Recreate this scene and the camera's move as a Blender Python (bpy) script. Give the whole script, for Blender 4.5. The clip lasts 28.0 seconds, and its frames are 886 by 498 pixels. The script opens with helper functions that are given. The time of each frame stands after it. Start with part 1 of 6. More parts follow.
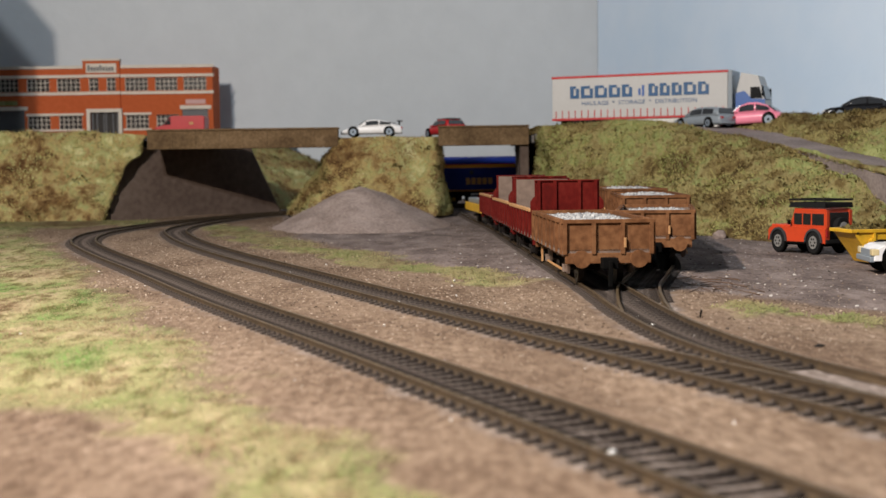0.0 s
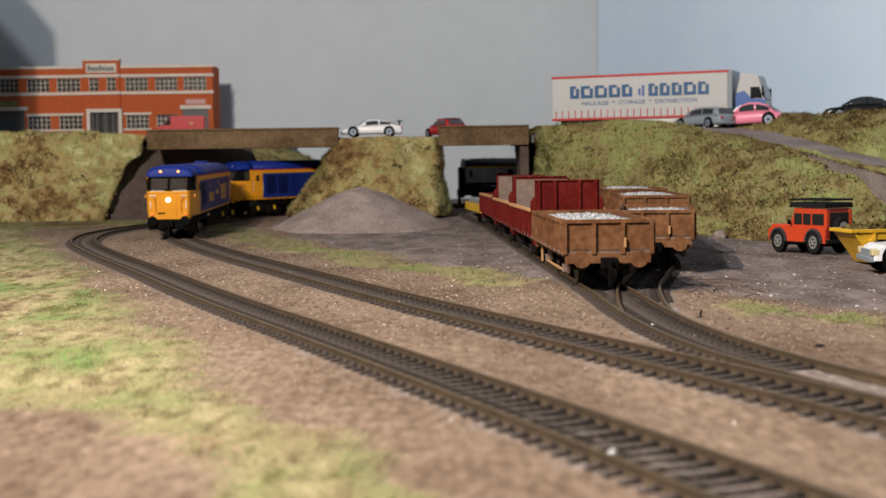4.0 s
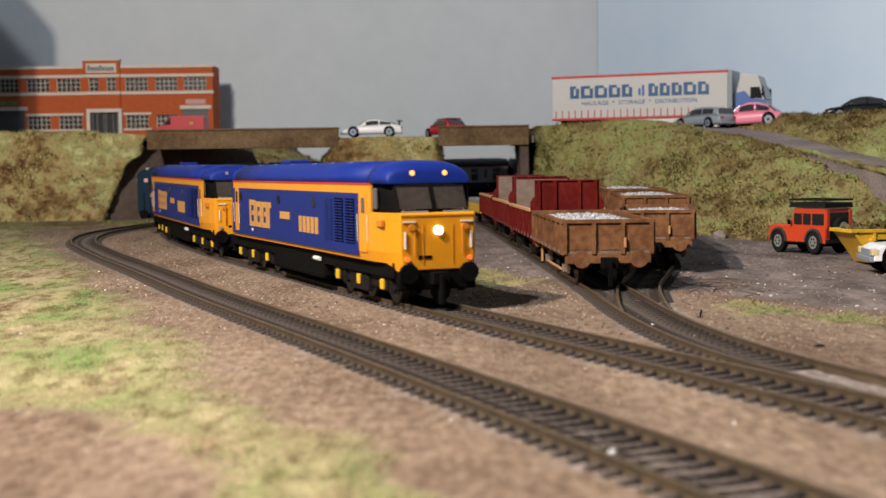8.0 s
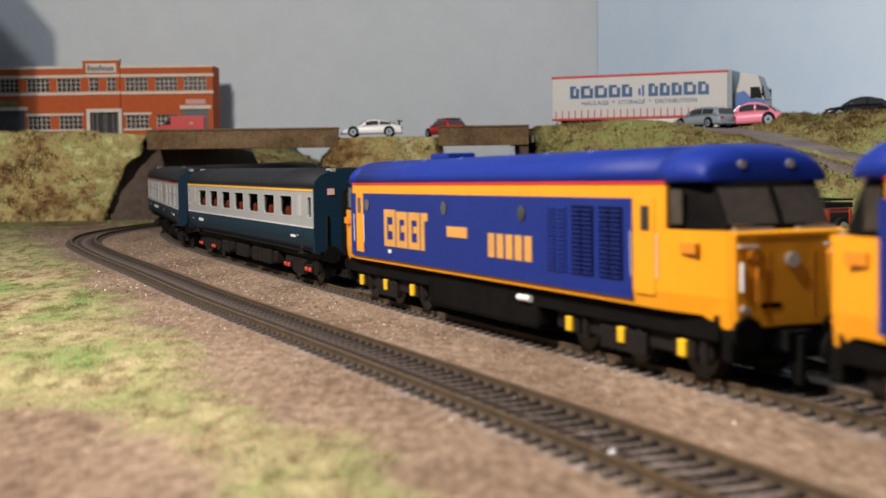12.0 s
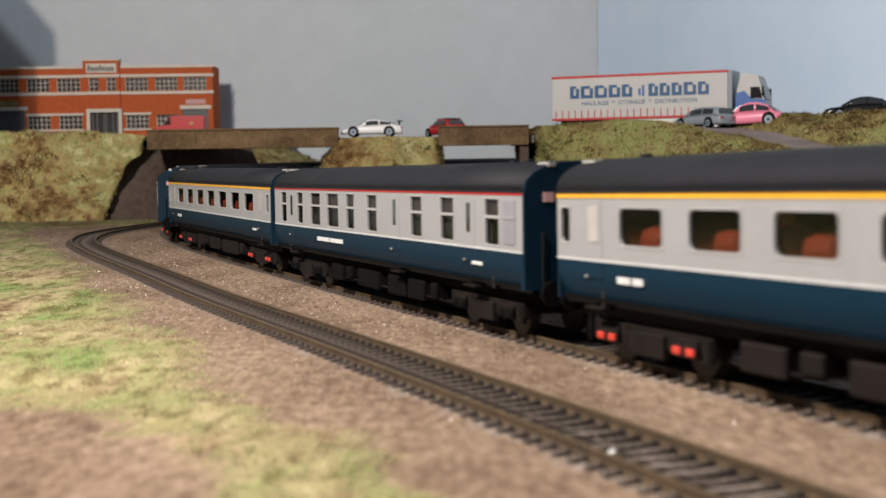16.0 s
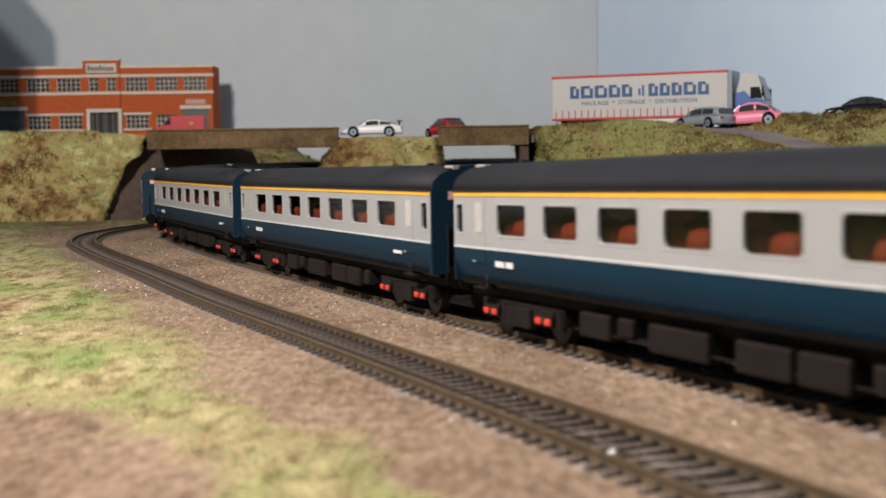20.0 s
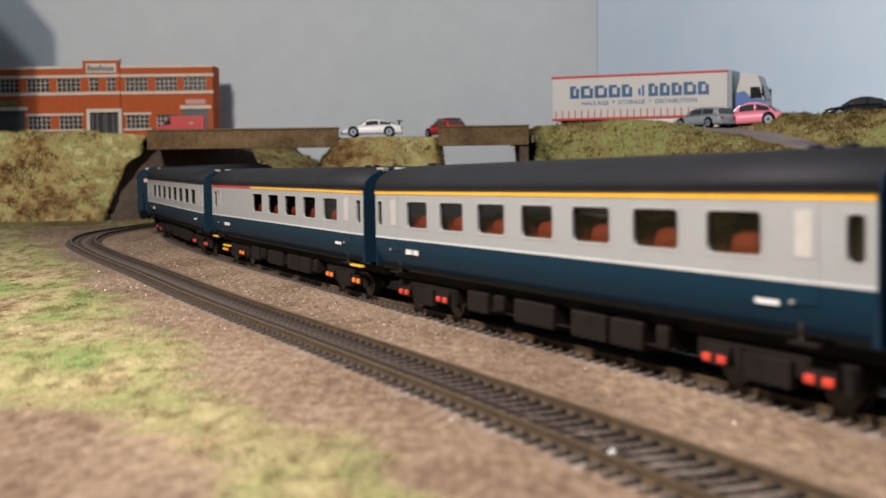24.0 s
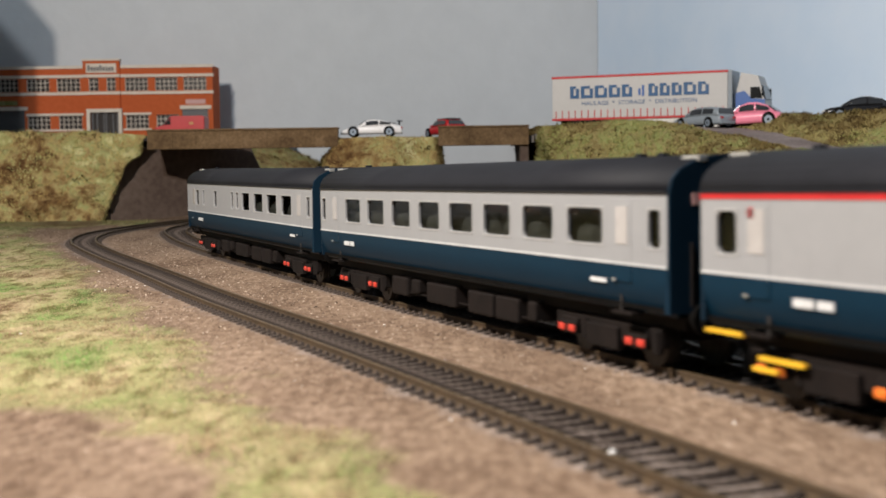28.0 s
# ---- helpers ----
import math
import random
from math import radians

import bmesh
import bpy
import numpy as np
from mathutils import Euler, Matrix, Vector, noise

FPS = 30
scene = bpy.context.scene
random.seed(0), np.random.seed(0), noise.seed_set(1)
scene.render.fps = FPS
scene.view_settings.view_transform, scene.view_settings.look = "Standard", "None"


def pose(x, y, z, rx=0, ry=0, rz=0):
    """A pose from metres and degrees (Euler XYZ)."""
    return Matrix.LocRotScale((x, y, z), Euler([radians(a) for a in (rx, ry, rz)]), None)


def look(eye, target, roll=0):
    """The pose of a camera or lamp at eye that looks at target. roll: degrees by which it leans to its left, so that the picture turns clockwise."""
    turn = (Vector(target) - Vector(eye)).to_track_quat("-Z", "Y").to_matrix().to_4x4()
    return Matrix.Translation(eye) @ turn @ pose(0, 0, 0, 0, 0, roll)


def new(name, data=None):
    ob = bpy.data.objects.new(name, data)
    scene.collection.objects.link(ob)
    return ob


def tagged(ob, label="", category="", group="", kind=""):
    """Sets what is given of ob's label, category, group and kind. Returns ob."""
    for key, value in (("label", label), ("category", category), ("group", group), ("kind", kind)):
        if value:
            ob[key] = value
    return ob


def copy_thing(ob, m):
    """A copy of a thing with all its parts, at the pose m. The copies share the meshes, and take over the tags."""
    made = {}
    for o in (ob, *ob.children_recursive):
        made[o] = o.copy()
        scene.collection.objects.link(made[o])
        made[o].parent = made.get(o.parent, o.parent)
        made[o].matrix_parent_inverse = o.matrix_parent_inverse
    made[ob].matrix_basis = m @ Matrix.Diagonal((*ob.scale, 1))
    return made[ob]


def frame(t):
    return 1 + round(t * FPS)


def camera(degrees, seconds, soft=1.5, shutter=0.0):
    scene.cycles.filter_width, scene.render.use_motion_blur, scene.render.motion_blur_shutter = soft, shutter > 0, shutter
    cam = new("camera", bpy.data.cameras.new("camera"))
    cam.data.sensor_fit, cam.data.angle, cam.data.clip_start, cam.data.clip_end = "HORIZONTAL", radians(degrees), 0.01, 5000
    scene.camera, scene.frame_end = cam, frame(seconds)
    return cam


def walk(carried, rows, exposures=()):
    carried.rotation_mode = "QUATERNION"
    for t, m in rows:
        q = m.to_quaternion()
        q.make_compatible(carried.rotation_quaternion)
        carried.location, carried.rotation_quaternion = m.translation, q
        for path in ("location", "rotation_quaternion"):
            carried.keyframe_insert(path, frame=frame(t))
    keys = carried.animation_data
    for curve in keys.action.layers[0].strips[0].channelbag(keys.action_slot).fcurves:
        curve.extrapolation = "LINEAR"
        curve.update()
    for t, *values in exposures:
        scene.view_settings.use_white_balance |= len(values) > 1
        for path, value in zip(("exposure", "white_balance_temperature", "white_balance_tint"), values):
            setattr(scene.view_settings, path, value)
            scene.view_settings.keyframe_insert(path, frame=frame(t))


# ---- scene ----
cam = camera(38.27, 28.0, soft=1.5, shutter=0.35)
cam.data.dof.use_dof = True
cam.data.dof.focus_distance = 0.61
cam.data.dof.aperture_fstop = 28.0
EYE = look((0, 0, 0.0491), (0, 1, -0.01532), -0.73)
walk(cam, [(0.0, EYE), (28.0, EYE)])

# ---- light: a dim room and one warm lamp high on the near side ----
world = bpy.data.worlds.new("room_light")
scene.world = world
world.use_nodes = True
world.node_tree.nodes["Background"].inputs[0].default_value = (0.70, 0.86, 1.0, 1)
world.node_tree.nodes["Background"].inputs[1].default_value = 0.105


def lamp(name, kind, place, target, watts, colour, size):
    data = bpy.data.lights.new(name, kind)
    data.energy, data.color = watts, colour
    if kind == "AREA":
        data.shape, data.size = "DISK", size
    else:
        data.shadow_soft_size = size
    ob = new(name, data)
    ob.matrix_world = look(place, target)
    return ob


lamp("room_spotlight", "POINT", (-0.379, 0.12, 0.52), (0, 0.8, 0), 38.0, (1.0, 0.87, 0.74), 0.009)
lamp("second_spotlight", "AREA", (-0.334, -0.02, 0.62), (-0.05, 0.85, 0.0), 6.6, (0.87, 0.94, 1.0), 0.03)
scene.view_settings.exposure = 0.0


# ---- materials ----
def nodes_of(name):
    m = bpy.data.materials.new(name)
    m.use_nodes = True
    nt = m.node_tree
    return m, nt, nt.nodes["Principled BSDF"]


def mixed(name, colours, scale, rough=0.7, metal=0.0, bump=0.0, bump_scale=None, spec=0.4, fine=6.0, detail=6.0, random_value=0.0):
    """A surface whose colour wanders through the given stops at two scales, with a fine relief (depth in metres)."""
    m, nt, b = nodes_of(name)
    N, L = nt.nodes.new, nt.links.new
    tc = N("ShaderNodeTexCoord")
    n1, n2 = N("ShaderNodeTexNoise"), N("ShaderNodeTexNoise")
    n1.inputs["Scale"].default_value, n1.inputs["Detail"].default_value = scale, detail
    n2.inputs["Scale"].default_value, n2.inputs["Detail"].default_value = scale * fine, 4
    L(tc.outputs["Object"], n1.inputs["Vector"])
    L(tc.outputs["Object"], n2.inputs["Vector"])
    mx = N("ShaderNodeMath")
    mx.operation = "MULTIPLY_ADD"
    mx.inputs[1].default_value = 0.45
    L(n2.outputs["Fac"], mx.inputs[0])
    sc = N("ShaderNodeMath")
    sc.operation = "MULTIPLY"
    sc.inputs[1].default_value = 0.55
    L(n1.outputs["Fac"], sc.inputs[0])
    L(sc.outputs[0], mx.inputs[2])
    fac = mx.outputs[0]
    if random_value:
        oi = N("ShaderNodeObjectInfo")
        ra = N("ShaderNodeMath")
        ra.operation = "MULTIPLY_ADD"
        ra.inputs[1].default_value = random_value
        L(oi.outputs["Random"], ra.inputs[0])
        L(fac, ra.inputs[2])
        sb = N("ShaderNodeMath")
        sb.operation = "SUBTRACT"
        sb.inputs[1].default_value = random_value / 2
        L(ra.outputs[0], sb.inputs[0])
        fac = sb.outputs[0]
    ramp = N("ShaderNodeValToRGB")
    el = ramp.color_ramp.elements
    while len(el) < len(colours):
        el.new(0.5)
    for i, c in enumerate(colours):
        el[i].position = 0.37 + 0.26 * i / max(1, len(colours) - 1)
        el[i].color = (*c, 1)
    L(fac, ramp.inputs[0])
    L(ramp.outputs[0], b.inputs["Base Color"])
    b.inputs["Roughness"].default_value = rough
    b.inputs["Metallic"].default_value = metal
    b.inputs["Specular IOR Level"].default_value = spec
    if bump:
        nb = N("ShaderNodeTexNoise")
        nb.inputs["Scale"].default_value, nb.inputs["Detail"].default_value = bump_scale or scale * 8, 5
        L(tc.outputs["Object"], nb.inputs["Vector"])
        bp = N("ShaderNodeBump")
        bp.inputs["Distance"].default_value = bump
        bp.inputs["Strength"].default_value = 1.0
        L(nb.outputs["Fac"], bp.inputs["Height"])
        L(bp.outputs[0], b.inputs["Normal"])
    return m


def paint(name, c, rough=0.35, var=0.08, scale=60.0, spec=0.45, metal=0.0, bump=0.0):
    lo = tuple(max(0, v * (1 - var)) for v in c)
    hi = tuple(min(1, v * (1 + var)) for v in c)
    return mixed(name, [lo, hi], scale, rough, metal, bump, 900, spec)


def glow(name, c, strength):
    m, nt, b = nodes_of(name)
    b.inputs["Base Color"].default_value = (*c, 1)
    b.inputs["Emission Color"].default_value = (*c, 1)
    b.inputs["Emission Strength"].default_value = strength
    return m


M = {}
M["yard"] = mixed("yard", [(0.17, 0.135, 0.125), (0.24, 0.195, 0.185), (0.31, 0.255, 0.235)], 35, 0.95, 0, 0.0006, 500, 0.1, 14, 8)
M["ballast"] = mixed("ballast", [(0.09, 0.065, 0.05), (0.2, 0.15, 0.115), (0.33, 0.26, 0.21)], 260, 0.95, 0, 0.0008, 900, 0.1, 4)
M["sleeper"] = mixed("sleeper", [(0.022, 0.016, 0.013), (0.046, 0.035, 0.029), (0.11, 0.086, 0.073)], 170, 0.85, 0, 0.0003, 900, 0.2, 4)
M["rail_side"] = mixed("rail_side", [(0.040, 0.025, 0.013), (0.080, 0.051, 0.026)], 120, 0.8, 0.2)
M["rail_top"] = mixed("rail_top", [(0.075, 0.050, 0.026), (0.125, 0.086, 0.047)], 90, 0.5, 0.3)
M["grass"] = mixed("grass", [(0.17, 0.18, 0.06), (0.27, 0.27, 0.11), (0.38, 0.35, 0.17)], 30, 0.95, 0, 0.0008, 900, 0.1, 8)
M["scrub"] = mixed("scrub", [(0.07, 0.045, 0.018), (0.16, 0.115, 0.045), (0.27, 0.225, 0.10), (0.23, 0.25, 0.09), (0.33, 0.34, 0.14)], 17, 0.95, 0, 0.003, 260, 0.1, 6)
M["scrub_dry"] = mixed("scrub_dry", [(0.07, 0.035, 0.015), (0.18, 0.11, 0.045), (0.33, 0.255, 0.115), (0.29, 0.29, 0.12), (0.46, 0.43, 0.22)], 17, 0.95, 0, 0.003, 260, 0.1, 6)
M["gravel"] = mixed("gravel", [(0.19, 0.146, 0.127), (0.265, 0.206, 0.183), (0.335, 0.268, 0.24)], 60, 0.95, 0, 0.0006, 1200, 0.1, 8)
M["stone"] = mixed("stone", [(0.42, 0.41, 0.40), (0.58, 0.57, 0.56), (0.72, 0.71, 0.70)], 300, 0.9, 0, 0, 0, 0.2, 4, 3, 0)
M["concrete"] = mixed("concrete", [(0.075, 0.045, 0.022), (0.12, 0.075, 0.037), (0.17, 0.11, 0.06)], 60, 0.85, 0, 0.0004, 700, 0.2, 7)
M["wall_card"] = mixed("wall_card", [(0.075, 0.052, 0.042), (0.10, 0.072, 0.058), (0.12, 0.09, 0.074)], 20, 0.9, 0, 0.0002, 500, 0.15, 9)
M["asphalt"] = mixed("asphalt", [(0.13, 0.115, 0.105), (0.19, 0.17, 0.155)], 60, 0.9, 0, 0.0003, 900, 0.15, 9)
M["sky_left"] = mixed("sky_left", [(0.535, 0.565, 0.595), (0.575, 0.605, 0.635)], 4, 0.9, 0, 0.0006, 60, 0.15, 10)
M["sky_right"] = mixed("sky_right", [(0.62, 0.77, 0.95), (0.70, 0.82, 0.97)], 3, 0.9, 0, 0.0006, 60, 0.15, 6)
M["brick"] = mixed("brick", [(0.40, 0.085, 0.025), (0.47, 0.105, 0.035)], 200, 0.85, 0, 0, 0, 0.2)
M["white_trim"] = paint("white_trim", (0.60, 0.53, 0.45), 0.7)
M["window_dark"] = paint("window_dark", (0.035, 0.03, 0.028), 0.25)
M["grey_door"] = paint("grey_door", (0.11, 0.11, 0.115), 0.6)
M["loco_blue"] = paint("loco_blue", (0.006, 0.0165, 0.13), 0.5, 0.06, spec=0.16)
M["loco_roof"] = paint("loco_roof", (0.005, 0.018, 0.165), 0.55, 0.10, spec=0.18)
M["loco_yellow"] = paint("loco_yellow", (0.60, 0.235, 0.008), 0.4, 0.05, spec=0.3)
M["logo_gold"] = paint("logo_gold", (0.46, 0.225, 0.05), 0.5)
M["black"] = mixed("black", [(0.0022, 0.002, 0.0019), (0.005, 0.0045, 0.0042)], 90, 0.8, spec=0.05)
M["chassis"] = mixed("chassis", [(0.0040, 0.0027, 0.0023), (0.0095, 0.0062, 0.0052)], 90, 0.75, spec=0.15)
M["wheel"] = mixed("wheel", [(0.02, 0.017, 0.015), (0.05, 0.044, 0.038)], 90, 0.45, 0.6)
M["glass"] = paint("glass", (0.02, 0.019, 0.018), 0.08, 0.05, spec=0.6)
M["cab_glass"] = paint("cab_glass", (0.036, 0.028, 0.023), 0.14, 0.25, 60, spec=0.5)
M["coach_blue"] = paint("coach_blue", (0.0015, 0.0155, 0.031), 0.5, 0.06, spec=0.14)
M["coach_grey"] = paint("coach_grey", (0.238, 0.238, 0.243), 0.5, 0.03, spec=0.2)
M["coach_roof"] = paint("coach_roof", (0.010, 0.0105, 0.0135), 0.65, 0.12, spec=0.15)
M["coach_end"] = paint("coach_end", (0.002, 0.013, 0.026), 0.6, 0.08, spec=0.15)
M["stripe_yellow"] = paint("stripe_yellow", (0.66, 0.33, 0.02), 0.45)
M["stripe_red"] = paint("stripe_red", (0.44, 0.016, 0.018), 0.5)
M["red_axle"] = paint("red_axle", (0.45, 0.035, 0.02), 0.5)
M["yellow_axle"] = paint("yellow_axle", (0.62, 0.36, 0.008), 0.5)
M["white"] = paint("white", (0.62, 0.61, 0.59), 0.45)
M["silver"] = paint("silver", (0.6, 0.58, 0.55), 0.3, metal=0.7)
M["wagon_rust"] = mixed("wagon_rust", [(0.088, 0.037, 0.016), (0.14, 0.060, 0.026), (0.20, 0.092, 0.041)], 45, 0.85, 0, 0.0001, 900, 0.1, 8)
M["wagon_maroon"] = mixed("wagon_maroon", [(0.065, 0.0035, 0.0025), (0.095, 0.0055, 0.0038), (0.125, 0.012, 0.008)], 60, 0.6, 0, 0, 0, 0.12)
M["wagon_inside"] = mixed("wagon_inside", [(0.13, 0.09, 0.07), (0.20, 0.14, 0.11)], 60, 0.85)
M["wagon_tan"] = paint("wagon_tan", (0.42, 0.22, 0.09), 0.7)
M["orange"] = paint("orange", (0.52, 0.055, 0.018), 0.3)
M["pink"] = paint("pink", (0.80, 0.24, 0.34), 0.3)
M["car_white"] = paint("car_white", (0.78, 0.76, 0.76), 0.25)
M["car_grey"] = paint("car_grey", (0.22, 0.25, 0.28), 0.3)
M["car_black"] = paint("car_black", (0.014, 0.014, 0.016), 0.2)
M["car_red"] = paint("car_red", (0.38, 0.014, 0.018), 0.35)
M["truck_blue"] = paint("truck_blue", (0.03, 0.10, 0.33), 0.35)
M["letter_blue"] = paint("letter_blue", (0.012, 0.075, 0.19), 0.5)
M["trailer"] = paint("trailer", (0.47, 0.455, 0.44), 0.5, 0.03)
M["skip_yellow"] = paint("skip_yellow", (0.62, 0.35, 0.02), 0.5, 0.15)
M["arch_grey"] = paint("arch_grey", (0.035, 0.036, 0.038), 0.6)
M["frame_light"] = paint("frame_light", (0.30, 0.295, 0.29), 0.45)
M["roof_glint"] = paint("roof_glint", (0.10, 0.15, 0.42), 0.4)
M["lamp_on"] = glow("lamp_on", (1.0, 0.98, 0.96), 3.5)
M["lamp_dim"] = glow("lamp_dim", (1.0, 0.42, 0.10), 1.3)
M["lamp_tail"] = glow("lamp_tail", (1.0, 0.2, 0.04), 0.35)
M["label_white"] = paint("label_white", (0.52, 0.52, 0.52), 0.5)
M["notice_pink"] = paint("notice_pink", (0.48, 0.27, 0.25), 0.5)
M["rubber"] = paint("rubber", (0.011, 0.0105, 0.0105), 0.8, spec=0.15)


# ---- mesh helpers ----
def mesh_of(name, bm, mat, smooth=False):
    me = bpy.data.meshes.new(name)
    bm.normal_update()
    bm.to_mesh(me)
    bm.free()
    me.materials.append(M[mat] if isinstance(mat, str) else mat)
    if smooth:
        me.polygons.foreach_set("use_smooth", [True] * len(me.polygons))
    return me


def part(name, bm, mat, parent=None, label="", smooth=False, m=None):
    ob = new(name, mesh_of(name, bm, mat, smooth))
    if parent is not None:
        ob.parent = parent
    if m is not None:
        ob.matrix_basis = m
    if label:
        tagged(ob, label)
    return ob


def empty(name, m, label, category, group="", kind=""):
    ob = new(name)
    ob.empty_display_size = 0.01
    ob.matrix_basis = m
    return tagged(ob, label, category, group, kind)


def box(bm, x0, x1, y0, y1, z0, z1, bev=0.0):
    b = bmesh.new() if bev else bm
    vs = [b.verts.new(p) for p in ((x0, y0, z0), (x1, y0, z0), (x1, y1, z0), (x0, y1, z0), (x0, y0, z1), (x1, y0, z1), (x1, y1, z1), (x0, y1, z1))]
    for f in ((0, 3, 2, 1), (4, 5, 6, 7), (0, 1, 5, 4), (1, 2, 6, 5), (2, 3, 7, 6), (3, 0, 4, 7)):
        b.faces.new([vs[i] for i in f])
    if bev:
        bmesh.ops.bevel(b, geom=b.edges[:], offset=bev, segments=2, affect="EDGES", profile=0.5)
        me = bpy.data.meshes.new("t")
        b.to_mesh(me)
        b.free()
        bm.from_mesh(me)
        bpy.data.meshes.remove(me)
    return bm


def boxes(*args, bev=0.0):
    bm = bmesh.new()
    for a in args:
        box(bm, *a, bev=bev)
    return bm


def cyl(bm, p, q, r, n=12, r2=None):
    p, q = Vector(p), Vector(q)
    d = (q - p)
    mat = Matrix.Translation((p + q) / 2) @ d.to_track_quat("Z", "Y").to_matrix().to_4x4()
    bmesh.ops.create_cone(bm, cap_ends=True, segments=n, radius1=r, radius2=r if r2 is None else r2, depth=d.length, matrix=mat)
    return bm


def loft(rings, closed=True, caps=True):
    """Skin over rings of equal count."""
    bm = bmesh.new()
    vr = [[bm.verts.new(p) for p in r] for r in rings]
    n = len(rings[0])
    for a, b in zip(vr, vr[1:]):
        for i in range(n if closed else n - 1):
            j = (i + 1) % n
            bm.faces.new((a[i], a[j], b[j], b[i]))
    if caps and closed:
        bm.faces.new(vr[0][::-1])
        bm.faces.new(vr[-1])
    bmesh.ops.recalc_face_normals(bm, faces=bm.faces[:])
    return bm


def prism(poly, y0, y1):
    """A profile in x, z drawn out from y0 to y1."""
    return loft([[(x, y0, z) for x, z in poly], [(x, y1, z) for x, z in poly]])


def glyphs(text, size, depth, width=None):
    """A bmesh of raised letters in the built-in font, centred, upright in x, z and facing -y."""
    cu = bpy.data.curves.new("t", "FONT")
    cu.body, cu.size, cu.extrude, cu.align_x, cu.align_y = text, size, depth, "CENTER", "CENTER"
    cu.resolution_u = 3
    ob = new("t", cu)
    bpy.context.view_layer.update()
    me = bpy.data.meshes.new_from_object(ob.evaluated_get(bpy.context.evaluated_depsgraph_get()))
    bpy.data.objects.remove(ob)
    bpy.data.curves.remove(cu)
    bm = bmesh.new()
    bm.from_mesh(me)
    bpy.data.meshes.remove(me)
    xs = [v.co.x for v in bm.verts]
    k = width / (max(xs) - min(xs)) if width else 1.0
    mid = (max(xs) + min(xs)) / 2
    for v in bm.verts:
        v.co = Vector(((v.co.x - mid) * k, -v.co.z, v.co.y))
    return bm


# ---- the plan: rise of the baseboard, tracks ----
def rise(y):
    """Height of the rail head above the datum; the board sags a little in the middle."""
    d, e = min(max(y - 0.57, 0.0), 0.75), min(max(0.57 - y, 0.0), 0.47)
    return 0.013 * d * d + 0.0252 * e * e + 0.0195 * max(0.0, min(y, 1.5) - 1.32)


STEP = 0.005


def arc_path(x, y, a, segments, before=2.6, after=3.6):
    """Points (x, y) along straight and curved lengths; straight leads before and after. Returns the points and the length before the start."""
    pts = []
    n = int(before / STEP)
    for i in range(n, 0, -1):
        pts.append((x - math.cos(a) * STEP * i, y - math.sin(a) * STEP * i))
    for k, l in segments + [(0.0, after)]:
        for i in range(int(round(l / STEP))):
            pts.append((x, y))
            h = a + k * STEP / 2
            x, y, a = x + math.cos(h) * STEP, y + math.sin(h) * STEP, a + k * STEP
    return np.array(pts), n * STEP


def smooth_path(ctrl):
    """Points every STEP along a Catmull-Rom curve through the control points."""
    c = [np.array(p, float) for p in ctrl]
    c = [2 * c[0] - c[1]] + c + [2 * c[-1] - c[-2]]
    pts = []
    for p0, p1, p2, p3 in zip(c, c[1:], c[2:], c[3:]):
        for u in np.linspace(0, 1, 24, endpoint=False):
            pts.append(0.5 * ((2 * p1) + (p2 - p0) * u + (2 * p0 - 5 * p1 + 4 * p2 - p3) * u * u + (3 * p1 - p0 - 3 * p2 + p3) * u ** 3))
    pts = np.array(pts + [c[-2]])
    s = np.r_[0, np.cumsum(np.linalg.norm(np.diff(pts, axis=0), axis=1))]
    t = np.arange(0, s[-1], STEP)
    return np.c_[np.interp(t, s, pts[:, 0]), np.interp(t, s, pts[:, 1])]


TRACK_B, LEAD_B = arc_path(0.0680, 0.2758, 1.9503, [(0.080, 0.15), (-0.049, 0.15), (0.104, 0.15), (-0.258, 0.15), (-0.689, 0.15), (-3.617, 0.1), (-1.468, 0.1), (-3.986, 0.3)])
TRACK_A, LEAD_A = arc_path(0.0529, 0.1498, 1.9178, [(0.265, 0.15), (0.178, 0.15), (-0.159, 0.15), (0.203, 0.15), (-0.300, 0.15), (-2.179, 0.1), (-3.289, 0.1), (-1.719, 0.1), (-1.546, 0.1), (-2.959, 0.27)])
SIDING = smooth_path([(0.20, 0.02), (0.143, 0.132), (0.112, 0.204), (0.0925, 0.262), (0.077, 0.322), (0.0695, 0.38), (0.0668, 0.44), (0.0655, 0.52), (0.0608, 0.65), (0.052, 0.85), (0.0455, 0.98), (0.037, 1.08), (0.030, 1.16), (0.025, 1.24)])
SPUR = smooth_path([(0.0675, 0.42), (0.0715, 0.46), (0.080, 0.52), (0.094, 0.58), (0.108, 0.645), (0.119, 0.73), (0.124, 0.83), (0.124, 1.02)])


def along(path, s):
    i = min(max(s / STEP, 0), len(path) - 1.001)
    k = int(i)
    p = path[k] + (path[k + 1] - path[k]) * (i - k)
    return Vector((p[0], p[1], rise(p[1])))



# ---- ground ----
def line_gap(px, py, line):
    """Distance from each point to a polyline, and which side (left positive)."""
    best, side = np.full(px.shape, 9.0), np.zeros(px.shape)
    for (ax, ay), (bx, by) in zip(line, line[1:]):
        dx, dy = bx - ax, by - ay
        t = np.clip(((px - ax) * dx + (py - ay) * dy) / (dx * dx + dy * dy), 0, 1)
        d = np.hypot(px - ax - t * dx, py - ay - t * dy)
        s = np.sign(dx * (py - ay) - dy * (px - ax))
        side = np.where(d < best, s, side)
        best = np.minimum(best, d)
    return best, side


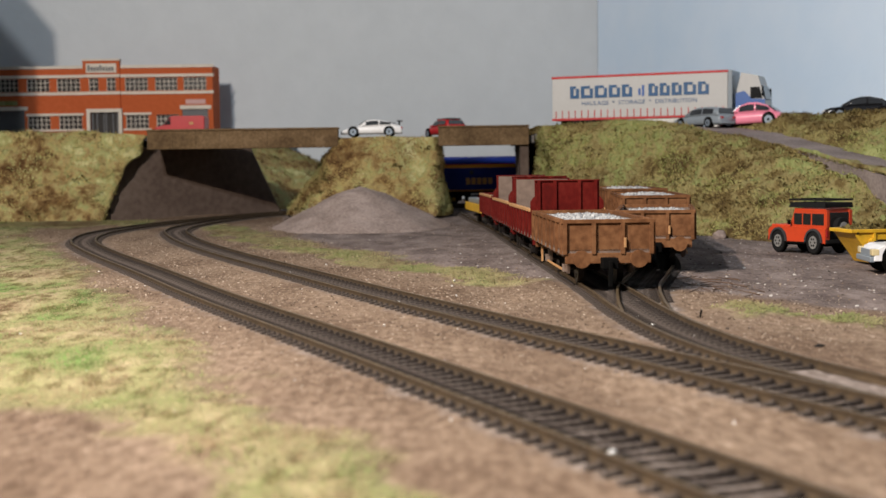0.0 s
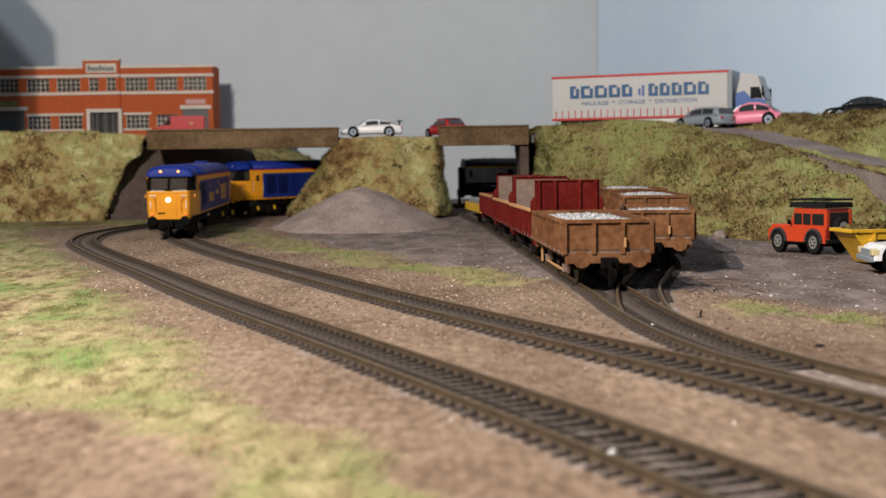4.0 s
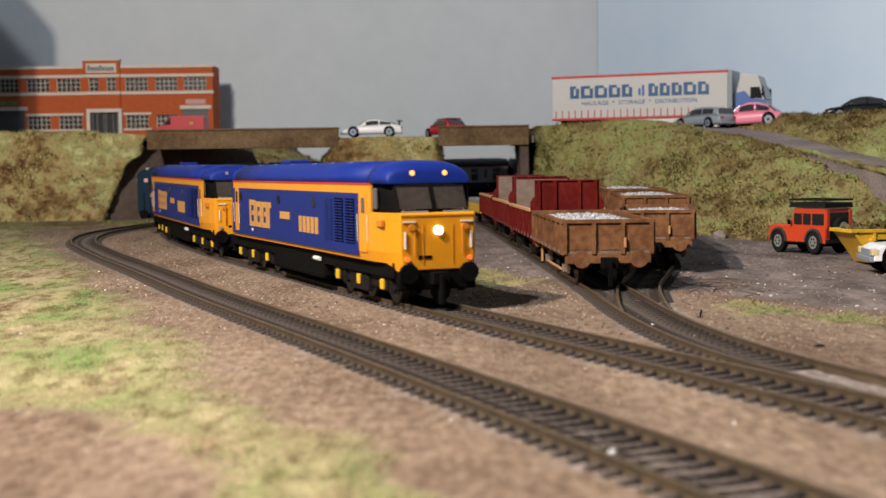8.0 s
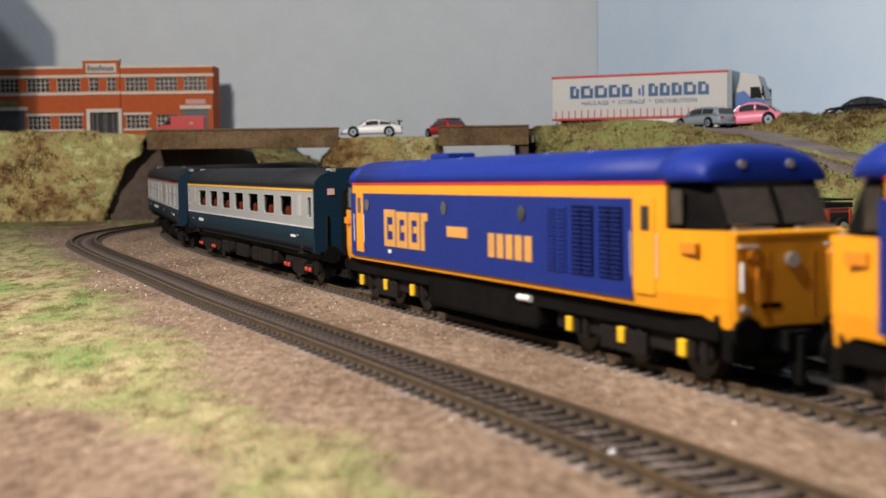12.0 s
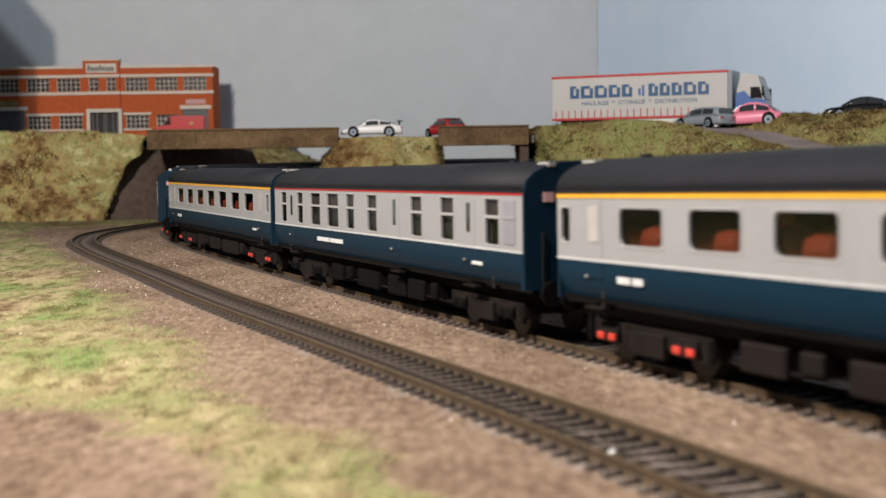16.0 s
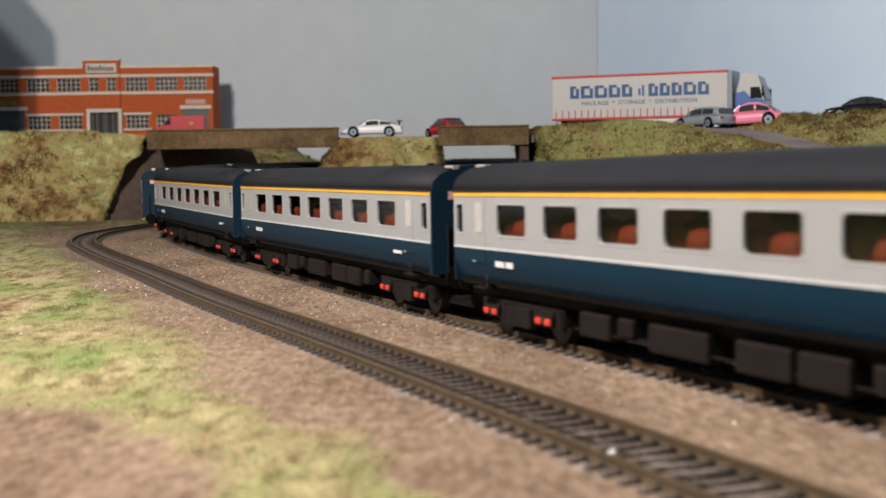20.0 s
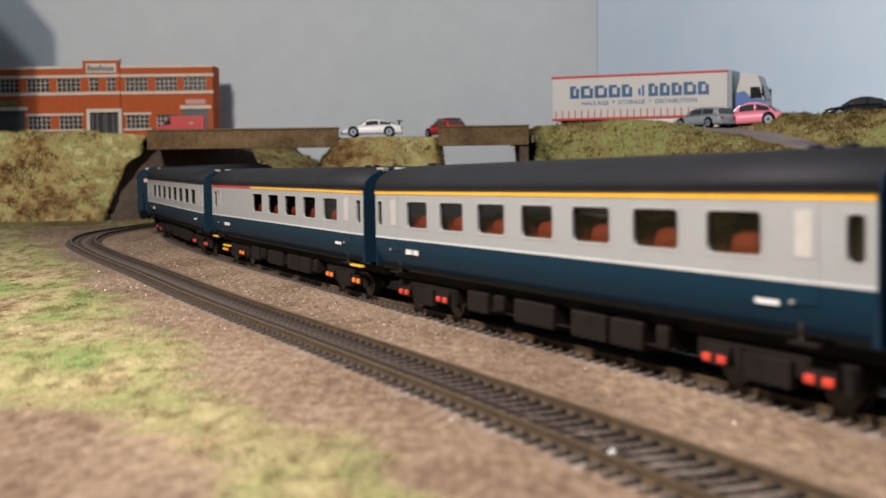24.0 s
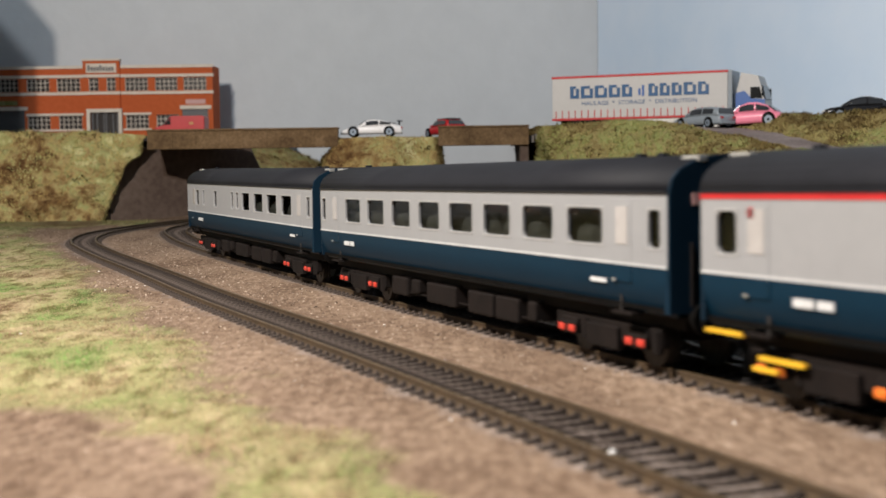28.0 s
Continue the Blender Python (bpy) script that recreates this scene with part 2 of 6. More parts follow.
TURF_EDGE = [(-0.40, 1.35), (-0.335, 1.02), (-0.205, 0.70), (-0.118, 0.47), (-0.073, 0.35), (-0.045, 0.277), (-0.024, 0.228), (-0.002, 0.18), (0.02, 0.10)]
BARE_EDGE = [(-0.30, 0.300), (-0.10, 0.278), (-0.070, 0.262), (-0.050, 0.231), (-0.040, 0.205), (-0.03, 0.15)]
STRIP = [(-0.205, 1.11), (-0.150, 0.97), (-0.100, 0.84), (-0.045, 0.735), (-0.004, 0.645), (0.026, 0.575)]
STRIP_RIGHT = [(0.104, 0.475), (0.122, 0.435), (0.140, 0.400), (0.158, 0.350), (0.2, 0.29)]
TOE = [(-0.60, 1.125), (-0.42, 1.140), (-0.345, 1.155), (-0.305, 1.178)]
YARD_EDGE = [(-0.14, 1.14), (-0.105, 0.93), (-0.055, 0.80), (0.0, 0.68), (0.035, 0.595), (0.050, 0.57), (0.085, 0.54), (0.11, 0.50), (0.150, 0.445), (0.20, 0.38), (0.5, 0.30)]


def noise2(x, y, f, seed=0.0):
    return noise.noise(Vector((x * f + seed, y * f - seed, seed * 1.7)))


def zones(X, Y):
    """How far each place is turf and yard, 0 to 1."""
    jit = np.array([noise2(a, b, 45, 3.1) * 0.012 + noise2(a, b, 140, 5.2) * 0.006 for a, b in zip(X, Y)])
    d, s = line_gap(X, Y, TURF_EDGE)
    turf = np.clip(0.5 + (-d * s + jit) / 0.016, 0, 1)
    d, s = line_gap(X, Y, BARE_EDGE)
    turf *= np.clip(0.5 + (d * s + jit) / 0.014, 0, 1)
    d, _ = line_gap(X, Y, STRIP)
    turf = np.maximum(turf, np.clip((0.021 + jit * 1.5 - d) / 0.012, 0, 1))
    d, _ = line_gap(X, Y, STRIP_RIGHT)
    turf = np.maximum(turf, np.clip((0.009 + jit * 2.2 - d) / 0.012, 0, 1) * 0.85)
    d, _ = line_gap(X, Y, TOE)
    turf = np.maximum(turf, np.clip((0.045 + jit * 2.0 - d) / 0.014, 0, 1))
    d, s = line_gap(X, Y, YARD_EDGE)
    yard = np.clip(0.5 + (d * s + jit * 0.5) / 0.012, 0, 1) * (X > -0.2)
    return turf, yard


ALL_TRACKS = [TRACK_B[(TRACK_B[:, 1] > 0.05)], TRACK_A, SIDING, SPUR]
TRACK_POINTS = np.vstack([t[::2] for t in ALL_TRACKS])


def axis_steps(*spans):
    out = []
    for a, b, st in spans:
        out += list(np.arange(a, b - st * 0.5, st))
    return np.array(out + [spans[-1][1]])


def ground_height(x, y, track_d):
    away = min(max((track_d - 0.016) / 0.03, 0), 1)
    z = rise(y) - 0.0024 - 0.0010 * away
    z += away * (noise2(x, y, 14, 1.0) * 0.0022 + noise2(x, y, 40, 2.0) * 0.001)
    z += noise2(x, y, 160, 4.0) * 0.00035
    return z


def track_distance(X, Y):
    d = np.full(X.shape, 9.0)
    for t in ALL_TRACKS:
        P = t[::2]
        for i in range(0, len(X), 4000):
            q = np.hypot(X[i:i + 4000, None] - P[None, :, 0], Y[i:i + 4000, None] - P[None, :, 1]).min(1)
            d[i:i + 4000] = np.minimum(d[i:i + 4000], q)
    return d


def ground_material():
    m, nt, b = nodes_of("layout_ground")
    N, L = nt.nodes.new, nt.links.new
    tc = N("ShaderNodeTexCoord")

    longer = N("ShaderNodeMapping")
    longer.inputs["Scale"].default_value = (1.0, 0.42, 1.0)
    L(tc.outputs["Object"], longer.inputs["Vector"])

    def noise_ramp(scale, detail, stops, dist=0.0, drawn=False):
        n = N("ShaderNodeTexNoise")
        n.inputs["Scale"].default_value, n.inputs["Detail"].default_value, n.inputs["Distortion"].default_value = scale, detail, dist
        L(longer.outputs[0] if drawn else tc.outputs["Object"], n.inputs["Vector"])
        r = N("ShaderNodeValToRGB")
        el = r.color_ramp.elements
        while len(el) < len(stops):
            el.new(0.5)
        for i, (p, c) in enumerate(stops):
            el[i].position, el[i].color = p, (*c, 1)
        L(n.outputs["Fac"], r.inputs[0])
        return r.outputs[0], n.outputs["Fac"]

    def mix(a, c, f, kind="MIX"):
        x = N("ShaderNodeMix")
        x.data_type, x.blend_type = "RGBA", kind
        if isinstance(f, float):
            x.inputs[0].default_value = f
        else:
            L(f, x.inputs[0])
        L(a, x.inputs[6])
        L(c, x.inputs[7])
        return x.outputs[2]

    soil, _ = noise_ramp(420, 4, [(0.3, (0.13, 0.088, 0.061)), (0.5, (0.20, 0.142, 0.102)), (0.66, (0.255, 0.186, 0.136)), (0.76, (0.34, 0.26, 0.20))], drawn=True)
    soil2, _ = noise_ramp(26, 5, [(0.36, (0.70, 0.65, 0.62)), (0.6, (1.08, 1.06, 1.04))], drawn=True)
    soil = mix(soil, soil2, 1.0, "MULTIPLY")
    turf, _ = noise_ramp(38, 8, [(0.32, (0.155, 0.24, 0.075)), (0.41, (0.225, 0.24, 0.105)), (0.50, (0.30, 0.275, 0.145)), (0.58, (0.36, 0.295, 0.185)), (0.68, (0.22, 0.155, 0.095))], 0.4, drawn=True)
    turf2, _ = noise_ramp(500, 4, [(0.3, (0.75, 0.75, 0.7)), (0.6, (1, 1, 1))])
    turf = mix(turf, turf2, 1.0, "MULTIPLY")
    turf3, _ = noise_ramp(170, 6, [(0.38, (0.42, 0.36, 0.26)), (0.52, (1.08, 1.06, 1.0))], drawn=True)
    turf = mix(turf, turf3, 0.9, "MULTIPLY")
    yard, _ = noise_ramp(60, 10, [(0.34, (0.135, 0.104, 0.094)), (0.5, (0.20, 0.157, 0.143)), (0.66, (0.27, 0.217, 0.198))], drawn=True)
    yard2, _ = noise_ramp(500, 4, [(0.3, (0.66, 0.64, 0.64)), (0.6, (1, 1, 1))], drawn=True)
    yard = mix(yard, yard2, 1.0, "MULTIPLY")
    wob, vor, crk = N("ShaderNodeTexNoise"), N("ShaderNodeTexVoronoi"), N("ShaderNodeValToRGB")
    wob.inputs["Scale"].default_value, wob.inputs["Detail"].default_value = 40, 5
    L(tc.outputs["Object"], wob.inputs["Vector"])
    vm = N("ShaderNodeVectorMath")
    vm.operation = "MULTIPLY_ADD"
    vm.inputs[1].default_value = (0.05, 0.05, 0.05)
    L(wob.outputs["Color"], vm.inputs[0])
    L(longer.outputs[0], vm.inputs[2])
    vor.feature = "DISTANCE_TO_EDGE"
    vor.inputs["Scale"].default_value = 24
    L(vm.outputs[0], vor.inputs["Vector"])
    crk.color_ramp.elements[0].color, crk.color_ramp.elements[1].position = (0.45, 0.42, 0.42, 1), 0.022
    L(vor.outputs["Distance"], crk.inputs[0])
    yard = mix(yard, crk.outputs[0], 0.7, "MULTIPLY")
    at1, at2 = N("ShaderNodeAttribute"), N("ShaderNodeAttribute")
    at1.attribute_name, at2.attribute_name = "turf", "yard"
    col = mix(soil, yard, at2.outputs["Fac"])
    col = mix(col, turf, at1.outputs["Fac"])
    stone, _ = noise_ramp(520, 5, [(0.3, (0.125, 0.098, 0.084)), (0.5, (0.205, 0.165, 0.144)), (0.68, (0.30, 0.25, 0.225))], drawn=True)
    at3 = N("ShaderNodeAttribute")
    at3.attribute_name = "bed"
    col = mix(col, stone, at3.outputs["Fac"])
    L(col, b.inputs["Base Color"])
    b.inputs["Roughness"].default_value = 0.95
    b.inputs["Specular IOR Level"].default_value = 0.1
    _, h = noise_ramp(900, 5, [(0, (0, 0, 0)), (1, (1, 1, 1))])
    bp = N("ShaderNodeBump")
    bp.inputs["Distance"].default_value = 0.0009
    L(h, bp.inputs["Height"])
    L(bp.outputs[0], b.inputs["Normal"])
    return m


def make_ground():
    xs = axis_steps((-1.6, -0.45, 0.05), (-0.45, -0.2, 0.006), (-0.2, 0.30, 0.003), (0.30, 0.5, 0.01), (0.5, 3.4, 0.1))
    ys = axis_steps((-1.5, 0.1, 0.08), (0.1, 0.85, 0.003), (0.85, 1.35, 0.006), (1.35, 2.4, 0.05))
    GX, GY = np.meshgrid(xs, ys)
    X, Y = GX.ravel(), GY.ravel()
    td = track_distance(X, Y)
    turf, yard = zones(X, Y)
    Z = np.array([ground_height(x, y, d) for x, y, d in zip(X, Y, td)])
    Z += turf * 0.0006
    nx = len(xs)
    idx = (np.arange(len(ys) - 1)[:, None] * nx + np.arange(nx - 1)[None, :]).ravel()
    faces = np.c_[idx, idx + 1, idx + nx + 1, idx + nx]
    me = bpy.data.meshes.new("ground")
    me.from_pydata(np.c_[X, Y, Z].tolist(), [], faces.tolist())
    ragged = np.array([noise2(a, b, 120, 9.0) for a, b in zip(X, Y)]) * 0.0035
    bed = np.clip((0.0140 + ragged - td) / 0.003, 0, 1)
    for nm, v in (("turf", turf), ("yard", yard), ("bed", bed)):
        a = me.attributes.new(nm, "FLOAT", "POINT")
        a.data.foreach_set("value", v.astype(np.float32))
    me.polygons.foreach_set("use_smooth", [True] * len(me.polygons))
    me.materials.append(ground_material())
    return tagged(new("ground", me), "earth-brown layout baseboard with scattered turf and a grey yard", "ground", kind="structure")


make_ground()


def blades(name, n, region, length, mat, label, seed):
    """Static grass: single bent blades scattered over a region test."""
    rnd = np.random.RandomState(seed)
    X, Y = region(rnd, n)
    turf, _ = zones(X, Y)
    keep = rnd.rand(len(X)) < turf * turf
    X, Y = X[keep], Y[keep]
    td = track_distance(X, Y)
    keep = td > 0.018
    X, Y, td = X[keep], Y[keep], td[keep]
    vs, fs = [], []
    for x, y, d in zip(X, Y, td):
        z = ground_height(x, y, d) + 0.0004
        tuft = max(0.0, noise2(x, y * 0.5, 95, 6.0)) + max(0.0, noise2(x, y * 0.5, 240, 8.0))
        a, l = rnd.rand() * 6.283, length * (0.35 + 0.6 * rnd.rand() + 0.7 * tuft)
        w = 0.0002 + 0.0003 * rnd.rand()
        lean = 0.7 + 0.6 * rnd.rand()
        dx, dy = math.cos(a), math.sin(a)
        i = len(vs)
        vs += [(x - dy * w, y + dx * w, z), (x + dy * w, y - dx * w, z), (x + dx * l * lean, y + dy * l * lean, z + l * (1.15 - 0.6 * lean))]
        fs.append((i, i + 1, i + 2))
    me = bpy.data.meshes.new(name)
    me.from_pydata(vs, [], fs)
    me.materials.append(mat)
    return tagged(new(name, me), label, "grass", kind="stuff")


def island_mix(name, stops, rough=0.9, scale=0.0, own=1.0, up=None):
    """Colours by piece, drifting over the ground where a scale is given."""
    m, nt, b = nodes_of(name)
    N, L = nt.nodes.new, nt.links.new
    g = N("ShaderNodeNewGeometry")
    fac = g.outputs["Random Per Island"]
    if scale:
        tc, n, k, mx = N("ShaderNodeTexCoord"), N("ShaderNodeTexNoise"), N("ShaderNodeMapRange"), N("ShaderNodeMath")
        n.inputs["Scale"].default_value, n.inputs["Detail"].default_value = scale, 4
        mp = N("ShaderNodeMapping")
        mp.inputs["Scale"].default_value = (1.0, 0.42, 1.0)
        L(tc.outputs["Object"], mp.inputs["Vector"])
        L(mp.outputs[0], n.inputs["Vector"])
        k.inputs[1].default_value, k.inputs[2].default_value = 0.38, 0.62
        k.inputs[3].default_value, k.inputs[4].default_value = 0.0, 1.0 - own
        L(n.outputs["Fac"], k.inputs[0])
        mx.operation, mx.inputs[1].default_value = "MULTIPLY_ADD", own
        L(fac, mx.inputs[0])
        L(k.outputs[0], mx.inputs[2])
        fac = mx.outputs[0]
    r = N("ShaderNodeValToRGB")
    el = r.color_ramp.elements
    while len(el) < len(stops):
        el.new(0.5)
    for i, c in enumerate(stops):
        el[i].position, el[i].color = i / (len(stops) - 1), (*c, 1)
    L(fac, r.inputs[0])
    L(r.outputs[0], b.inputs["Base Color"])
    b.inputs["Roughness"].default_value = rough
    b.inputs["Specular IOR Level"].default_value = 0.12
    if up is not None:
        # thin fibres let light through, and are shaded like the ground that they stand on
        v, d, t, mx = N("ShaderNodeCombineXYZ"), N("ShaderNodeBsdfDiffuse"), N("ShaderNodeBsdfTranslucent"), N("ShaderNodeMixShader")
        v.inputs[1].default_value, v.inputs[2].default_value = up
        for sh in (d, t):
            L(v.outputs[0], sh.inputs["Normal"])
            L(r.outputs[0], sh.inputs["Color"])
        L(d.outputs[0], mx.inputs[1])
        L(t.outputs[0], mx.inputs[2])
        L(mx.outputs[0], nt.nodes["Material Output"].inputs["Surface"])
    return m


M["blade"] = island_mix("blade", up=(0.0, 1.0), stops= [(0.28, 0.19, 0.11), (0.45, 0.35, 0.21), (0.43, 0.39, 0.21), (0.33, 0.355, 0.155), (0.25, 0.34, 0.12)], scale=46, own=0.5)
M["blade_pale"] = island_mix("blade_pale", up=(0.0, 1.0), stops=[(0.30, 0.21, 0.125), (0.48, 0.38, 0.22), (0.55, 0.48, 0.26), (0.44, 0.43, 0.20), (0.34, 0.39, 0.15)], scale=26, own=0.3)
M["clump"] = island_mix("clump", [(0.10, 0.062, 0.024), (0.20, 0.14, 0.052), (0.33, 0.26, 0.105), (0.39, 0.34, 0.135), (0.25, 0.28, 0.08), (0.42, 0.39, 0.18)], scale=26, own=0.28)
M["clump_dry"] = island_mix("clump_dry", [(0.07, 0.034, 0.013), (0.20, 0.115, 0.042), (0.38, 0.27, 0.105), (0.42, 0.35, 0.14), (0.33, 0.33, 0.12), (0.56, 0.50, 0.25)], scale=24, own=0.28)
M["clump_dark"] = island_mix("clump_dark", [(0.04, 0.032, 0.012), (0.10, 0.075, 0.025), (0.17, 0.13, 0.05)])
M["chips"] = island_mix("chips", [(0.08, 0.063, 0.054), (0.16, 0.128, 0.112), (0.22, 0.18, 0.16), (0.34, 0.285, 0.26)])
M["grit"] = island_mix("grit", [(0.025, 0.016, 0.011), (0.12, 0.082, 0.057), (0.19, 0.135, 0.097), (0.23, 0.168, 0.122), (0.27, 0.20, 0.15), (0.48, 0.39, 0.31)])
M["stones"] = island_mix("stones", [(0.16, 0.16, 0.17), (0.27, 0.27, 0.275), (0.38, 0.375, 0.375), (0.48, 0.47, 0.46)])


def pebbles(name, P, sizes, mat, label, seed, parent=None, squash=0.8):
    """Many small broken pieces, each a crooked octahedron, in one mesh."""
    rnd = np.random.RandomState(seed)
    n = len(P)
    base = np.array([(1, 0, 0), (-1, 0, 0), (0, 1, 0), (0, -1, 0), (0, 0, 1), (0, 0, -1)], float)
    V = base[None] * (0.6 + 0.8 * rnd.rand(n, 6, 1)) + rnd.randn(n, 6, 3) * 0.16
    V[:, :, 2] *= squash
    a = rnd.rand(n) * 6.283
    c, s = np.cos(a)[:, None], np.sin(a)[:, None]
    V = np.stack([V[..., 0] * c - V[..., 1] * s, V[..., 0] * s + V[..., 1] * c, V[..., 2]], -1)
    V = V * np.asarray(sizes)[:, None, None] + np.asarray(P)[:, None]
    F = np.array([(0, 2, 4), (2, 1, 4), (1, 3, 4), (3, 0, 4), (2, 0, 5), (1, 2, 5), (3, 1, 5), (0, 3, 5)])
    faces = (np.arange(n)[:, None, None] * 6 + F[None]).reshape(-1, 3)
    me = bpy.data.meshes.new(name)
    me.from_pydata(V.reshape(-1, 3).tolist(), [], faces.tolist())
    me.materials.append(M[mat] if isinstance(mat, str) else mat)
    ob = new(name, me)
    if parent is not None:
        ob.parent = parent
        return tagged(ob, label, kind="stuff")
    return tagged(ob, label, "stones", kind="stuff")


# ---- track ----
def offset(path, d):
    t = np.gradient(path, axis=0)
    t /= np.linalg.norm(t, axis=1)[:, None] + 1e-12
    return path + np.c_[-t[:, 1], t[:, 0]] * d, t


RAIL_PROFILE = [(u, w, 0) for u, w in ((-0.0009, -0.0022), (0.0009, -0.0022), (0.0009, -0.0019), (0.0003, -0.0016), (0.0003, -0.0007), (0.0005, -0.0005), (0.0005, 0.0), (-0.0005, 0.0), (-0.0005, -0.0005), (-0.0003, -0.0007), (-0.0003, -0.0016), (-0.0009, -0.0019))]


def rail_mesh(path, d):
    P, t = offset(path, d)
    rings = []
    for (x, y), (tx, ty) in zip(P, t):
        z = rise(y)
        rings.append([(x - ty * u, y + tx * u, z + w) for u, w, _ in RAIL_PROFILE])
    bm = loft(rings)
    me = mesh_of("rail", bm, "rail_side")
    me.materials.append(M["rail_top"])
    for p in me.polygons:
        if p.normal.z > 0.9:
            p.material_index = 1
    return me


def sleeper_mesh():
    bm = box(bmesh.new(), -0.0010, 0.0010, -0.0122, 0.0122, -0.0036, -0.0016, bev=0.0002)
    for s in (-1, 1):
        for o in (-0.0017, 0.0017):
            box(bm, -0.0006, 0.0006, s * 0.00825 + o * 0.8 - 0.0004, s * 0.00825 + o * 0.8 + 0.0004, -0.0017, -0.0011)
    return mesh_of("sleeper", bm, "sleeper")


SLEEPER = sleeper_mesh()


def make_track(name, path, label, skip=lambda x, y: False, pitch=0.0058, cap=300):
    track = empty(name, pose(0, 0, 0), label, "track", kind="structure")
    for d in (-0.00825, 0.00825):
        ob = new("rail", rail_mesh(path, d))
        ob.parent = track
    s, n = 0.0, 0
    far = []
    while s < (len(path) - 2) * STEP:
        p, q = along(path, s), along(path, s + 0.004)
        a = math.atan2(q.y - p.y, q.x - p.x)
        m = pose(p.x, p.y, p.z, 0, 0, math.degrees(a) + random.uniform(-1.2, 1.2))
        if not skip(p.x, p.y):
            if -0.5 < p.x < 0.5 and 0.1 < p.y < 1.3 and n < cap:
                ob = new("sleeper", SLEEPER)
                ob.parent, ob.matrix_basis = track, m
                n += 1
            else:
                far.append(m)
        s += pitch
    if far:
        bm = bmesh.new()
        for m in far:
            i = len(bm.verts)
            bm.from_mesh(SLEEPER)
            bm.verts.ensure_lookup_table()
            for v in bm.verts[i:]:
                v.co = m @ v.co
        tagged(part("sleepers_beyond", bm, "sleeper", track), "joined far sleepers", kind="stuff")
    return track


make_track("track_inner", TRACK_B, "brown weathered single track with dark plastic sleepers")
make_track("track_outer", TRACK_A, "brown weathered track curving round the front of the layout")
make_track("track_siding", SIDING, "rusty siding track leading off the running line", skip=lambda x, y: y < 0.30)
make_track("track_spur", SPUR, "rusty siding track branching beside the wagons", skip=lambda x, y: y < 0.47)


def scatter_ballast():
    rnd = np.random.RandomState(7)
    P, S = [], []
    for path, lo, hi in ((TRACK_A, 0.12, 1.3), (TRACK_B, 0.12, 1.3), (SIDING, 0.25, 0.7), (SPUR, 0.46, 0.75)):
        for p in path:
            if lo < p[1] < hi and -0.4 < p[0] < 0.35:
                for k in range(9):
                    r = rnd.uniform(-0.0165, 0.0165)
                    a = rnd.uniform(0, 6.283)
                    x, y = p[0] + r * math.cos(a) * 1.0, p[1] + r * math.sin(a)
                    P.append((x, y, rise(y) - 0.0026))
                    S.append(rnd.uniform(0.0003, 0.0007))
    P = np.array(P)
    return pebbles("ballast", P, S, "chips", "loose grey-brown ballast chips along the tracks", 8)


scatter_ballast()


def scatter_grit():
    rnd = np.random.RandomState(11)
    n = 95000
    Y = 0.14 + 0.95 * rnd.rand(n) ** 1.3
    X = (rnd.rand(n) - 0.5) * 0.85 * Y
    td = track_distance(X, Y)
    _, yd = zones(X, Y)
    ok = ((yd < 0.5) | (rnd.rand(n) < 0.15)) & (td > 0.016)
    X, Y, td = X[ok], Y[ok], td[ok]
    n = len(X)
    P = np.array([(x, y, ground_height(x, y, d)) for x, y, d in zip(X, Y, td)])
    return pebbles("grit", P, (0.00018 + 0.00042 * rnd.rand(n) ** 2) * np.clip((Y - 0.08) / 0.42, 0.2, 1.0), "grit", "fine scattered brown and pale grit", 12)


scatter_grit()


def left_region(rnd, n):
    Y = 0.16 + 1.05 * rnd.rand(n) ** 1.3
    X = -0.36 * Y + rnd.rand(n) * 0.36 * Y * 0.98
    return X, Y


def strip_region(line, w):
    def region(rnd, n):
        k = rnd.randint(0, len(line) - 1, n)
        u = rnd.rand(n)
        A = np.array(line)
        P = A[k] * (1 - u[:, None]) + A[k + 1] * u[:, None]
        return P[:, 0] + rnd.randn(n) * w, P[:, 1] + rnd.randn(n) * w
    return region


blades("turf_grass", 90000, left_region, 0.0014, M["blade"], "short olive-green static grass on the near verge", 21)
blades("verge_grass", 26000, strip_region(STRIP, 0.016), 0.0020, M["blade_pale"], "pale green scatter grass strip beside the track", 22)
blades("bank_foot_grass", 12000, strip_region(TOE, 0.022), 0.0034, M["blade_pale"], "longer pale grass along the foot of the embankment", 24)
blades("yard_grass", 9000, strip_region(STRIP_RIGHT, 0.010), 0.0020, M["blade_pale"], "pale green scatter grass at the edge of the yard", 23)


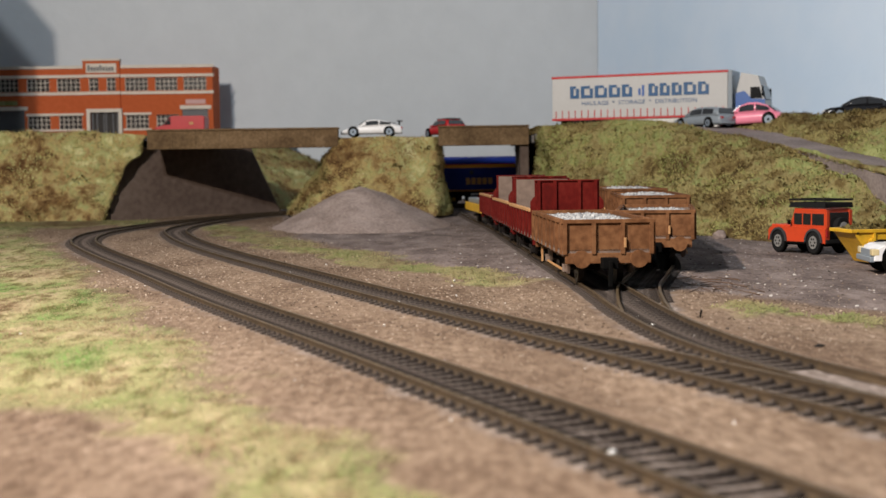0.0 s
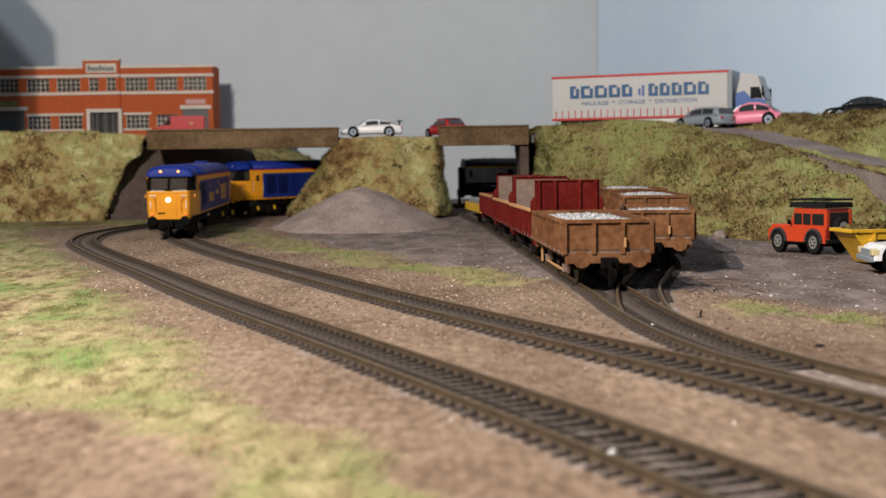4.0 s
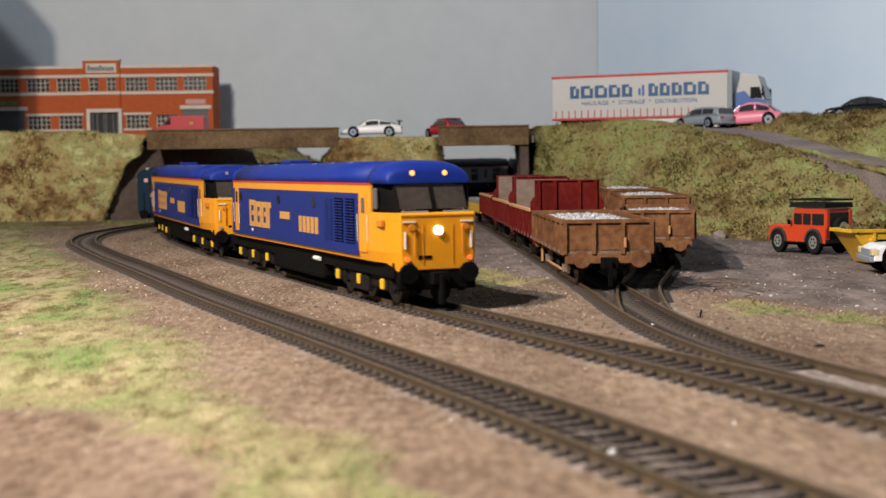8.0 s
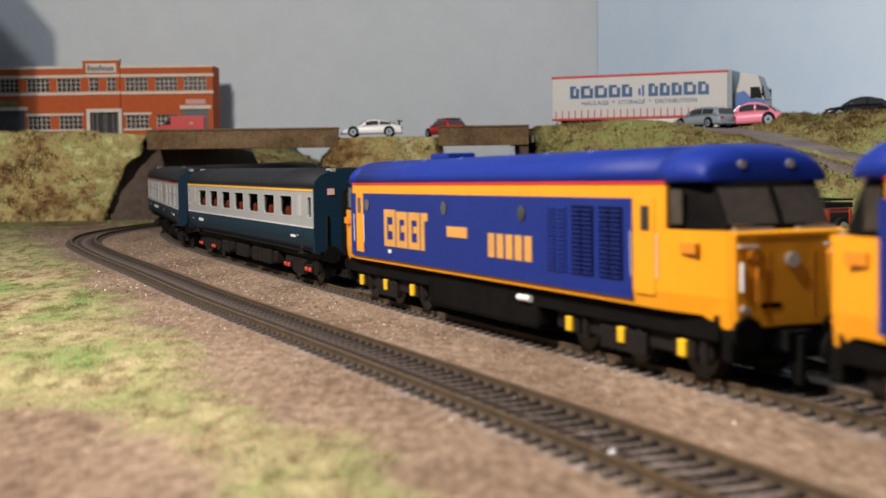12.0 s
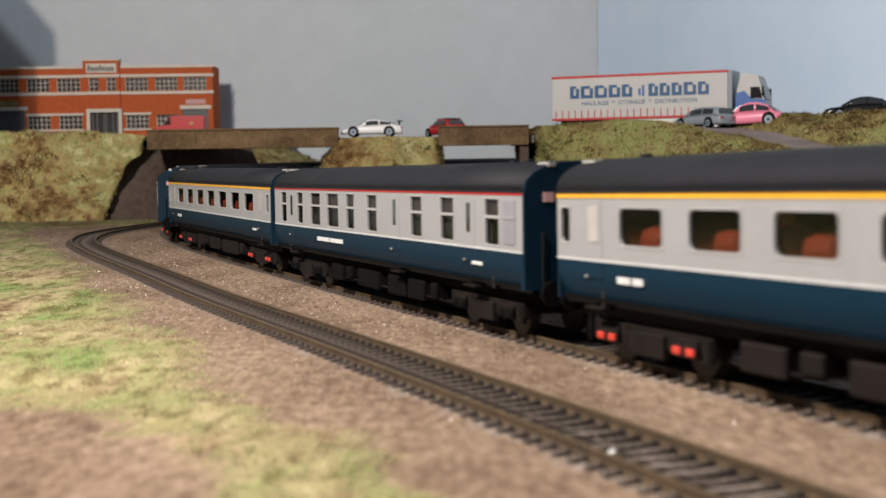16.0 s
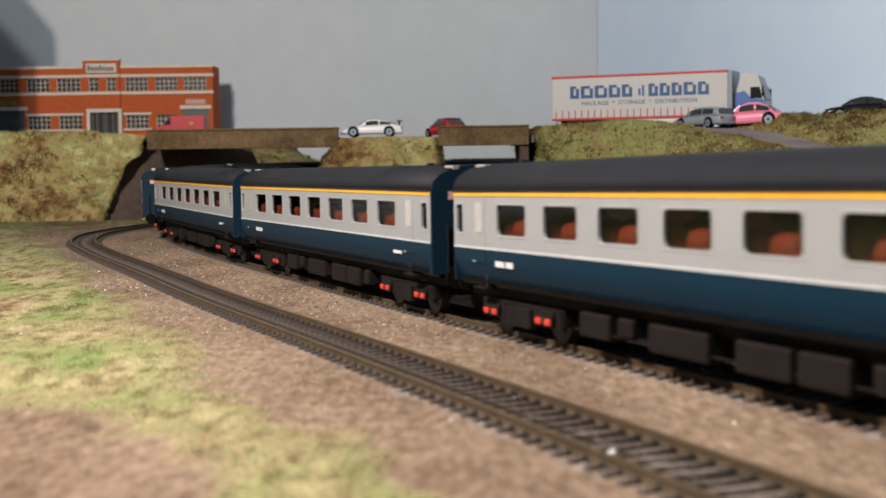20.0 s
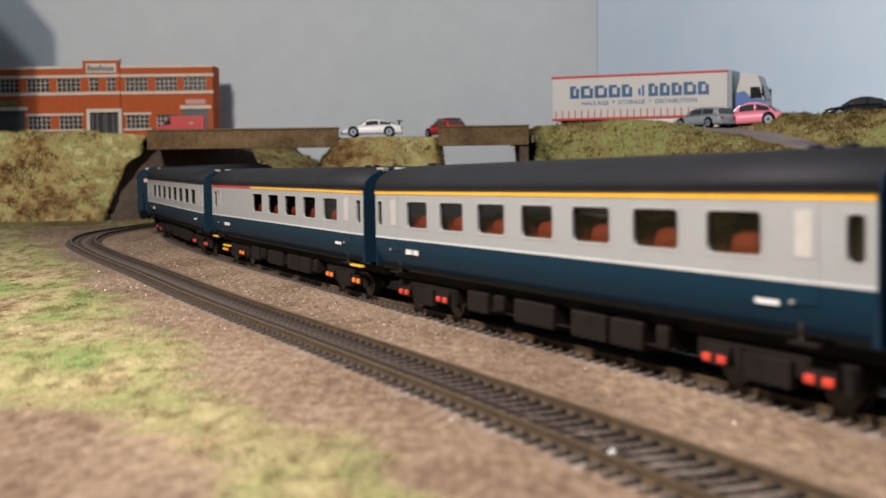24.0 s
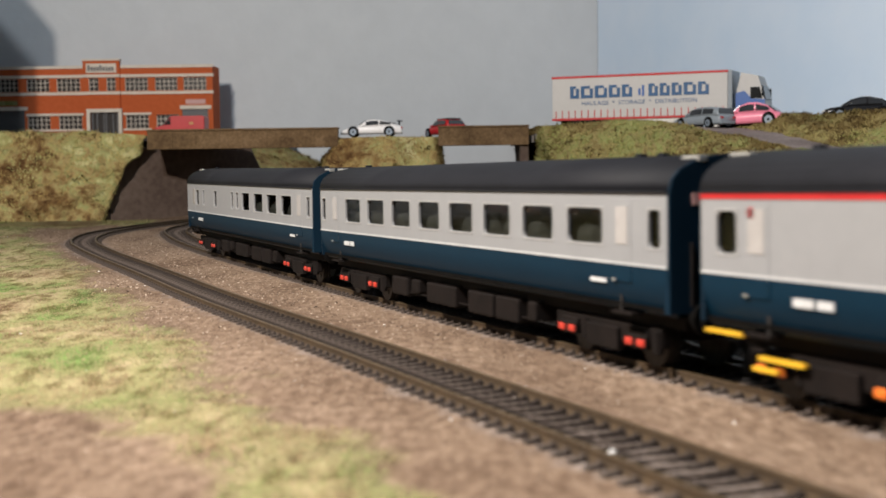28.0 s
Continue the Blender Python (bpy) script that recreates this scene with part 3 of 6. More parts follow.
# ---- banks, plateaus, backdrop ----
def sheet(name, toe, crest, mat, label, rows=26, cols=90, rough=0.004, bulge=0.1, seed=0.0, clumps=0, clump_mat="clump", size=(0.0012, 0.0032), category="embankment"):
    """A bank from a toe line to a crest line, lumpy, with clumps of scatter foliage over it."""
    def resample(line, n):
        L = np.array(line, float)
        s = np.r_[0, np.cumsum(np.linalg.norm(np.diff(L, axis=0), axis=1))]
        t = np.linspace(0, s[-1], n)
        return np.stack([np.interp(t, s, L[:, i]) for i in range(3)], 1)
    T, C = resample(toe, cols), resample(crest, cols)
    grid = np.zeros((rows, cols, 3))
    for r in range(rows):
        v = r / (rows - 1)
        p = T * (1 - v) + C * v
        p[:, 2] += bulge * 0.08 * math.sin(v * math.pi)
        grid[r] = p
    du = np.gradient(grid, axis=1)
    dv = np.gradient(grid, axis=0)
    N = np.cross(du, dv)
    N /= np.linalg.norm(N, axis=2)[..., None] + 1e-12
    for r in range(rows):
        for c in range(cols):
            p = Vector(grid[r, c])
            h = noise.noise(p * 34 + Vector((seed, 0, 0))) * rough + noise.noise(p * 85 + Vector((0, seed, 0))) * rough * 0.6 + noise.noise(p * 210 + Vector((0, 0, seed))) * rough * 0.28
            grid[r, c] += N[r, c] * h * min(1.0, 0.2 + 3.5 * (1 - r / (rows - 1)))
    root = empty(name, pose(0, 0, 0), label, category, kind="structure")
    me = bpy.data.meshes.new("bank_face")
    idx = (np.arange(rows - 1)[:, None] * cols + np.arange(cols - 1)[None]).ravel()
    me.from_pydata(grid.reshape(-1, 3).tolist(), [], np.c_[idx, idx + 1, idx + cols + 1, idx + cols].tolist())
    me.polygons.foreach_set("use_smooth", [True] * len(me.polygons))
    me.materials.append(M[mat])
    face = new("bank_face", me)
    face.parent = root
    sol = face.modifiers.new("thick", "SOLIDIFY")
    sol.thickness, sol.offset = 0.003, -1
    if clumps:
        rnd = np.random.RandomState(int(seed * 10) + 5)

        def places(r, c):
            i, j = r.astype(int), c.astype(int)
            return grid[i, j] + (grid[i + 1, j] - grid[i, j]) * (r - i)[:, None] + (grid[i, j + 1] - grid[i, j]) * (c - j)[:, None], N[i, j]
        P, n = places(rnd.rand(clumps) * (rows - 1.01), rnd.rand(clumps) * (cols - 1.01))
        D = rnd.randn(clumps, 3) * 0.55 + n * 0.55 + np.array([0, 0, 0.25])
        D /= np.linalg.norm(D, axis=1)[:, None]
        S = np.cross(D, rnd.randn(clumps, 3))
        S /= np.linalg.norm(S, axis=1)[:, None]
        l = rnd.uniform(size[0], size[1], clumps)[:, None]
        w = rnd.uniform(0.00018, 0.0005, clumps)[:, None]
        turned = np.sum(np.cross(S, D) * n, axis=1, keepdims=True) < 0
        S = np.where(turned, -S, S)
        V = np.stack([P - S * w, P + S * w, P + D * l], 1).reshape(-1, 3)
        fm = bpy.data.meshes.new("foliage")
        fm.from_pydata(V.tolist(), [], np.arange(len(V)).reshape(-1, 3).tolist())
        fm.polygons.foreach_set("use_smooth", [True] * len(fm.polygons))
        soft = n + rnd.randn(clumps, 3) * 0.16 + np.array([0, 0, 0.15])
        soft /= np.linalg.norm(soft, axis=1)[:, None]
        fm.normals_split_custom_set_from_vertices(np.repeat(soft, 3, axis=0).tolist())
        fm.materials.append(M[clump_mat])
        fo = tagged(new("foliage", fm), "fibrous static-grass scatter", kind="stuff")
        fo.parent = root
        k = max(6, clumps // 1100)
        r0, c0 = rnd.rand(k) * (rows - 1), rnd.rand(k) * (cols - 1)
        per = 26
        rr = np.clip(np.repeat(r0, per) + rnd.randn(k * per) * 0.6 * rows / 30, 0, rows - 1.02)
        cc = np.clip(np.repeat(c0, per) + rnd.randn(k * per) * 1.0 * cols / 90, 0, cols - 1.02)
        P, n = places(rr, cc)
        pebbles("leaf_clump", P + n * rnd.rand(k * per, 1) * 0.0022, rnd.uniform(0.0004, 0.0012, k * per), "clump_dark", "dark crumbly leaf scatter", int(seed) + 31, root, 0.8)
    return root


sheet("embankment_left", [(-0.75, 1.17, 0.0), (-0.45, 1.185, 0.0), (-0.36, 1.190, 0.0), (-0.319, 1.203, 0.0)], [(-0.75, 1.243, 0.0895), (-0.45, 1.243, 0.0890), (-0.34, 1.236, 0.0870), (-0.280, 1.213, 0.0825)],
      "scrub_dry", "olive-brown scrub embankment below the factory", 30, 90, 0.016, 0.12, 1.0, 26000, "clump_dry", (0.0015, 0.0042))
sheet("embankment_mound", [(-0.150, 1.235, 0.004), (-0.127, 1.170, 0.003), (-0.06, 1.158, 0.003), (-0.006, 1.165, 0.004), (0.004, 1.19, 0.004), (0.004, 1.25, 0.004)],
      [(-0.100, 1.255, 0.077), (-0.095, 1.200, 0.0765), (-0.05, 1.195, 0.078), (-0.008, 1.196, 0.077), (-0.002, 1.205, 0.077), (-0.002, 1.25, 0.077)],
      "scrub_dry", "dry olive-brown scrub mound between the bridge spans", 30, 90, 0.005, 0.03, 2.0, 20000, "clump_dry", (0.0012, 0.0034))
sheet("embankment_right", [(0.086, 1.26, 0.004), (0.10, 1.12, 0.002), (0.15, 0.99, 0.0), (0.180, 0.91, -0.003), (0.198, 0.86, -0.003), (0.212, 0.835, -0.003), (0.26, 0.80, -0.003), (0.36, 0.77, -0.003), (0.6, 0.72, -0.003)],
      [(0.084, 1.27, 0.084), (0.093, 1.19, 0.086), (0.15, 1.13, 0.0885), (0.185, 1.09, 0.0865), (0.207, 1.070, 0.0800), (0.237, 1.005, 0.0700), (0.264, 0.915, 0.0550), (0.290, 0.825, 0.0380), (0.335, 0.755, 0.0125)],
      "scrub", "green and brown scrub embankment above the yard", 44, 130, 0.008, 0.06, 3.0, 60000, "clump", (0.0012, 0.0034))
sheet("embankment_behind", [(-0.18, 1.36, 0.004), (-0.13, 1.42, 0.008), (-0.08, 1.50, 0.01)], [(-0.24, 1.50, 0.083), (-0.2, 1.56, 0.08), (-0.14, 1.60, 0.05)],
      "scrub_dry", "shaded scrub slope behind the bridge", 20, 40, 0.006, 0.1, 4.0, 5000, "clump_dry", (0.0015, 0.004))
sheet("hedge_bank", [(0.235, 1.085, 0.079), (0.272, 1.02, 0.068), (0.30, 0.93, 0.052), (0.325, 0.87, 0.042), (0.38, 0.78, 0.03)], [(0.255, 1.115, 0.086), (0.295, 1.05, 0.087), (0.33, 0.97, 0.088), (0.37, 0.90, 0.09), (0.46, 0.80, 0.09)],
      "scrub", "rough grassy bank beside the ramp road", 20, 70, 0.006, 0.05, 5.0, 14000, "clump", (0.0012, 0.0032))


def slab(name, poly, z0, z1, mat, label, category, kind="structure"):
    bm = bmesh.new()
    a = [bm.verts.new((x, y, z0)) for x, y in poly]
    b = [bm.verts.new((x, y, z1)) for x, y in poly]
    bm.faces.new(a[::-1])
    bm.faces.new(b)
    for i in range(len(poly)):
        j = (i + 1) % len(poly)
        bm.faces.new((a[i], a[j], b[j], b[i]))
    bmesh.ops.recalc_face_normals(bm, faces=bm.faces[:])
    return tagged(part(name, bm, mat), label, category, kind=kind)


slab("plateau_left", [(-1.2, 1.24), (-0.29, 1.24), (-0.27, 1.30), (-0.235, 1.50), (-0.19, 1.62), (-0.19, 1.655), (-1.2, 1.655)], 0.078, 0.083, "asphalt", "grey factory forecourt on the raised ground", "ground")
slab("plateau_right", [(0.088, 1.20), (0.15, 1.135), (0.19, 1.095), (0.235, 1.085), (0.26, 1.11), (0.30, 1.05), (0.335, 0.965), (0.375, 0.895), (0.46, 0.80), (1.0, 0.80), (1.0, 0.9), (0.50, 0.9), (0.204, 1.64), (0.088, 1.64)], 0.074, 0.079, "asphalt", "grey road surface on the raised ground", "ground")
slab("bridge_deck", [(-0.275, 1.2045), (-0.104, 1.2045), (0.0, 1.2045), (0.087, 1.2045), (0.087, 1.285), (-0.275, 1.285)], 0.071, 0.0775, "asphalt", "narrow concrete road deck over the tracks", "bridge")


def ramp_road():
    near = [(0.186, 1.090, 0.0790), (0.207, 1.070, 0.0785), (0.237, 1.005, 0.0690), (0.264, 0.915, 0.0540), (0.290, 0.825, 0.0370), (0.335, 0.755, 0.0115)]
    far = [(0.225, 1.110, 0.0795), (0.248, 1.080, 0.0790), (0.279, 1.018, 0.0700), (0.307, 0.935, 0.0545), (0.332, 0.870, 0.0430), (0.388, 0.78, 0.029)]
    near = [(x, y, z + 0.0012) for x, y, z in near]
    far = [(x, y, z + 0.0008) for x, y, z in far]
    bm = loft([[n, f, (f[0], f[1], f[2] - 0.02), (n[0] + 0.004, n[1] + 0.003, n[2] - 0.02)] for n, f in zip(near, far)])
    tagged(part("ramp_road", bm, "yard"), "narrow grey asphalt road climbing the bank", "road", kind="structure")


ramp_road()


def backdrop():
    def panel(name, a, b, z0, z1, t, mat, label):
        d = Vector((b[0] - a[0], b[1] - a[1]))
        n = Vector((-d.y, d.x)).normalized() * t
        bm = bmesh.new()
        rings = [[(p[0], p[1], z0), (p[0] + n.x, p[1] + n.y, z0), (p[0] + n.x, p[1] + n.y, z1), (p[0], p[1], z1)] for p in (a, b)]
        tagged(part(name, loft(rings), mat), label, "backdrop", kind="structure")
    panel("backdrop_left", (-1.3, 1.66), (0.2027, 1.66), -0.01, 0.75, 0.012, "sky_left", "plain pale grey-blue painted backscene board")
    panel("backdrop_right", (0.2027, 1.658), (0.60, 0.62), 0.08, 0.75, 0.012, "sky_right", "pale sky-blue painted backscene board")


    # unseen board, shaped to throw the shadow on the left of the backdrop
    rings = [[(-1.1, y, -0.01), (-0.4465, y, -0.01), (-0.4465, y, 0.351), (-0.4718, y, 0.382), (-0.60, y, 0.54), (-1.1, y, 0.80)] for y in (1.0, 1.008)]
    tagged(part("end_board", loft(rings), "sky_left"), "plain board out of view, added to cast the shadow on the backscene", "wall", kind="structure")


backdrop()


def bridge():
    for x0, x1, lab in ((-0.275, -0.0965, "long"), (-0.003, 0.0815, "short")):
        b = empty("bridge_parapet", pose(0, 0, 0), "brown weathered timber-look concrete bridge beam", "bridge", "bridge beams")
        part("beam", boxes((x0, x1, 1.196, 1.204, 0.0685, 0.0862), bev=0.0006), "concrete", b)
        part("coping", boxes((x0 - 0.0005, x1 + 0.0005, 1.1945, 1.2055, 0.0855, 0.0872), bev=0.0004), "concrete", b)
        n = int((x1 - x0) / 0.022)
        for i in range(n + 1):
            x = x0 + 0.001 + (x1 - x0 - 0.002) * i / n
            part("rib", boxes((x - 0.0007, x + 0.0007, 1.1952, 1.1965, 0.0688, 0.0855)), "concrete", b)
    w = empty("bridge_pier", pose(0, 0, 0), "dark concrete bridge pier against the bank", "bridge")
    part("pier", boxes((0.0735, 0.0815, 1.2, 1.28, -0.002, 0.071), bev=0.0005), "wall_card", w)
    w = empty("retaining_wall", pose(0, 0, 0), "plain dark brown card abutment wall under the bridge", "wall", kind="structure")
    a, b = Vector((-0.316, 1.216)), Vector((-0.166, 1.335))
    d = (b - a)
    rings = []
    for o in (0.0, 0.006):
        rings.append([(a.x, a.y + o, -0.004), (b.x, b.y + o, -0.004), (a.x + d.x * 0.80, a.y + d.y * 0.80 + o, 0.071), (a.x, a.y + o, 0.071)])
    part("wall_panel", loft(rings), "wall_card", w)


bridge()


# ---- the factory ----
def factory():
    f = empty("factory", pose(-0.4085, 1.55, 0.0835), "two-storey red brick factory with white bands and grid windows", "building")
    k = 0.000686
    X = lambda px: (px - 190) * k
    Z = lambda py: (303 - py) * k + 0.0491 - 0.0835

    def wall(name, x0, x1, y0, holes):
        """Brick front with real openings: strips round each hole, in rows."""
        bm = bmesh.new()
        rows = sorted({Z(250), Z(120)} | {h[2] for h in holes} | {h[3] for h in holes})
        for z0, z1 in zip(rows, rows[1:]):
            cut = sorted([(h[0], h[1]) for h in holes if h[2] <= z0 + 1e-6 and h[3] >= z1 - 1e-6])
            x = x0
            for a, b in cut + [(x1, x1)]:
                if a > x + 1e-6:
                    box(bm, x, a, y0, y0 + 0.004, z0, z1)
                x = max(x, b)
        return part(name, bm, "brick", f)

    up = [(3, 42), (57, 97), (110, 151), (230, 270), (283, 322), (333, 373)]
    low = [(57, 97), (112, 153), (230, 270), (284, 322)]
    holes = [(X(a), X(b), Z(163), Z(140)) for a, b in up] + [(X(a), X(b), Z(229), Z(205)) for a, b in low]
    garages = [(X(0), X(52), Z(250), Z(195)), (X(329), X(375), Z(250), Z(196))]
    wall("front_wall_left", X(-5), X(158), 0.0, [h for h in holes + garages if h[1] < X(158)])
    wall("front_wall_right", X(222), X(384), 0.0, [h for h in holes + garages if h[0] > X(222)])
    porch = [(X(168), X(185), Z(163), Z(140)), (X(199), X(215), Z(163), Z(140)), (X(169), X(219), Z(250), Z(200))]
    bm = bmesh.new()
    for z0, z1, cuts in ((Z(250), Z(200), [(X(169), X(219))]), (Z(200), Z(163), []), (Z(163), Z(140), [(X(168), X(185)), (X(199), X(215))]), (Z(140), Z(109), [])):
        x = X(158)
        for a, b in cuts + [(X(222), X(222))]:
            box(bm, x, a, -0.004, 0.004, z0, z1)
            x = b
    part("porch_wall", bm, "brick", f)
    part("side_wall", boxes((X(-5), X(-1), 0.004, 0.044, Z(250), Z(120)), (X(380), X(384), 0.004, 0.044, Z(250), Z(120)), (X(-5), X(384), 0.044, 0.048, Z(250), Z(120))), "brick", f)
    part("roof", boxes((X(-1), X(380), 0.004, 0.044, Z(128), Z(126))), "asphalt", f)
    for y0, y1, n in ((118, 123, "coping"), (134, 139, "string_course"), (164, 169, "string_course")):
        part(n, boxes((X(-6), X(157), -0.0012, 0.0002, Z(y1), Z(y0))), "white_trim", f)
        part(n, boxes((X(223), X(386), -0.0012, 0.0002, Z(y1), Z(y0))), "white_trim", f)
    part("string_course", boxes((X(157), X(223), -0.0052, -0.0038, Z(169), Z(164)), (X(157), X(223), -0.0052, -0.0038, Z(139), Z(134))), "white_trim", f)
    part("coping", boxes((X(157), X(223), -0.0052, 0.0045, Z(110), Z(107))), "white_trim", f)
    for a, b in ((55, 156), (226, 275)):
        part("sill_band", boxes((X(a), X(b), -0.0012, 0.0002, Z(205), Z(201)), (X(a), X(b), -0.0012, 0.0002, Z(232), Z(229))), "white_trim", f)
    for h, y in [(h, 0.0) for h in holes] + [(p, -0.004) for p in porch[:2]]:
        w = part("window", boxes((h[0], h[1], y + 0.003, y + 0.0034, h[2], h[3])), "window_dark", f)
        n = 5 if h[1] - h[0] > 0.02 else 2
        bm = bmesh.new()
        for i in range(n + 1):
            x = h[0] + (h[1] - h[0]) * i / n
            wd = 0.0006 if i in (0, n) else 0.0003
            box(bm, x - wd, x + wd, y + 0.0012, y + 0.0028, h[2], h[3])
        for z in (h[2], h[2] + (h[3] - h[2]) * 0.36, h[2] + (h[3] - h[2]) * 0.7, h[3]):
            box(bm, h[0], h[1], y + 0.0013, y + 0.0027, z - 0.00035, z + 0.00035)
        part("window_frame", bm, "white_trim", w)
    d = part("entrance_door", boxes((X(169), X(219), 0.0, 0.001, Z(250), Z(200))), "window_dark", f)
    bm = bmesh.new()
    for px in (172, 180, 192, 196, 208, 216):
        box(bm, X(px) - 0.0007, X(px) + 0.0007, -0.0018, 0.0, Z(250), Z(202))
    part("door_frame", bm, "grey_door", d)
    part("door_surround", boxes((X(163), X(169), -0.006, -0.0035, Z(250), Z(195)), (X(219), X(225), -0.006, -0.0035, Z(250), Z(195)), (X(163), X(225), -0.0062, -0.0035, Z(200), Z(194))), "white_trim", f)
    for g, m in ((garages[0], "grey_door"), (garages[1], "grey_door")):
        gd = part("garage_door", boxes((g[0], g[1], 0.0025, 0.0035, g[2], g[3])), m, f)
        bm = bmesh.new()
        for i in range(10):
            z = g[2] + (g[3] - g[2]) * (i + 0.5) / 10
            box(bm, g[0], g[1], 0.002, 0.0026, z - 0.0012, z + 0.0009)
        part("shutter_slat", bm, m, gd)
        part("lintel", boxes((g[0] - 0.002, g[1] + 0.004, -0.0016, 0.0002, g[3], g[3] + 0.0045)), "white_trim", f)
    s = part("name_board", boxes((X(164), X(217), -0.0052, -0.004, Z(131), Z(115))), "white_trim", f, "off-white name board with blurred grey lettering")
    bm = bmesh.new()
    for i in range(9):
        box(bm, X(167 + i * 5.2), X(170.8 + i * 5.2), -0.0056, -0.0052, Z(128), Z(118 if i in (0, 4) else 121))
    part("lettering", bm, "grey_door", s)
    part("sign", boxes((X(5), X(40), -0.001, 0.0, Z(186), Z(178))), "grass", f, "small green sign board")
    part("sign", boxes((X(336), X(371), -0.001, 0.0, Z(187), Z(179))), "notice_pink", f, "small faded red sign board")


factory()


# ---- road vehicles ----
def car(name, m, mat, top, roof, width, wheels, r, label, category="car", spoiler=False, open_top=False):
    """A small die-cast car, nose towards +x. top: (x, z) along bonnet, belt and boot; roof: (x, z) over the cabin, from its rear foot to its front foot."""
    c = empty(name, m, label, category)
    w, zb = width / 2, 0.0026
    tx, tz = [p[0] for p in top], [p[1] for p in top]
    x0, x1 = tx[0], tx[-1]
    rings = []
    for x, z in top:
        e = min((x - x0) / (x1 - x0), (x1 - x) / (x1 - x0)) * 2
        k = w * (0.80 + 0.20 * min(1.0, e * 3.2) ** 0.5)
        h = z - zb
        half = [(0.86, zb), (0.98, zb + 0.22 * h), (1.0, zb + 0.55 * h), (0.95, zb + 0.88 * h), (0.80, zb + 0.99 * h), (0.35, z + 0.0002)]
        rings.append([(x, -k * f, q) for f, q in half] + [(x, k * f, q) for f, q in half[::-1]])
    part("body", loft(rings), mat, c, smooth=True)
    belt = lambda x: float(np.interp(x, tx, tz))
    peak = lambda x: float(np.interp(x, [q[0] for q in roof], [q[1] for q in roof]))
    flank = lambda x, f: w * (0.93 - 0.19 * f)
    rings = []
    for x, z in roof:
        b = belt(x) - 0.0008
        half = [(0.93, b), (0.93 - 0.19 * 0.85, b + (z - b) * 0.86), (0.62, b + (z - b) * 0.985), (0.25, z + 0.0001)]
        rings.append([(x, -w * f, q) for f, q in half] + [(x, w * f, q) for f, q in half[::-1]])
    part("cabin", loft(rings), mat, c, smooth=True)
    a, b = roof[0][0], roof[-1][0]
    for s in (-1, 1):
        for u0, u1 in ((0.16, 0.44), (0.48, 0.80)):
            lo, hi = [], []
            for u in np.linspace(u0, u1, 6):
                x = a + (b - a) * u
                z0, h = belt(x), peak(x) - belt(x)
                lo.append((x, s * (flank(x, 0.14) + 0.0004), z0 + 0.14 * h))
                hi.append((x, s * (flank(x, 0.78) + 0.0004), z0 + 0.78 * h))
            inner = lambda row: [(x, y - s * 0.0008, z) for x, y, z in row]
            part("side_window", loft([[p, q, q2, p2] for p, q, q2, p2 in zip(lo, hi, inner(hi), inner(lo))]), "car_glass", c)
        part("mirror", boxes((b - 0.0062, b - 0.0045, *sorted((s * w * 0.93, s * (w * 0.93 + 0.0016))), belt(b) + 0.0006, belt(b) + 0.0020), bev=0.0003), mat, c)
    for (xa, za), (xb, zc), nm in ((roof[0], roof[1], "rear_window"), (roof[-1], roof[-3], "windscreen")):
        out = 0.0005 if xa > 0 else -0.0005
        quad = []
        for f in (0.14, 0.90):
            x, z = xa + (xb - xa) * f, za + (zc - za) * f
            quad.append((x, z, w * (0.80 - 0.20 * f)))
        (xp, zp, wp), (xq, zq, wq) = quad
        q = [(xp + out, -wp, zp + 0.0004), (xp + out, wp, zp + 0.0004), (xq + out, wq, zq + 0.0004), (xq + out, -wq, zq + 0.0004)]
        part(nm, loft([q, [(x - out * 2.4, y, z - 0.0006) for x, y, z in q]]), "car_glass", c)
    for x in wheels:
        for s in (-1, 1):
            y = s * (w - 0.0010)
            part("wheel_arch", cyl(bmesh.new(), (x, y - s * 0.002, r + 0.0003), (x, y + s * 0.00115, r + 0.0003), r + 0.0008, 22), "black", c)
            wh = part("wheel", cyl(bmesh.new(), (x, y - 0.0015, r), (x, y + 0.0015, r), r, 22), "rubber", c)
            part("hub", cyl(bmesh.new(), (x, y + s * 0.0015, r), (x, y + s * 0.0018, r), r * 0.70, 16), "wheel_grey", wh)
            part("hub_centre", cyl(bmesh.new(), (x, y + s * 0.0018, r), (x, y + s * 0.0020, r), r * 0.22, 8), "black", wh)
    for s in (-1, 1):
        zl = zb + (tz[-2] - zb) * 0.72
        part("headlight", boxes((tx[-2] - 0.0004, tx[-2] + 0.0016, s * w * 0.66 - 0.0016, s * w * 0.66 + 0.0016, zl - 0.0008, zl + 0.0008), bev=0.0003), "white", c)
        zl = zb + (tz[1] - zb) * 0.70
        part("tail_light", boxes((x0 - 0.0003, x0 + 0.0012, s * w * 0.62 - 0.0016, s * w * 0.62 + 0.0016, zl - 0.0009, zl + 0.0009), bev=0.0003), "car_red", c)
    part("bumper", boxes((x1 - 0.0020, x1 + 0.0004, -w * 0.74, w * 0.74, 0.0026, 0.0042), bev=0.0004), mat, c)
    part("bumper", boxes((x0 - 0.0004, x0 + 0.0020, -w * 0.74, w * 0.74, 0.0030, 0.0048), bev=0.0004), mat, c)
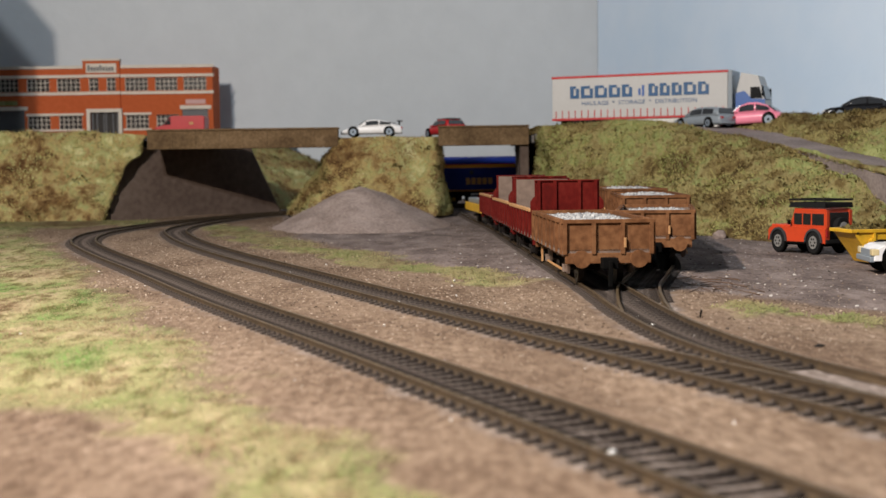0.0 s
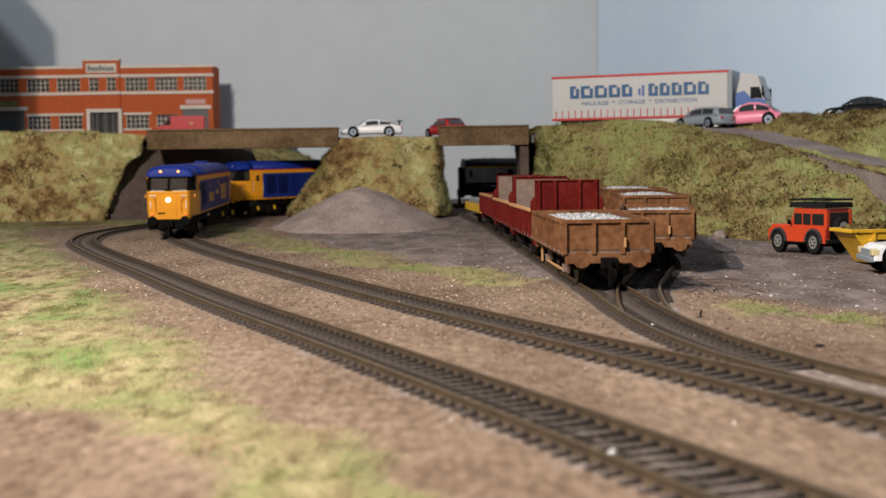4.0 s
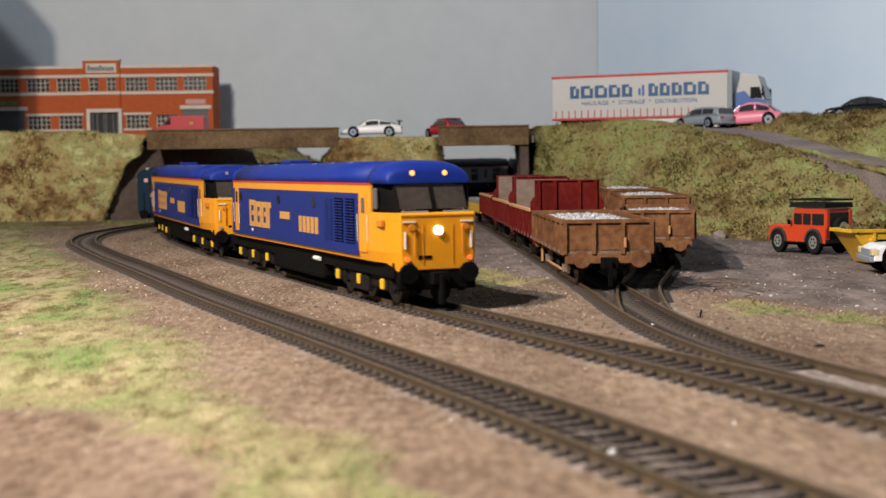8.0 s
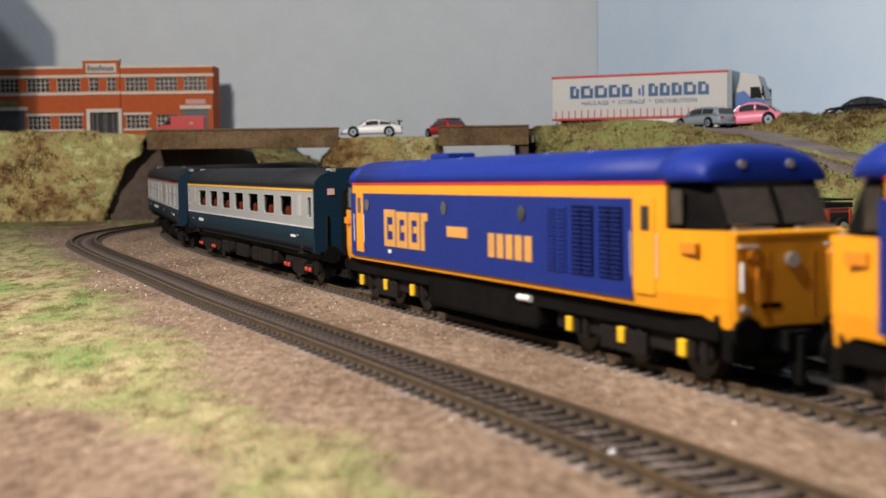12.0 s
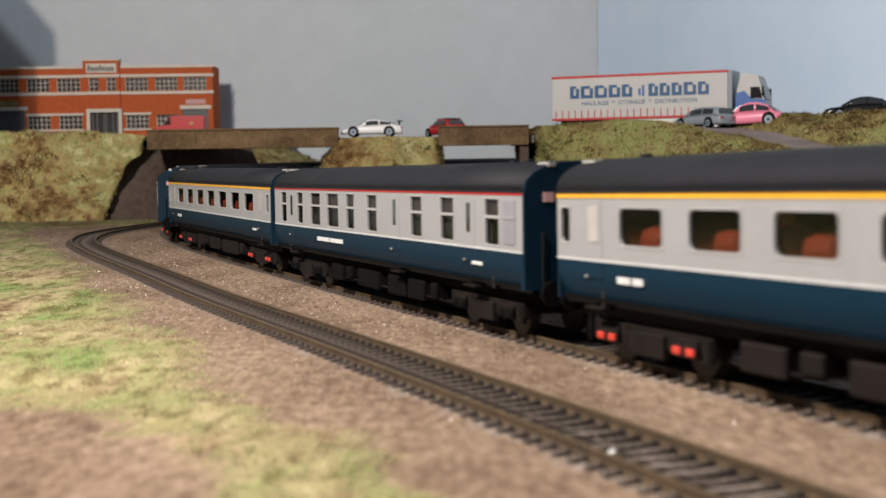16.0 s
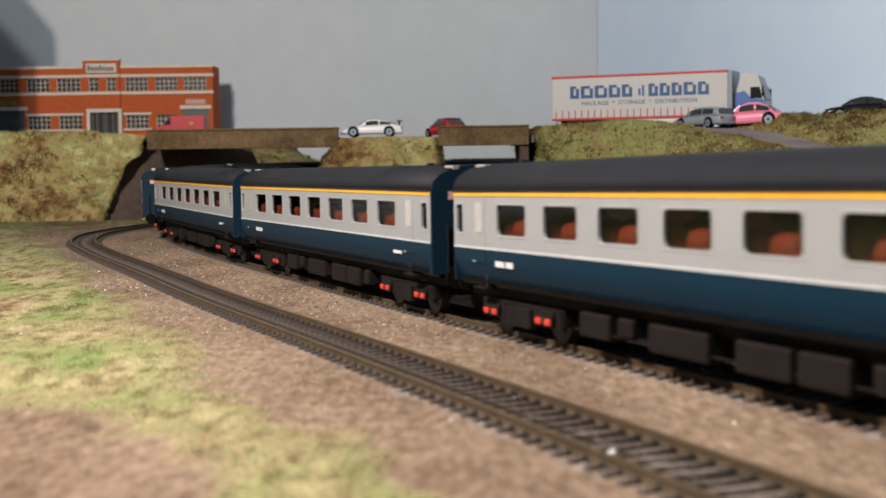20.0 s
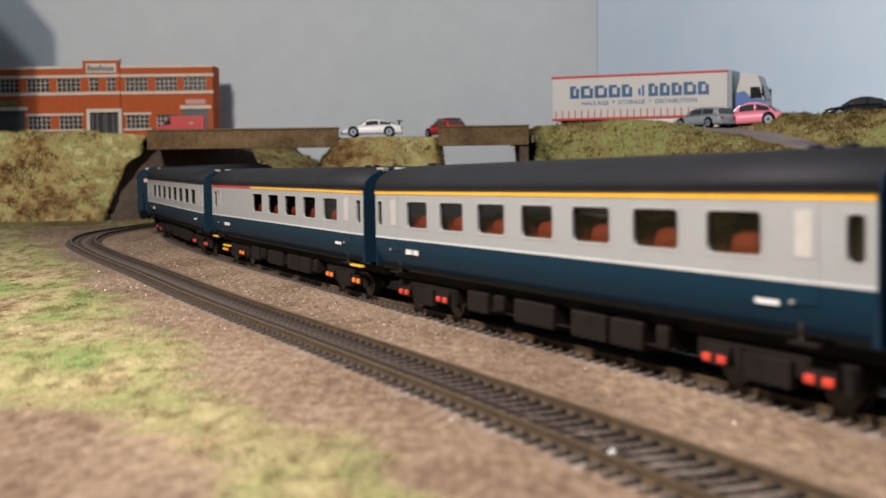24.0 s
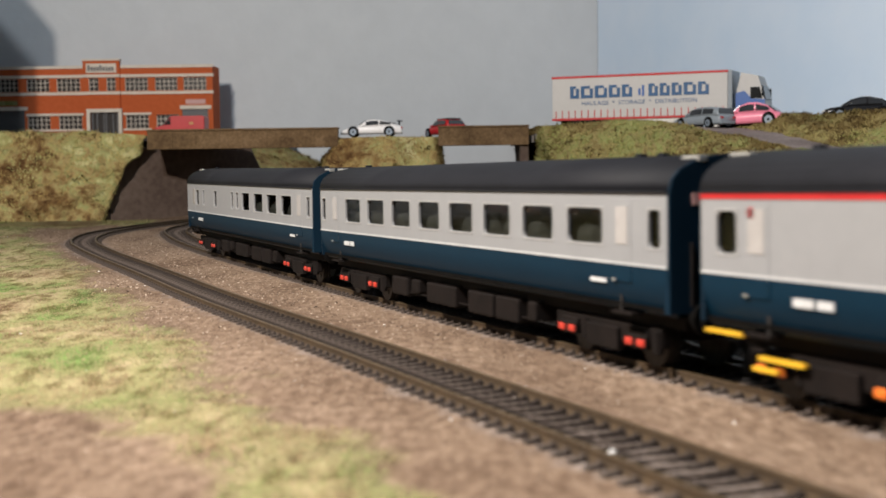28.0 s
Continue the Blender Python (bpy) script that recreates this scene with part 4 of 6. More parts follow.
    if spoiler:
        part("spoiler", boxes((x0 - 0.0006, x0 + 0.0048, -w * 0.84, w * 0.84, 0.0142, 0.0150), (x0 + 0.002, x0 + 0.0034, -0.006, -0.005, 0.010, 0.0144), (x0 + 0.002, x0 + 0.0034, 0.005, 0.006, 0.010, 0.0144), bev=0.0002), "car_black", c)
    if open_top:
        part("hood_cover", boxes((roof[1][0] + 0.0005, roof[-3][0] - 0.0005, -w * 0.64, w * 0.64, roof[2][1] - 0.0010, roof[2][1] + 0.0003), bev=0.0004), "car_black", c, "black fabric roof")
    return c


M["car_glass"] = paint("car_glass", (0.03, 0.032, 0.036), 0.1, 0.05, spec=0.6)
M["wheel_grey"] = paint("wheel_grey", (0.20, 0.24, 0.29), 0.4, metal=0.3)
M["lens_amber"] = paint("lens_amber", (0.62, 0.50, 0.28), 0.15)
M["rim_tan"] = paint("rim_tan", (0.50, 0.37, 0.22), 0.4)
SPORT = [(-0.0290, 0.0070), (-0.0275, 0.0104), (-0.022, 0.0112), (-0.012, 0.0108), (0.0, 0.0101), (0.010, 0.0096), (0.019, 0.0086), (0.0255, 0.0066), (0.0288, 0.0044)]
SPORT_ROOF = [(-0.0245, 0.0112), (-0.0165, 0.0136), (-0.009, 0.0156), (-0.002, 0.0162), (0.004, 0.0154), (0.0085, 0.0126), (0.0125, 0.0098)]
SALOON = [(-0.0288, 0.0080), (-0.0275, 0.0104), (-0.019, 0.0108), (-0.008, 0.0106), (0.006, 0.0102), (0.014, 0.0097), (0.0225, 0.0088), (0.0272, 0.0075), (0.0286, 0.0056)]
SALOON_ROOF = [(-0.0215, 0.0108), (-0.0145, 0.0158), (-0.006, 0.0174), (0.000, 0.0172), (0.005, 0.0158), (0.0105, 0.0126), (0.0150, 0.0098)]
ESTATE_ROOF = [(-0.0275, 0.0106), (-0.0245, 0.0160), (-0.012, 0.0174), (-0.002, 0.0173), (0.0045, 0.0160), (0.0105, 0.0126), (0.0150, 0.0098)]
HATCH = [(-0.0250, 0.0085), (-0.0242, 0.0108), (-0.016, 0.0110), (-0.006, 0.0108), (0.006, 0.0104), (0.012, 0.0099), (0.019, 0.0092), (0.0235, 0.0080), (0.0250, 0.0058)]
HATCH_ROOF = [(-0.0240, 0.0108), (-0.0200, 0.0160), (-0.010, 0.0176), (-0.002, 0.0175), (0.0045, 0.0160), (0.0095, 0.0128), (0.0135, 0.0100)]
BEETLE = [(-0.0268, 0.0070), (-0.0250, 0.0096), (-0.019, 0.0110), (-0.008, 0.0112), (0.006, 0.0110), (0.014, 0.0108), (0.0215, 0.0096), (0.0255, 0.0074), (0.0270, 0.0052)]
BEETLE_ROOF = [(-0.0230, 0.0102), (-0.0150, 0.0158), (-0.006, 0.0186), (0.001, 0.0187), (0.0065, 0.0170), (0.0115, 0.0138), (0.0155, 0.0107)]

car("sports_car", pose(-0.0665, 1.222, 0.0785, 0, 0, 180), "car_white", SPORT, SPORT_ROOF, 0.023, (-0.0170, 0.0170), 0.0044, "white sports coupe with a rear wing parked on the bridge", spoiler=True)
car("hatchback", pose(0.0035, 1.245, 0.0777, 0, 0, 118), "car_red", HATCH, HATCH_ROOF, 0.022, (-0.0155, 0.0155), 0.004, "red hatchback with a black roof on the bridge road", open_top=True)
car("estate_car", pose(0.2220, 1.085, 0.0788, 0, 0, 122), "car_grey", SALOON, ESTATE_ROOF, 0.022, (-0.0165, 0.0165), 0.004, "dull blue-grey estate car parked beside the lorry")
car("beetle_car", pose(0.2590, 1.07, 0.0790, 0, 2, 153), "pink", BEETLE, BEETLE_ROOF, 0.022, (-0.0165, 0.0165), 0.0047, "bright pink rounded coupe at the top of the ramp road").scale = (1.0, 1.0, 1.08)
car("black_saloon", pose(0.3360, 1.03, 0.0835, 0, 0, 168), "car_black", SALOON, SALOON_ROOF, 0.022, (-0.0165, 0.0165), 0.004, "glossy black saloon parked behind the hedge bank")


def van():
    v = empty("delivery_van", pose(-0.2545, 1.258, 0.079, 0, 0, 180), "red delivery van with a white badge outside the factory", "van")
    prof = [(-0.03, 0.003), (-0.0305, 0.0225), (-0.028, 0.0238), (0.010, 0.0238), (0.019, 0.0150), (0.0295, 0.0122), (0.0315, 0.008), (0.031, 0.003)]
    part("body", loft([[(x * k, y, z) for x, z in prof] for k, y in ((0.98, -0.0128), (1, -0.012), (1, 0.012), (0.98, 0.0128))]), "car_red", v)
    v.scale = (0.80, 1.0, 0.95)
    part("cab_window", prism([(0.0105, 0.0150), (0.0108, 0.0222), (0.0185, 0.0148)], -0.0131, 0.0131), "glass", v)
    part("windscreen", loft([[(0.0112, s, 0.0232), (0.0195, s, 0.0152), (0.0198, s, 0.0156), (0.0115, s, 0.0236)] for s in (-0.0105, 0.0105)]), "glass", v)
    part("badge", boxes((-0.017, -0.012, 0.0129, 0.0131, 0.0150, 0.0175)), "wagon_tan", v, "small pale gold badge")
    for x in (-0.019, 0.019):
        for s in (-1, 1):
            w = part("wheel", cyl(bmesh.new(), (x, s * 0.0115 - 0.0015, 0.0042), (x, s * 0.0115 + 0.0015, 0.0042), 0.0042, 18), "rubber", v)
            part("hub", cyl(bmesh.new(), (x, s * 0.013, 0.0042), (x, s * 0.0134, 0.0042), 0.0024, 12), "silver", w)


van()


def lorry():
    """Curtain-sided articulated lorry; the tractor stands at +x. The visible side is -y."""
    t = empty("articulated_lorry", pose(0.1865, 1.19, 0.0788, 0, 0, -24.5), "white curtain-sided articulated lorry with blue lettering and red trim", "lorry")
    L, W, z0, z1 = 0.0825, 0.0165, 0.0135, 0.0525
    part("trailer_body", boxes((-L, L, -W, W, z0, z1), bev=0.0008), "trailer", t)
    part("top_rail", boxes((-L - 0.0004, L + 0.0004, -W - 0.0004, W + 0.0004, z1 - 0.0016, z1 + 0.0006), bev=0.0003), "stripe_red", t, "red painted roof rail")
    part("front_wall", boxes((L, L + 0.004, -W, W, z0 + 0.002, z1 + 0.0003), bev=0.0005), "car_grey", t)
    part("side_rail", boxes((-L, L, -W - 0.0005, W + 0.0005, z0 - 0.0015, z0 + 0.0004)), "stripe_red", t)
    bm = bmesh.new()
    for i in range(26):
        x = -L + 0.004 + i * (2 * L - 0.008) / 25
        box(bm, x - 0.0004, x + 0.0004, -W - 0.0006, -W - 0.0001, z0, z0 + 0.0075)
    part("curtain_strap", bm, "stripe_red", t, "row of red curtain straps")
    x = -0.0645
    y0, y1, zl, zh = -W - 0.0006, -W - 0.0001, 0.0322, 0.0436
    for wds in ((0.0105, 0.0135, 0.0135, 0.0125, 0.0115), None, (0.0105, 0.0110, 0.0110, 0.0130, 0.0115)):
        if wds is None:
            part("letter", boxes((x + 0.004, x + 0.0062, y0, y1, 0.0335, 0.0395), (x + 0.0075, x + 0.0095, y0, y1, 0.0325, 0.0425)), "truck_blue", t, "small blue joining word drawn as bars")
            x += 0.0135
            continue
        for w in wds:
            part("letter", boxes((x, x + w - 0.0018, y0, y1, zl, zl + 0.0028), (x, x + 0.0034, y0, y1, zl + 0.0028, zh), (x + w - 0.0048, x + w - 0.0018, y0, y1, zl + 0.0028, zh - 0.0025), (x + 0.0034, x + w - 0.0048, y0, y1, zh - 0.0025, zh)), "letter_blue", t, "blue block standing for a letter")
            x += w
    g = glyphs("HAULAGE  *  STORAGE  *  DISTRIBUTION", 0.0054, 0.0001, 0.108)
    part("slogan", g, "letter_blue", t, "line of small dark blue capitals", m=pose(0.001, -W - 0.0003, 0.0272))
    part("chassis", boxes((-L + 0.005, L - 0.01, -0.006, 0.006, 0.0085, z0 - 0.0013)), "black", t)
    part("side_guard", boxes((-0.025, 0.045, -W + 0.001, -W + 0.002, 0.005, 0.0115)), "silver", t)
    for x in (-0.058, -0.045, -0.032):
        for s in (-1, 1):
            w = part("wheel", cyl(bmesh.new(), (x, s * 0.0135 - 0.0025, 0.0062), (x, s * 0.0135 + 0.0025, 0.0062), 0.0062, 20), "rubber", t)
            part("hub", cyl(bmesh.new(), (x, s * 0.0160, 0.0062), (x, s * 0.0164, 0.0062), 0.0034, 14), "silver", w)
    prof = [(0.090, 0.006), (0.090, 0.034), (0.094, 0.050), (0.109, 0.047), (0.1125, 0.036), (0.1155, 0.024), (0.117, 0.006)]
    cab = part("tractor_cab", loft([[(0.103 + (x - 0.103) * k, y, z) for x, z in prof] for k, y in ((0.96, -0.0165), (1, -0.0155), (1, 0.0155), (0.96, 0.0165))]), "trailer", t)
    part("blue_flank", prism([(0.0895, 0.008), (0.0895, 0.032), (0.097, 0.034), (0.104, 0.0268), (0.1150, 0.0262), (0.1165, 0.008)], -0.0168, 0.0168), "truck_blue", cab, "blue lower cab panel")
    part("windscreen", loft([[(0.1118, s, 0.0385), (0.1152, s, 0.0262), (0.1158, s, 0.0264), (0.1124, s, 0.0387)] for s in (-0.0145, 0.0145)]), "glass", cab)
    part("side_window", prism([(0.1025, 0.027), (0.1025, 0.037), (0.1105, 0.037), (0.1130, 0.027)], -0.0169, 0.0169), "glass", cab)
    part("mirror", boxes((0.113, 0.1142, -0.0205, -0.0175, 0.029, 0.037), (0.113, 0.1142, 0.0175, 0.0205, 0.029, 0.037), bev=0.0003), "black", cab)
    part("tractor_chassis", boxes((0.062, 0.112, -0.006, 0.006, 0.004, 0.0085)), "black", t)
    for x in (0.072, 0.106):
        for s in (-1, 1):
            w = part("wheel", cyl(bmesh.new(), (x, s * 0.0138 - 0.0022, 0.0064), (x, s * 0.0138 + 0.0022, 0.0064), 0.0064, 20), "rubber", t)
            part("hub", cyl(bmesh.new(), (x, s * 0.0160, 0.0064), (x, s * 0.0165, 0.0064), 0.0035, 14), "silver", w)


lorry()


# ---- the yard ----
def gravel_heap():
    n, rings = 64, 30
    bm_rings = []
    for r in range(rings + 1):
        v = r / rings
        ring = []
        for i in range(n):
            a = 2 * math.pi * i / n
            ex = 1.0 + 0.18 * noise.noise(Vector((math.cos(a) * 1.3, math.sin(a) * 1.3, 2.0)))
            rad = (1 - v) ** 1.0 * ex
            z = 0.0385 * (1 - (1 - v) ** 1.02) - 0.003 * math.exp(-((1 - v) * 7) ** 2)
            p = Vector((math.cos(a) * rad * 0.077, math.sin(a) * rad * 0.084, z))
            p.z += noise.noise(p * 90) * 0.0012 * (1 - v * 0.3)
            ring.append(p)
        bm_rings.append(ring)
    heap = empty("gravel_heap", pose(-0.068, 1.055, rise(1.0) - 0.0040), "grey-brown conical heap of fine gravel in the yard", "gravel heap")
    part("cone", loft(bm_rings), "gravel", heap, smooth=True)
    rnd = np.random.RandomState(3)
    k = 900
    a, u = rnd.rand(k) * 6.283, np.sqrt(rnd.rand(k))
    P = np.c_[np.cos(a) * u * 0.082, np.sin(a) * u * 0.086, 0.0362 * (1 - u ** 1.12) + 0.0002]
    pebbles("loose_grains", P, rnd.uniform(0.0002, 0.0005, k), M["gravel"], "loose gravel grains", 4, heap)


gravel_heap()


def off_roader():
    o = empty("off_road_car", pose(0.2150, 0.745, rise(0.74) - 0.0033, 0, 0, 120), "orange four-by-four with a black roof rack parked in the yard", "car")
    low = [(-0.0245, 0.0052), (-0.0245, 0.0128), (0.006, 0.0134), (0.0245, 0.0128), (0.0262, 0.011), (0.0262, 0.0058)]
    part("body", loft([[(x, y, z) for x, z in low] for y in (-0.0116, -0.0112, 0.0112, 0.0116)]), "orange", o)
    part("bonnet", boxes((0.007, 0.0255, -0.0095, 0.0095, 0.0125, 0.0143), bev=0.0006), "orange", o)
    up = [(-0.0243, 0.0128), (-0.0235, 0.0224), (0.0030, 0.0224), (0.0075, 0.0130)]
    part("cab_shell", loft([[(x, y, z if z < 0.02 else z) for x, z in up] for y in (-0.0108, -0.0104, 0.0104, 0.0108)]), "orange", o)
    for s in (-1, 1):
        for x0, x1 in ((-0.0225, -0.0125), (-0.0112, -0.0045), (-0.0035, 0.0035)):
            part("side_window", boxes((x0, x1, s * 0.01085 - 0.0002, s * 0.01085 + 0.0002, 0.0146, 0.0205), bev=0.0001), "glass", o)
        for x in (-0.0147, 0.0165):
            arc = [i * math.pi / 14 for i in range(15)]
            ring = lambda q, y: [(x + q * math.cos(a), y, 0.0056 + q * math.sin(a) * 0.95) for a in arc]
            yo, yi = s * 0.0127, s * 0.0108
            part("wheel_arch", loft([[p, q, q2, p2] for p, q, q2, p2 in zip(ring(0.0064, yo), ring(0.0076, yo), ring(0.0076, yi), ring(0.0064, yi))]), "arch_grey", o)
            part("wheel_well", cyl(bmesh.new(), (x, s * 0.0095, 0.0058), (x, s * 0.01175, 0.0058), 0.0066, 20), "black", o)
        part("rear_pillar", boxes((-0.0249, -0.0236, *sorted((s * 0.0082, s * 0.0108)), 0.0130, 0.0224), bev=0.0003), "orange", o)
        part("sill", boxes((-0.008, 0.0095, *sorted((s * 0.0112, s * 0.0122)), 0.0046, 0.0056), bev=0.0002), "black", o)
        part("mirror", boxes((0.0045, 0.0058, s * 0.0135 - 0.001, s * 0.0135 + 0.001, 0.0146, 0.0170), bev=0.0003), "black", o)
    part("rear_window", boxes((-0.02465, -0.0238, -0.0080, 0.0080, 0.0132, 0.0212), bev=0.0001), "glass", o)
    part("rear_door", boxes((-0.0250, -0.0244, -0.0080, 0.0080, 0.0060, 0.0134), bev=0.0002), "black", o)
    part("windscreen", loft([[(0.0036, s, 0.0214), (0.0076, s, 0.0138), (0.0080, s, 0.0140), (0.0040, s, 0.0216)] for s in (-0.0095, 0.0095)]), "glass", o)
    part("roof", boxes((-0.0238, 0.0034, -0.0106, 0.0106, 0.0222, 0.0232), bev=0.0004), "orange", o)
    rack = part("roof_rack", boxes((-0.0245, 0.007, -0.0112, -0.0104, 0.0242, 0.0262), (-0.0245, 0.007, 0.0104, 0.0112, 0.0242, 0.0262), (-0.0245, -0.0237, -0.0112, 0.0112, 0.0242, 0.0262), (0.0062, 0.007, -0.0112, 0.0112, 0.0242, 0.0262)), "rubber", o, "black roof rack")
    bm = bmesh.new()
    for i in range(9):
        box(bm, -0.0245 + i * 0.0038, -0.0236 + i * 0.0038, -0.0108, 0.0108, 0.0244, 0.0250)
    for z in (0.0272, 0.0236):
        box(bm, -0.0248, 0.0073, -0.0116, -0.0108, z, z + 0.0009)
        box(bm, -0.0248, 0.0073, 0.0108, 0.0116, z, z + 0.0009)
        box(bm, -0.0248, -0.0240, -0.0116, 0.0116, z, z + 0.0009)
        box(bm, 0.0065, 0.0073, -0.0116, 0.0116, z, z + 0.0009)
    part("rack_bar", bm, "rubber", rack)
    for x, n in ((-0.0147, "rear"), (0.0165, "front")):
        for s in (-1, 1):
            y = s * 0.0102
            w = part("wheel", cyl(bmesh.new(), (x, y - 0.0020, 0.0056), (x, y + 0.0020, 0.0056), 0.0056, 22), "rubber", o)
            part("rim", cyl(bmesh.new(), (x, y + s * 0.0019, 0.0056), (x, y + s * 0.0024, 0.0056), 0.0034, 10), "silver", w)
            bm = bmesh.new()
            for k in range(6):
                a = k * math.pi / 3
                cyl(bm, (x + math.cos(a) * 0.0019, y + s * 0.0023, 0.0056 + math.sin(a) * 0.0019), (x + math.cos(a) * 0.0019, y + s * 0.0026, 0.0056 + math.sin(a) * 0.0019), 0.0006, 6)
            part("rim_slot", bm, "black", w)
    sp = part("spare_wheel", cyl(bmesh.new(), (-0.0246, 0, 0.0130), (-0.0282, 0, 0.0130), 0.0056, 22), "rubber", o)
    part("rim", cyl(bmesh.new(), (-0.0281, 0, 0.0130), (-0.0287, 0, 0.0130), 0.0034, 10), "silver", sp)
    part("bumper", boxes((-0.0258, -0.0245, -0.0115, 0.0115, 0.0052, 0.0072), (0.026, 0.0275, -0.0115, 0.0115, 0.0056, 0.0078), bev=0.0003), "rubber", o)
    for s in (-1, 1):
        part("tail_light", boxes((-0.0249, -0.0243, s * 0.0102 - 0.0007, s * 0.0102 + 0.0007, 0.0085, 0.0120), bev=0.0002), "car_red", o)
        part("headlight", cyl(bmesh.new(), (0.0260, s * 0.0078, 0.0105), (0.0266, s * 0.0078, 0.0105), 0.0016, 14), "white", o)
    o.scale = (0.88, 0.95, 1.1)
    part("underbody", boxes((-0.023, 0.025, -0.0085, 0.0085, 0.0035, 0.0056)), "black", o)


off_roader()


def skip():
    k = empty("waste_skip", pose(0.2275, 0.655, rise(0.66) - 0.0033, 0, 0, 8), "worn yellow waste skip full of brown rubble", "skip")
    def hull(t, w):
        return [[(-0.0235 + t, y, 0.0172), (-0.0115 + t, y, 0.0008 + t * 0.6), (0.0135 - t, y, 0.0008 + t * 0.6), (0.0235 - t, y, 0.0172)] for y in (-w, w)]
    part("shell", loft(hull(0, 0.0115)), "skip_yellow", k)
    part("rim", boxes((-0.0245, 0.0245, -0.0125, -0.0108, 0.0164, 0.0182), (-0.0245, 0.0245, 0.0108, 0.0125, 0.0164, 0.0182), (-0.0248, -0.0228, -0.0125, 0.0125, 0.0164, 0.0182), (0.0228, 0.0248, -0.0125, 0.0125, 0.0164, 0.0182), bev=0.0003), "skip_yellow", k)
    bm = bmesh.new()
    for x in (-0.012, -0.004, 0.004, 0.012):
        box(bm, x - 0.0006, x + 0.0006, -0.0124, -0.0115, 0.003, 0.0168)
    part("side_rib", bm, "skip_yellow", k)
    for x in (-0.014, 0.014):
        part("lifting_lug", cyl(bmesh.new(), (x, -0.0112, 0.0125), (x, -0.0150, 0.0125), 0.0011, 10), "skip_yellow", k)
    rnd = np.random.RandomState(9)
    n = 260
    P = np.c_[rnd.uniform(-0.021, 0.021, n), rnd.uniform(-0.0105, 0.0105, n), np.zeros(n)]
    P[:, 2] = 0.0165 + 0.005 * (1 - (P[:, 0] / 0.022) ** 2) * rnd.rand(n)
    pebbles("rubble", P, rnd.uniform(0.0008, 0.0026, n), "clump_dark", "brown broken rubble", 10, k)


skip()


def pickup():
    p = empty("pickup_truck", pose(0.2385, 0.600, rise(0.6) - 0.0033, 0, 0, 176), "white pickup truck with gold wheels parked in the yard", "pickup")
    prof = [(-0.034, 0.0052), (-0.034, 0.0118), (-0.004, 0.0120), (-0.003, 0.0122), (0.012, 0.0122), (0.030, 0.0112), (0.0338, 0.0092), (0.0342, 0.0052)]
    part("body", loft([[(x * k, y, z) for x, z in prof] for k, y in ((0.985, -0.0123), (1, -0.0116), (1, 0.0116), (0.985, 0.0123))]), "car_white", p)
    part("cabin", loft([[(-0.006, y, 0.0118), (-0.0045, y, 0.0206), (0.0055, y, 0.0206), (0.0125, y, 0.0118)] for y in (-0.0108, 0.0108)]), "glass", p)
    part("roof_panel", boxes((-0.0050, 0.0055, -0.0104, 0.0104, 0.0202, 0.0210), bev=0.0003), "car_white", p)
    p.scale = (1.12, 1.08, 1.2)
    part("grille", boxes((0.0338, 0.0347, -0.0078, 0.0078, 0.0068, 0.0094), bev=0.0002), "car_grey", p)
    part("bumper", boxes((0.0335, 0.0356, -0.0118, 0.0118, 0.0046, 0.0068), bev=0.0004), "car_grey", p)
    for s in (-1, 1):
        part("headlight", boxes((0.0318, 0.0349, s * 0.0103 - 0.0021, s * 0.0103 + 0.0021, 0.0072, 0.0098), bev=0.0004), "lens_amber", p, "pale amber headlight")
        for x in (-0.0205, 0.0245):
            w = part("wheel", cyl(bmesh.new(), (x, s * 0.0104 - 0.0018, 0.0054), (x, s * 0.0104 + 0.0018, 0.0054), 0.0054, 22), "rubber", p)
            part("rim", cyl(bmesh.new(), (x, s * 0.0121, 0.0054), (x, s * 0.0126, 0.0054), 0.0033, 8), "rim_tan", w, "gold wheel rim")
            part("hub_cap", cyl(bmesh.new(), (x, s * 0.0125, 0.0054), (x, s * 0.0129, 0.0054), 0.0012, 8), "silver", w)
            part("wheel_arch", cyl(bmesh.new(), (x, s * 0.0100, 0.0060), (x, s * 0.01235, 0.0060), 0.0064, 24), "black", p)


pickup()


def rock():
    rnd = np.random.RandomState(5)
    bm = bmesh.new()
    bmesh.ops.create_icosphere(bm, subdivisions=3, radius=1.0)
    for v in bm.verts:
        v.co *= 1 + 0.22 * noise.noise(v.co * 1.6) + 0.06 * noise.noise(v.co * 5)
        v.co = Vector((v.co.x * 0.0046, v.co.y * 0.004, v.co.z * 0.0040 + 0.003))
    tagged(part("boulder", bm, "gravel", m=pose(0.1875, 0.862, -0.003)), "small pinkish-grey boulder at the foot of the bank", "rock")


rock()


# ---- wagons ----
def wheelset(parent, x, r=0.0062, mat="wheel"):
    """Axle with two flanged, spoked wheels; its origin is the axle's middle, so that it can turn."""
    bm = bmesh.new()
    cyl(bm, (0, -0.0125, 0), (0, 0.0125, 0), 0.0009, 8)
    for s in (-1, 1):
        cyl(bm, (0, s * 0.0083 - 0.0011, 0), (0, s * 0.0083 + 0.0011, 0), r, 20)
        cyl(bm, (0, s * 0.0070 - 0.0003, 0), (0, s * 0.0070 + 0.0003, 0), r + 0.0007, 20)
        for k in range(4):
            a = k * math.pi / 2
            cyl(bm, (math.cos(a) * r * 0.55, s * 0.0094, math.sin(a) * r * 0.55), (math.cos(a) * r * 0.55, s * 0.0097, math.sin(a) * r * 0.55), r * 0.16, 8)
    return part("wheelset", bm, mat, parent, m=pose(x, 0, r))


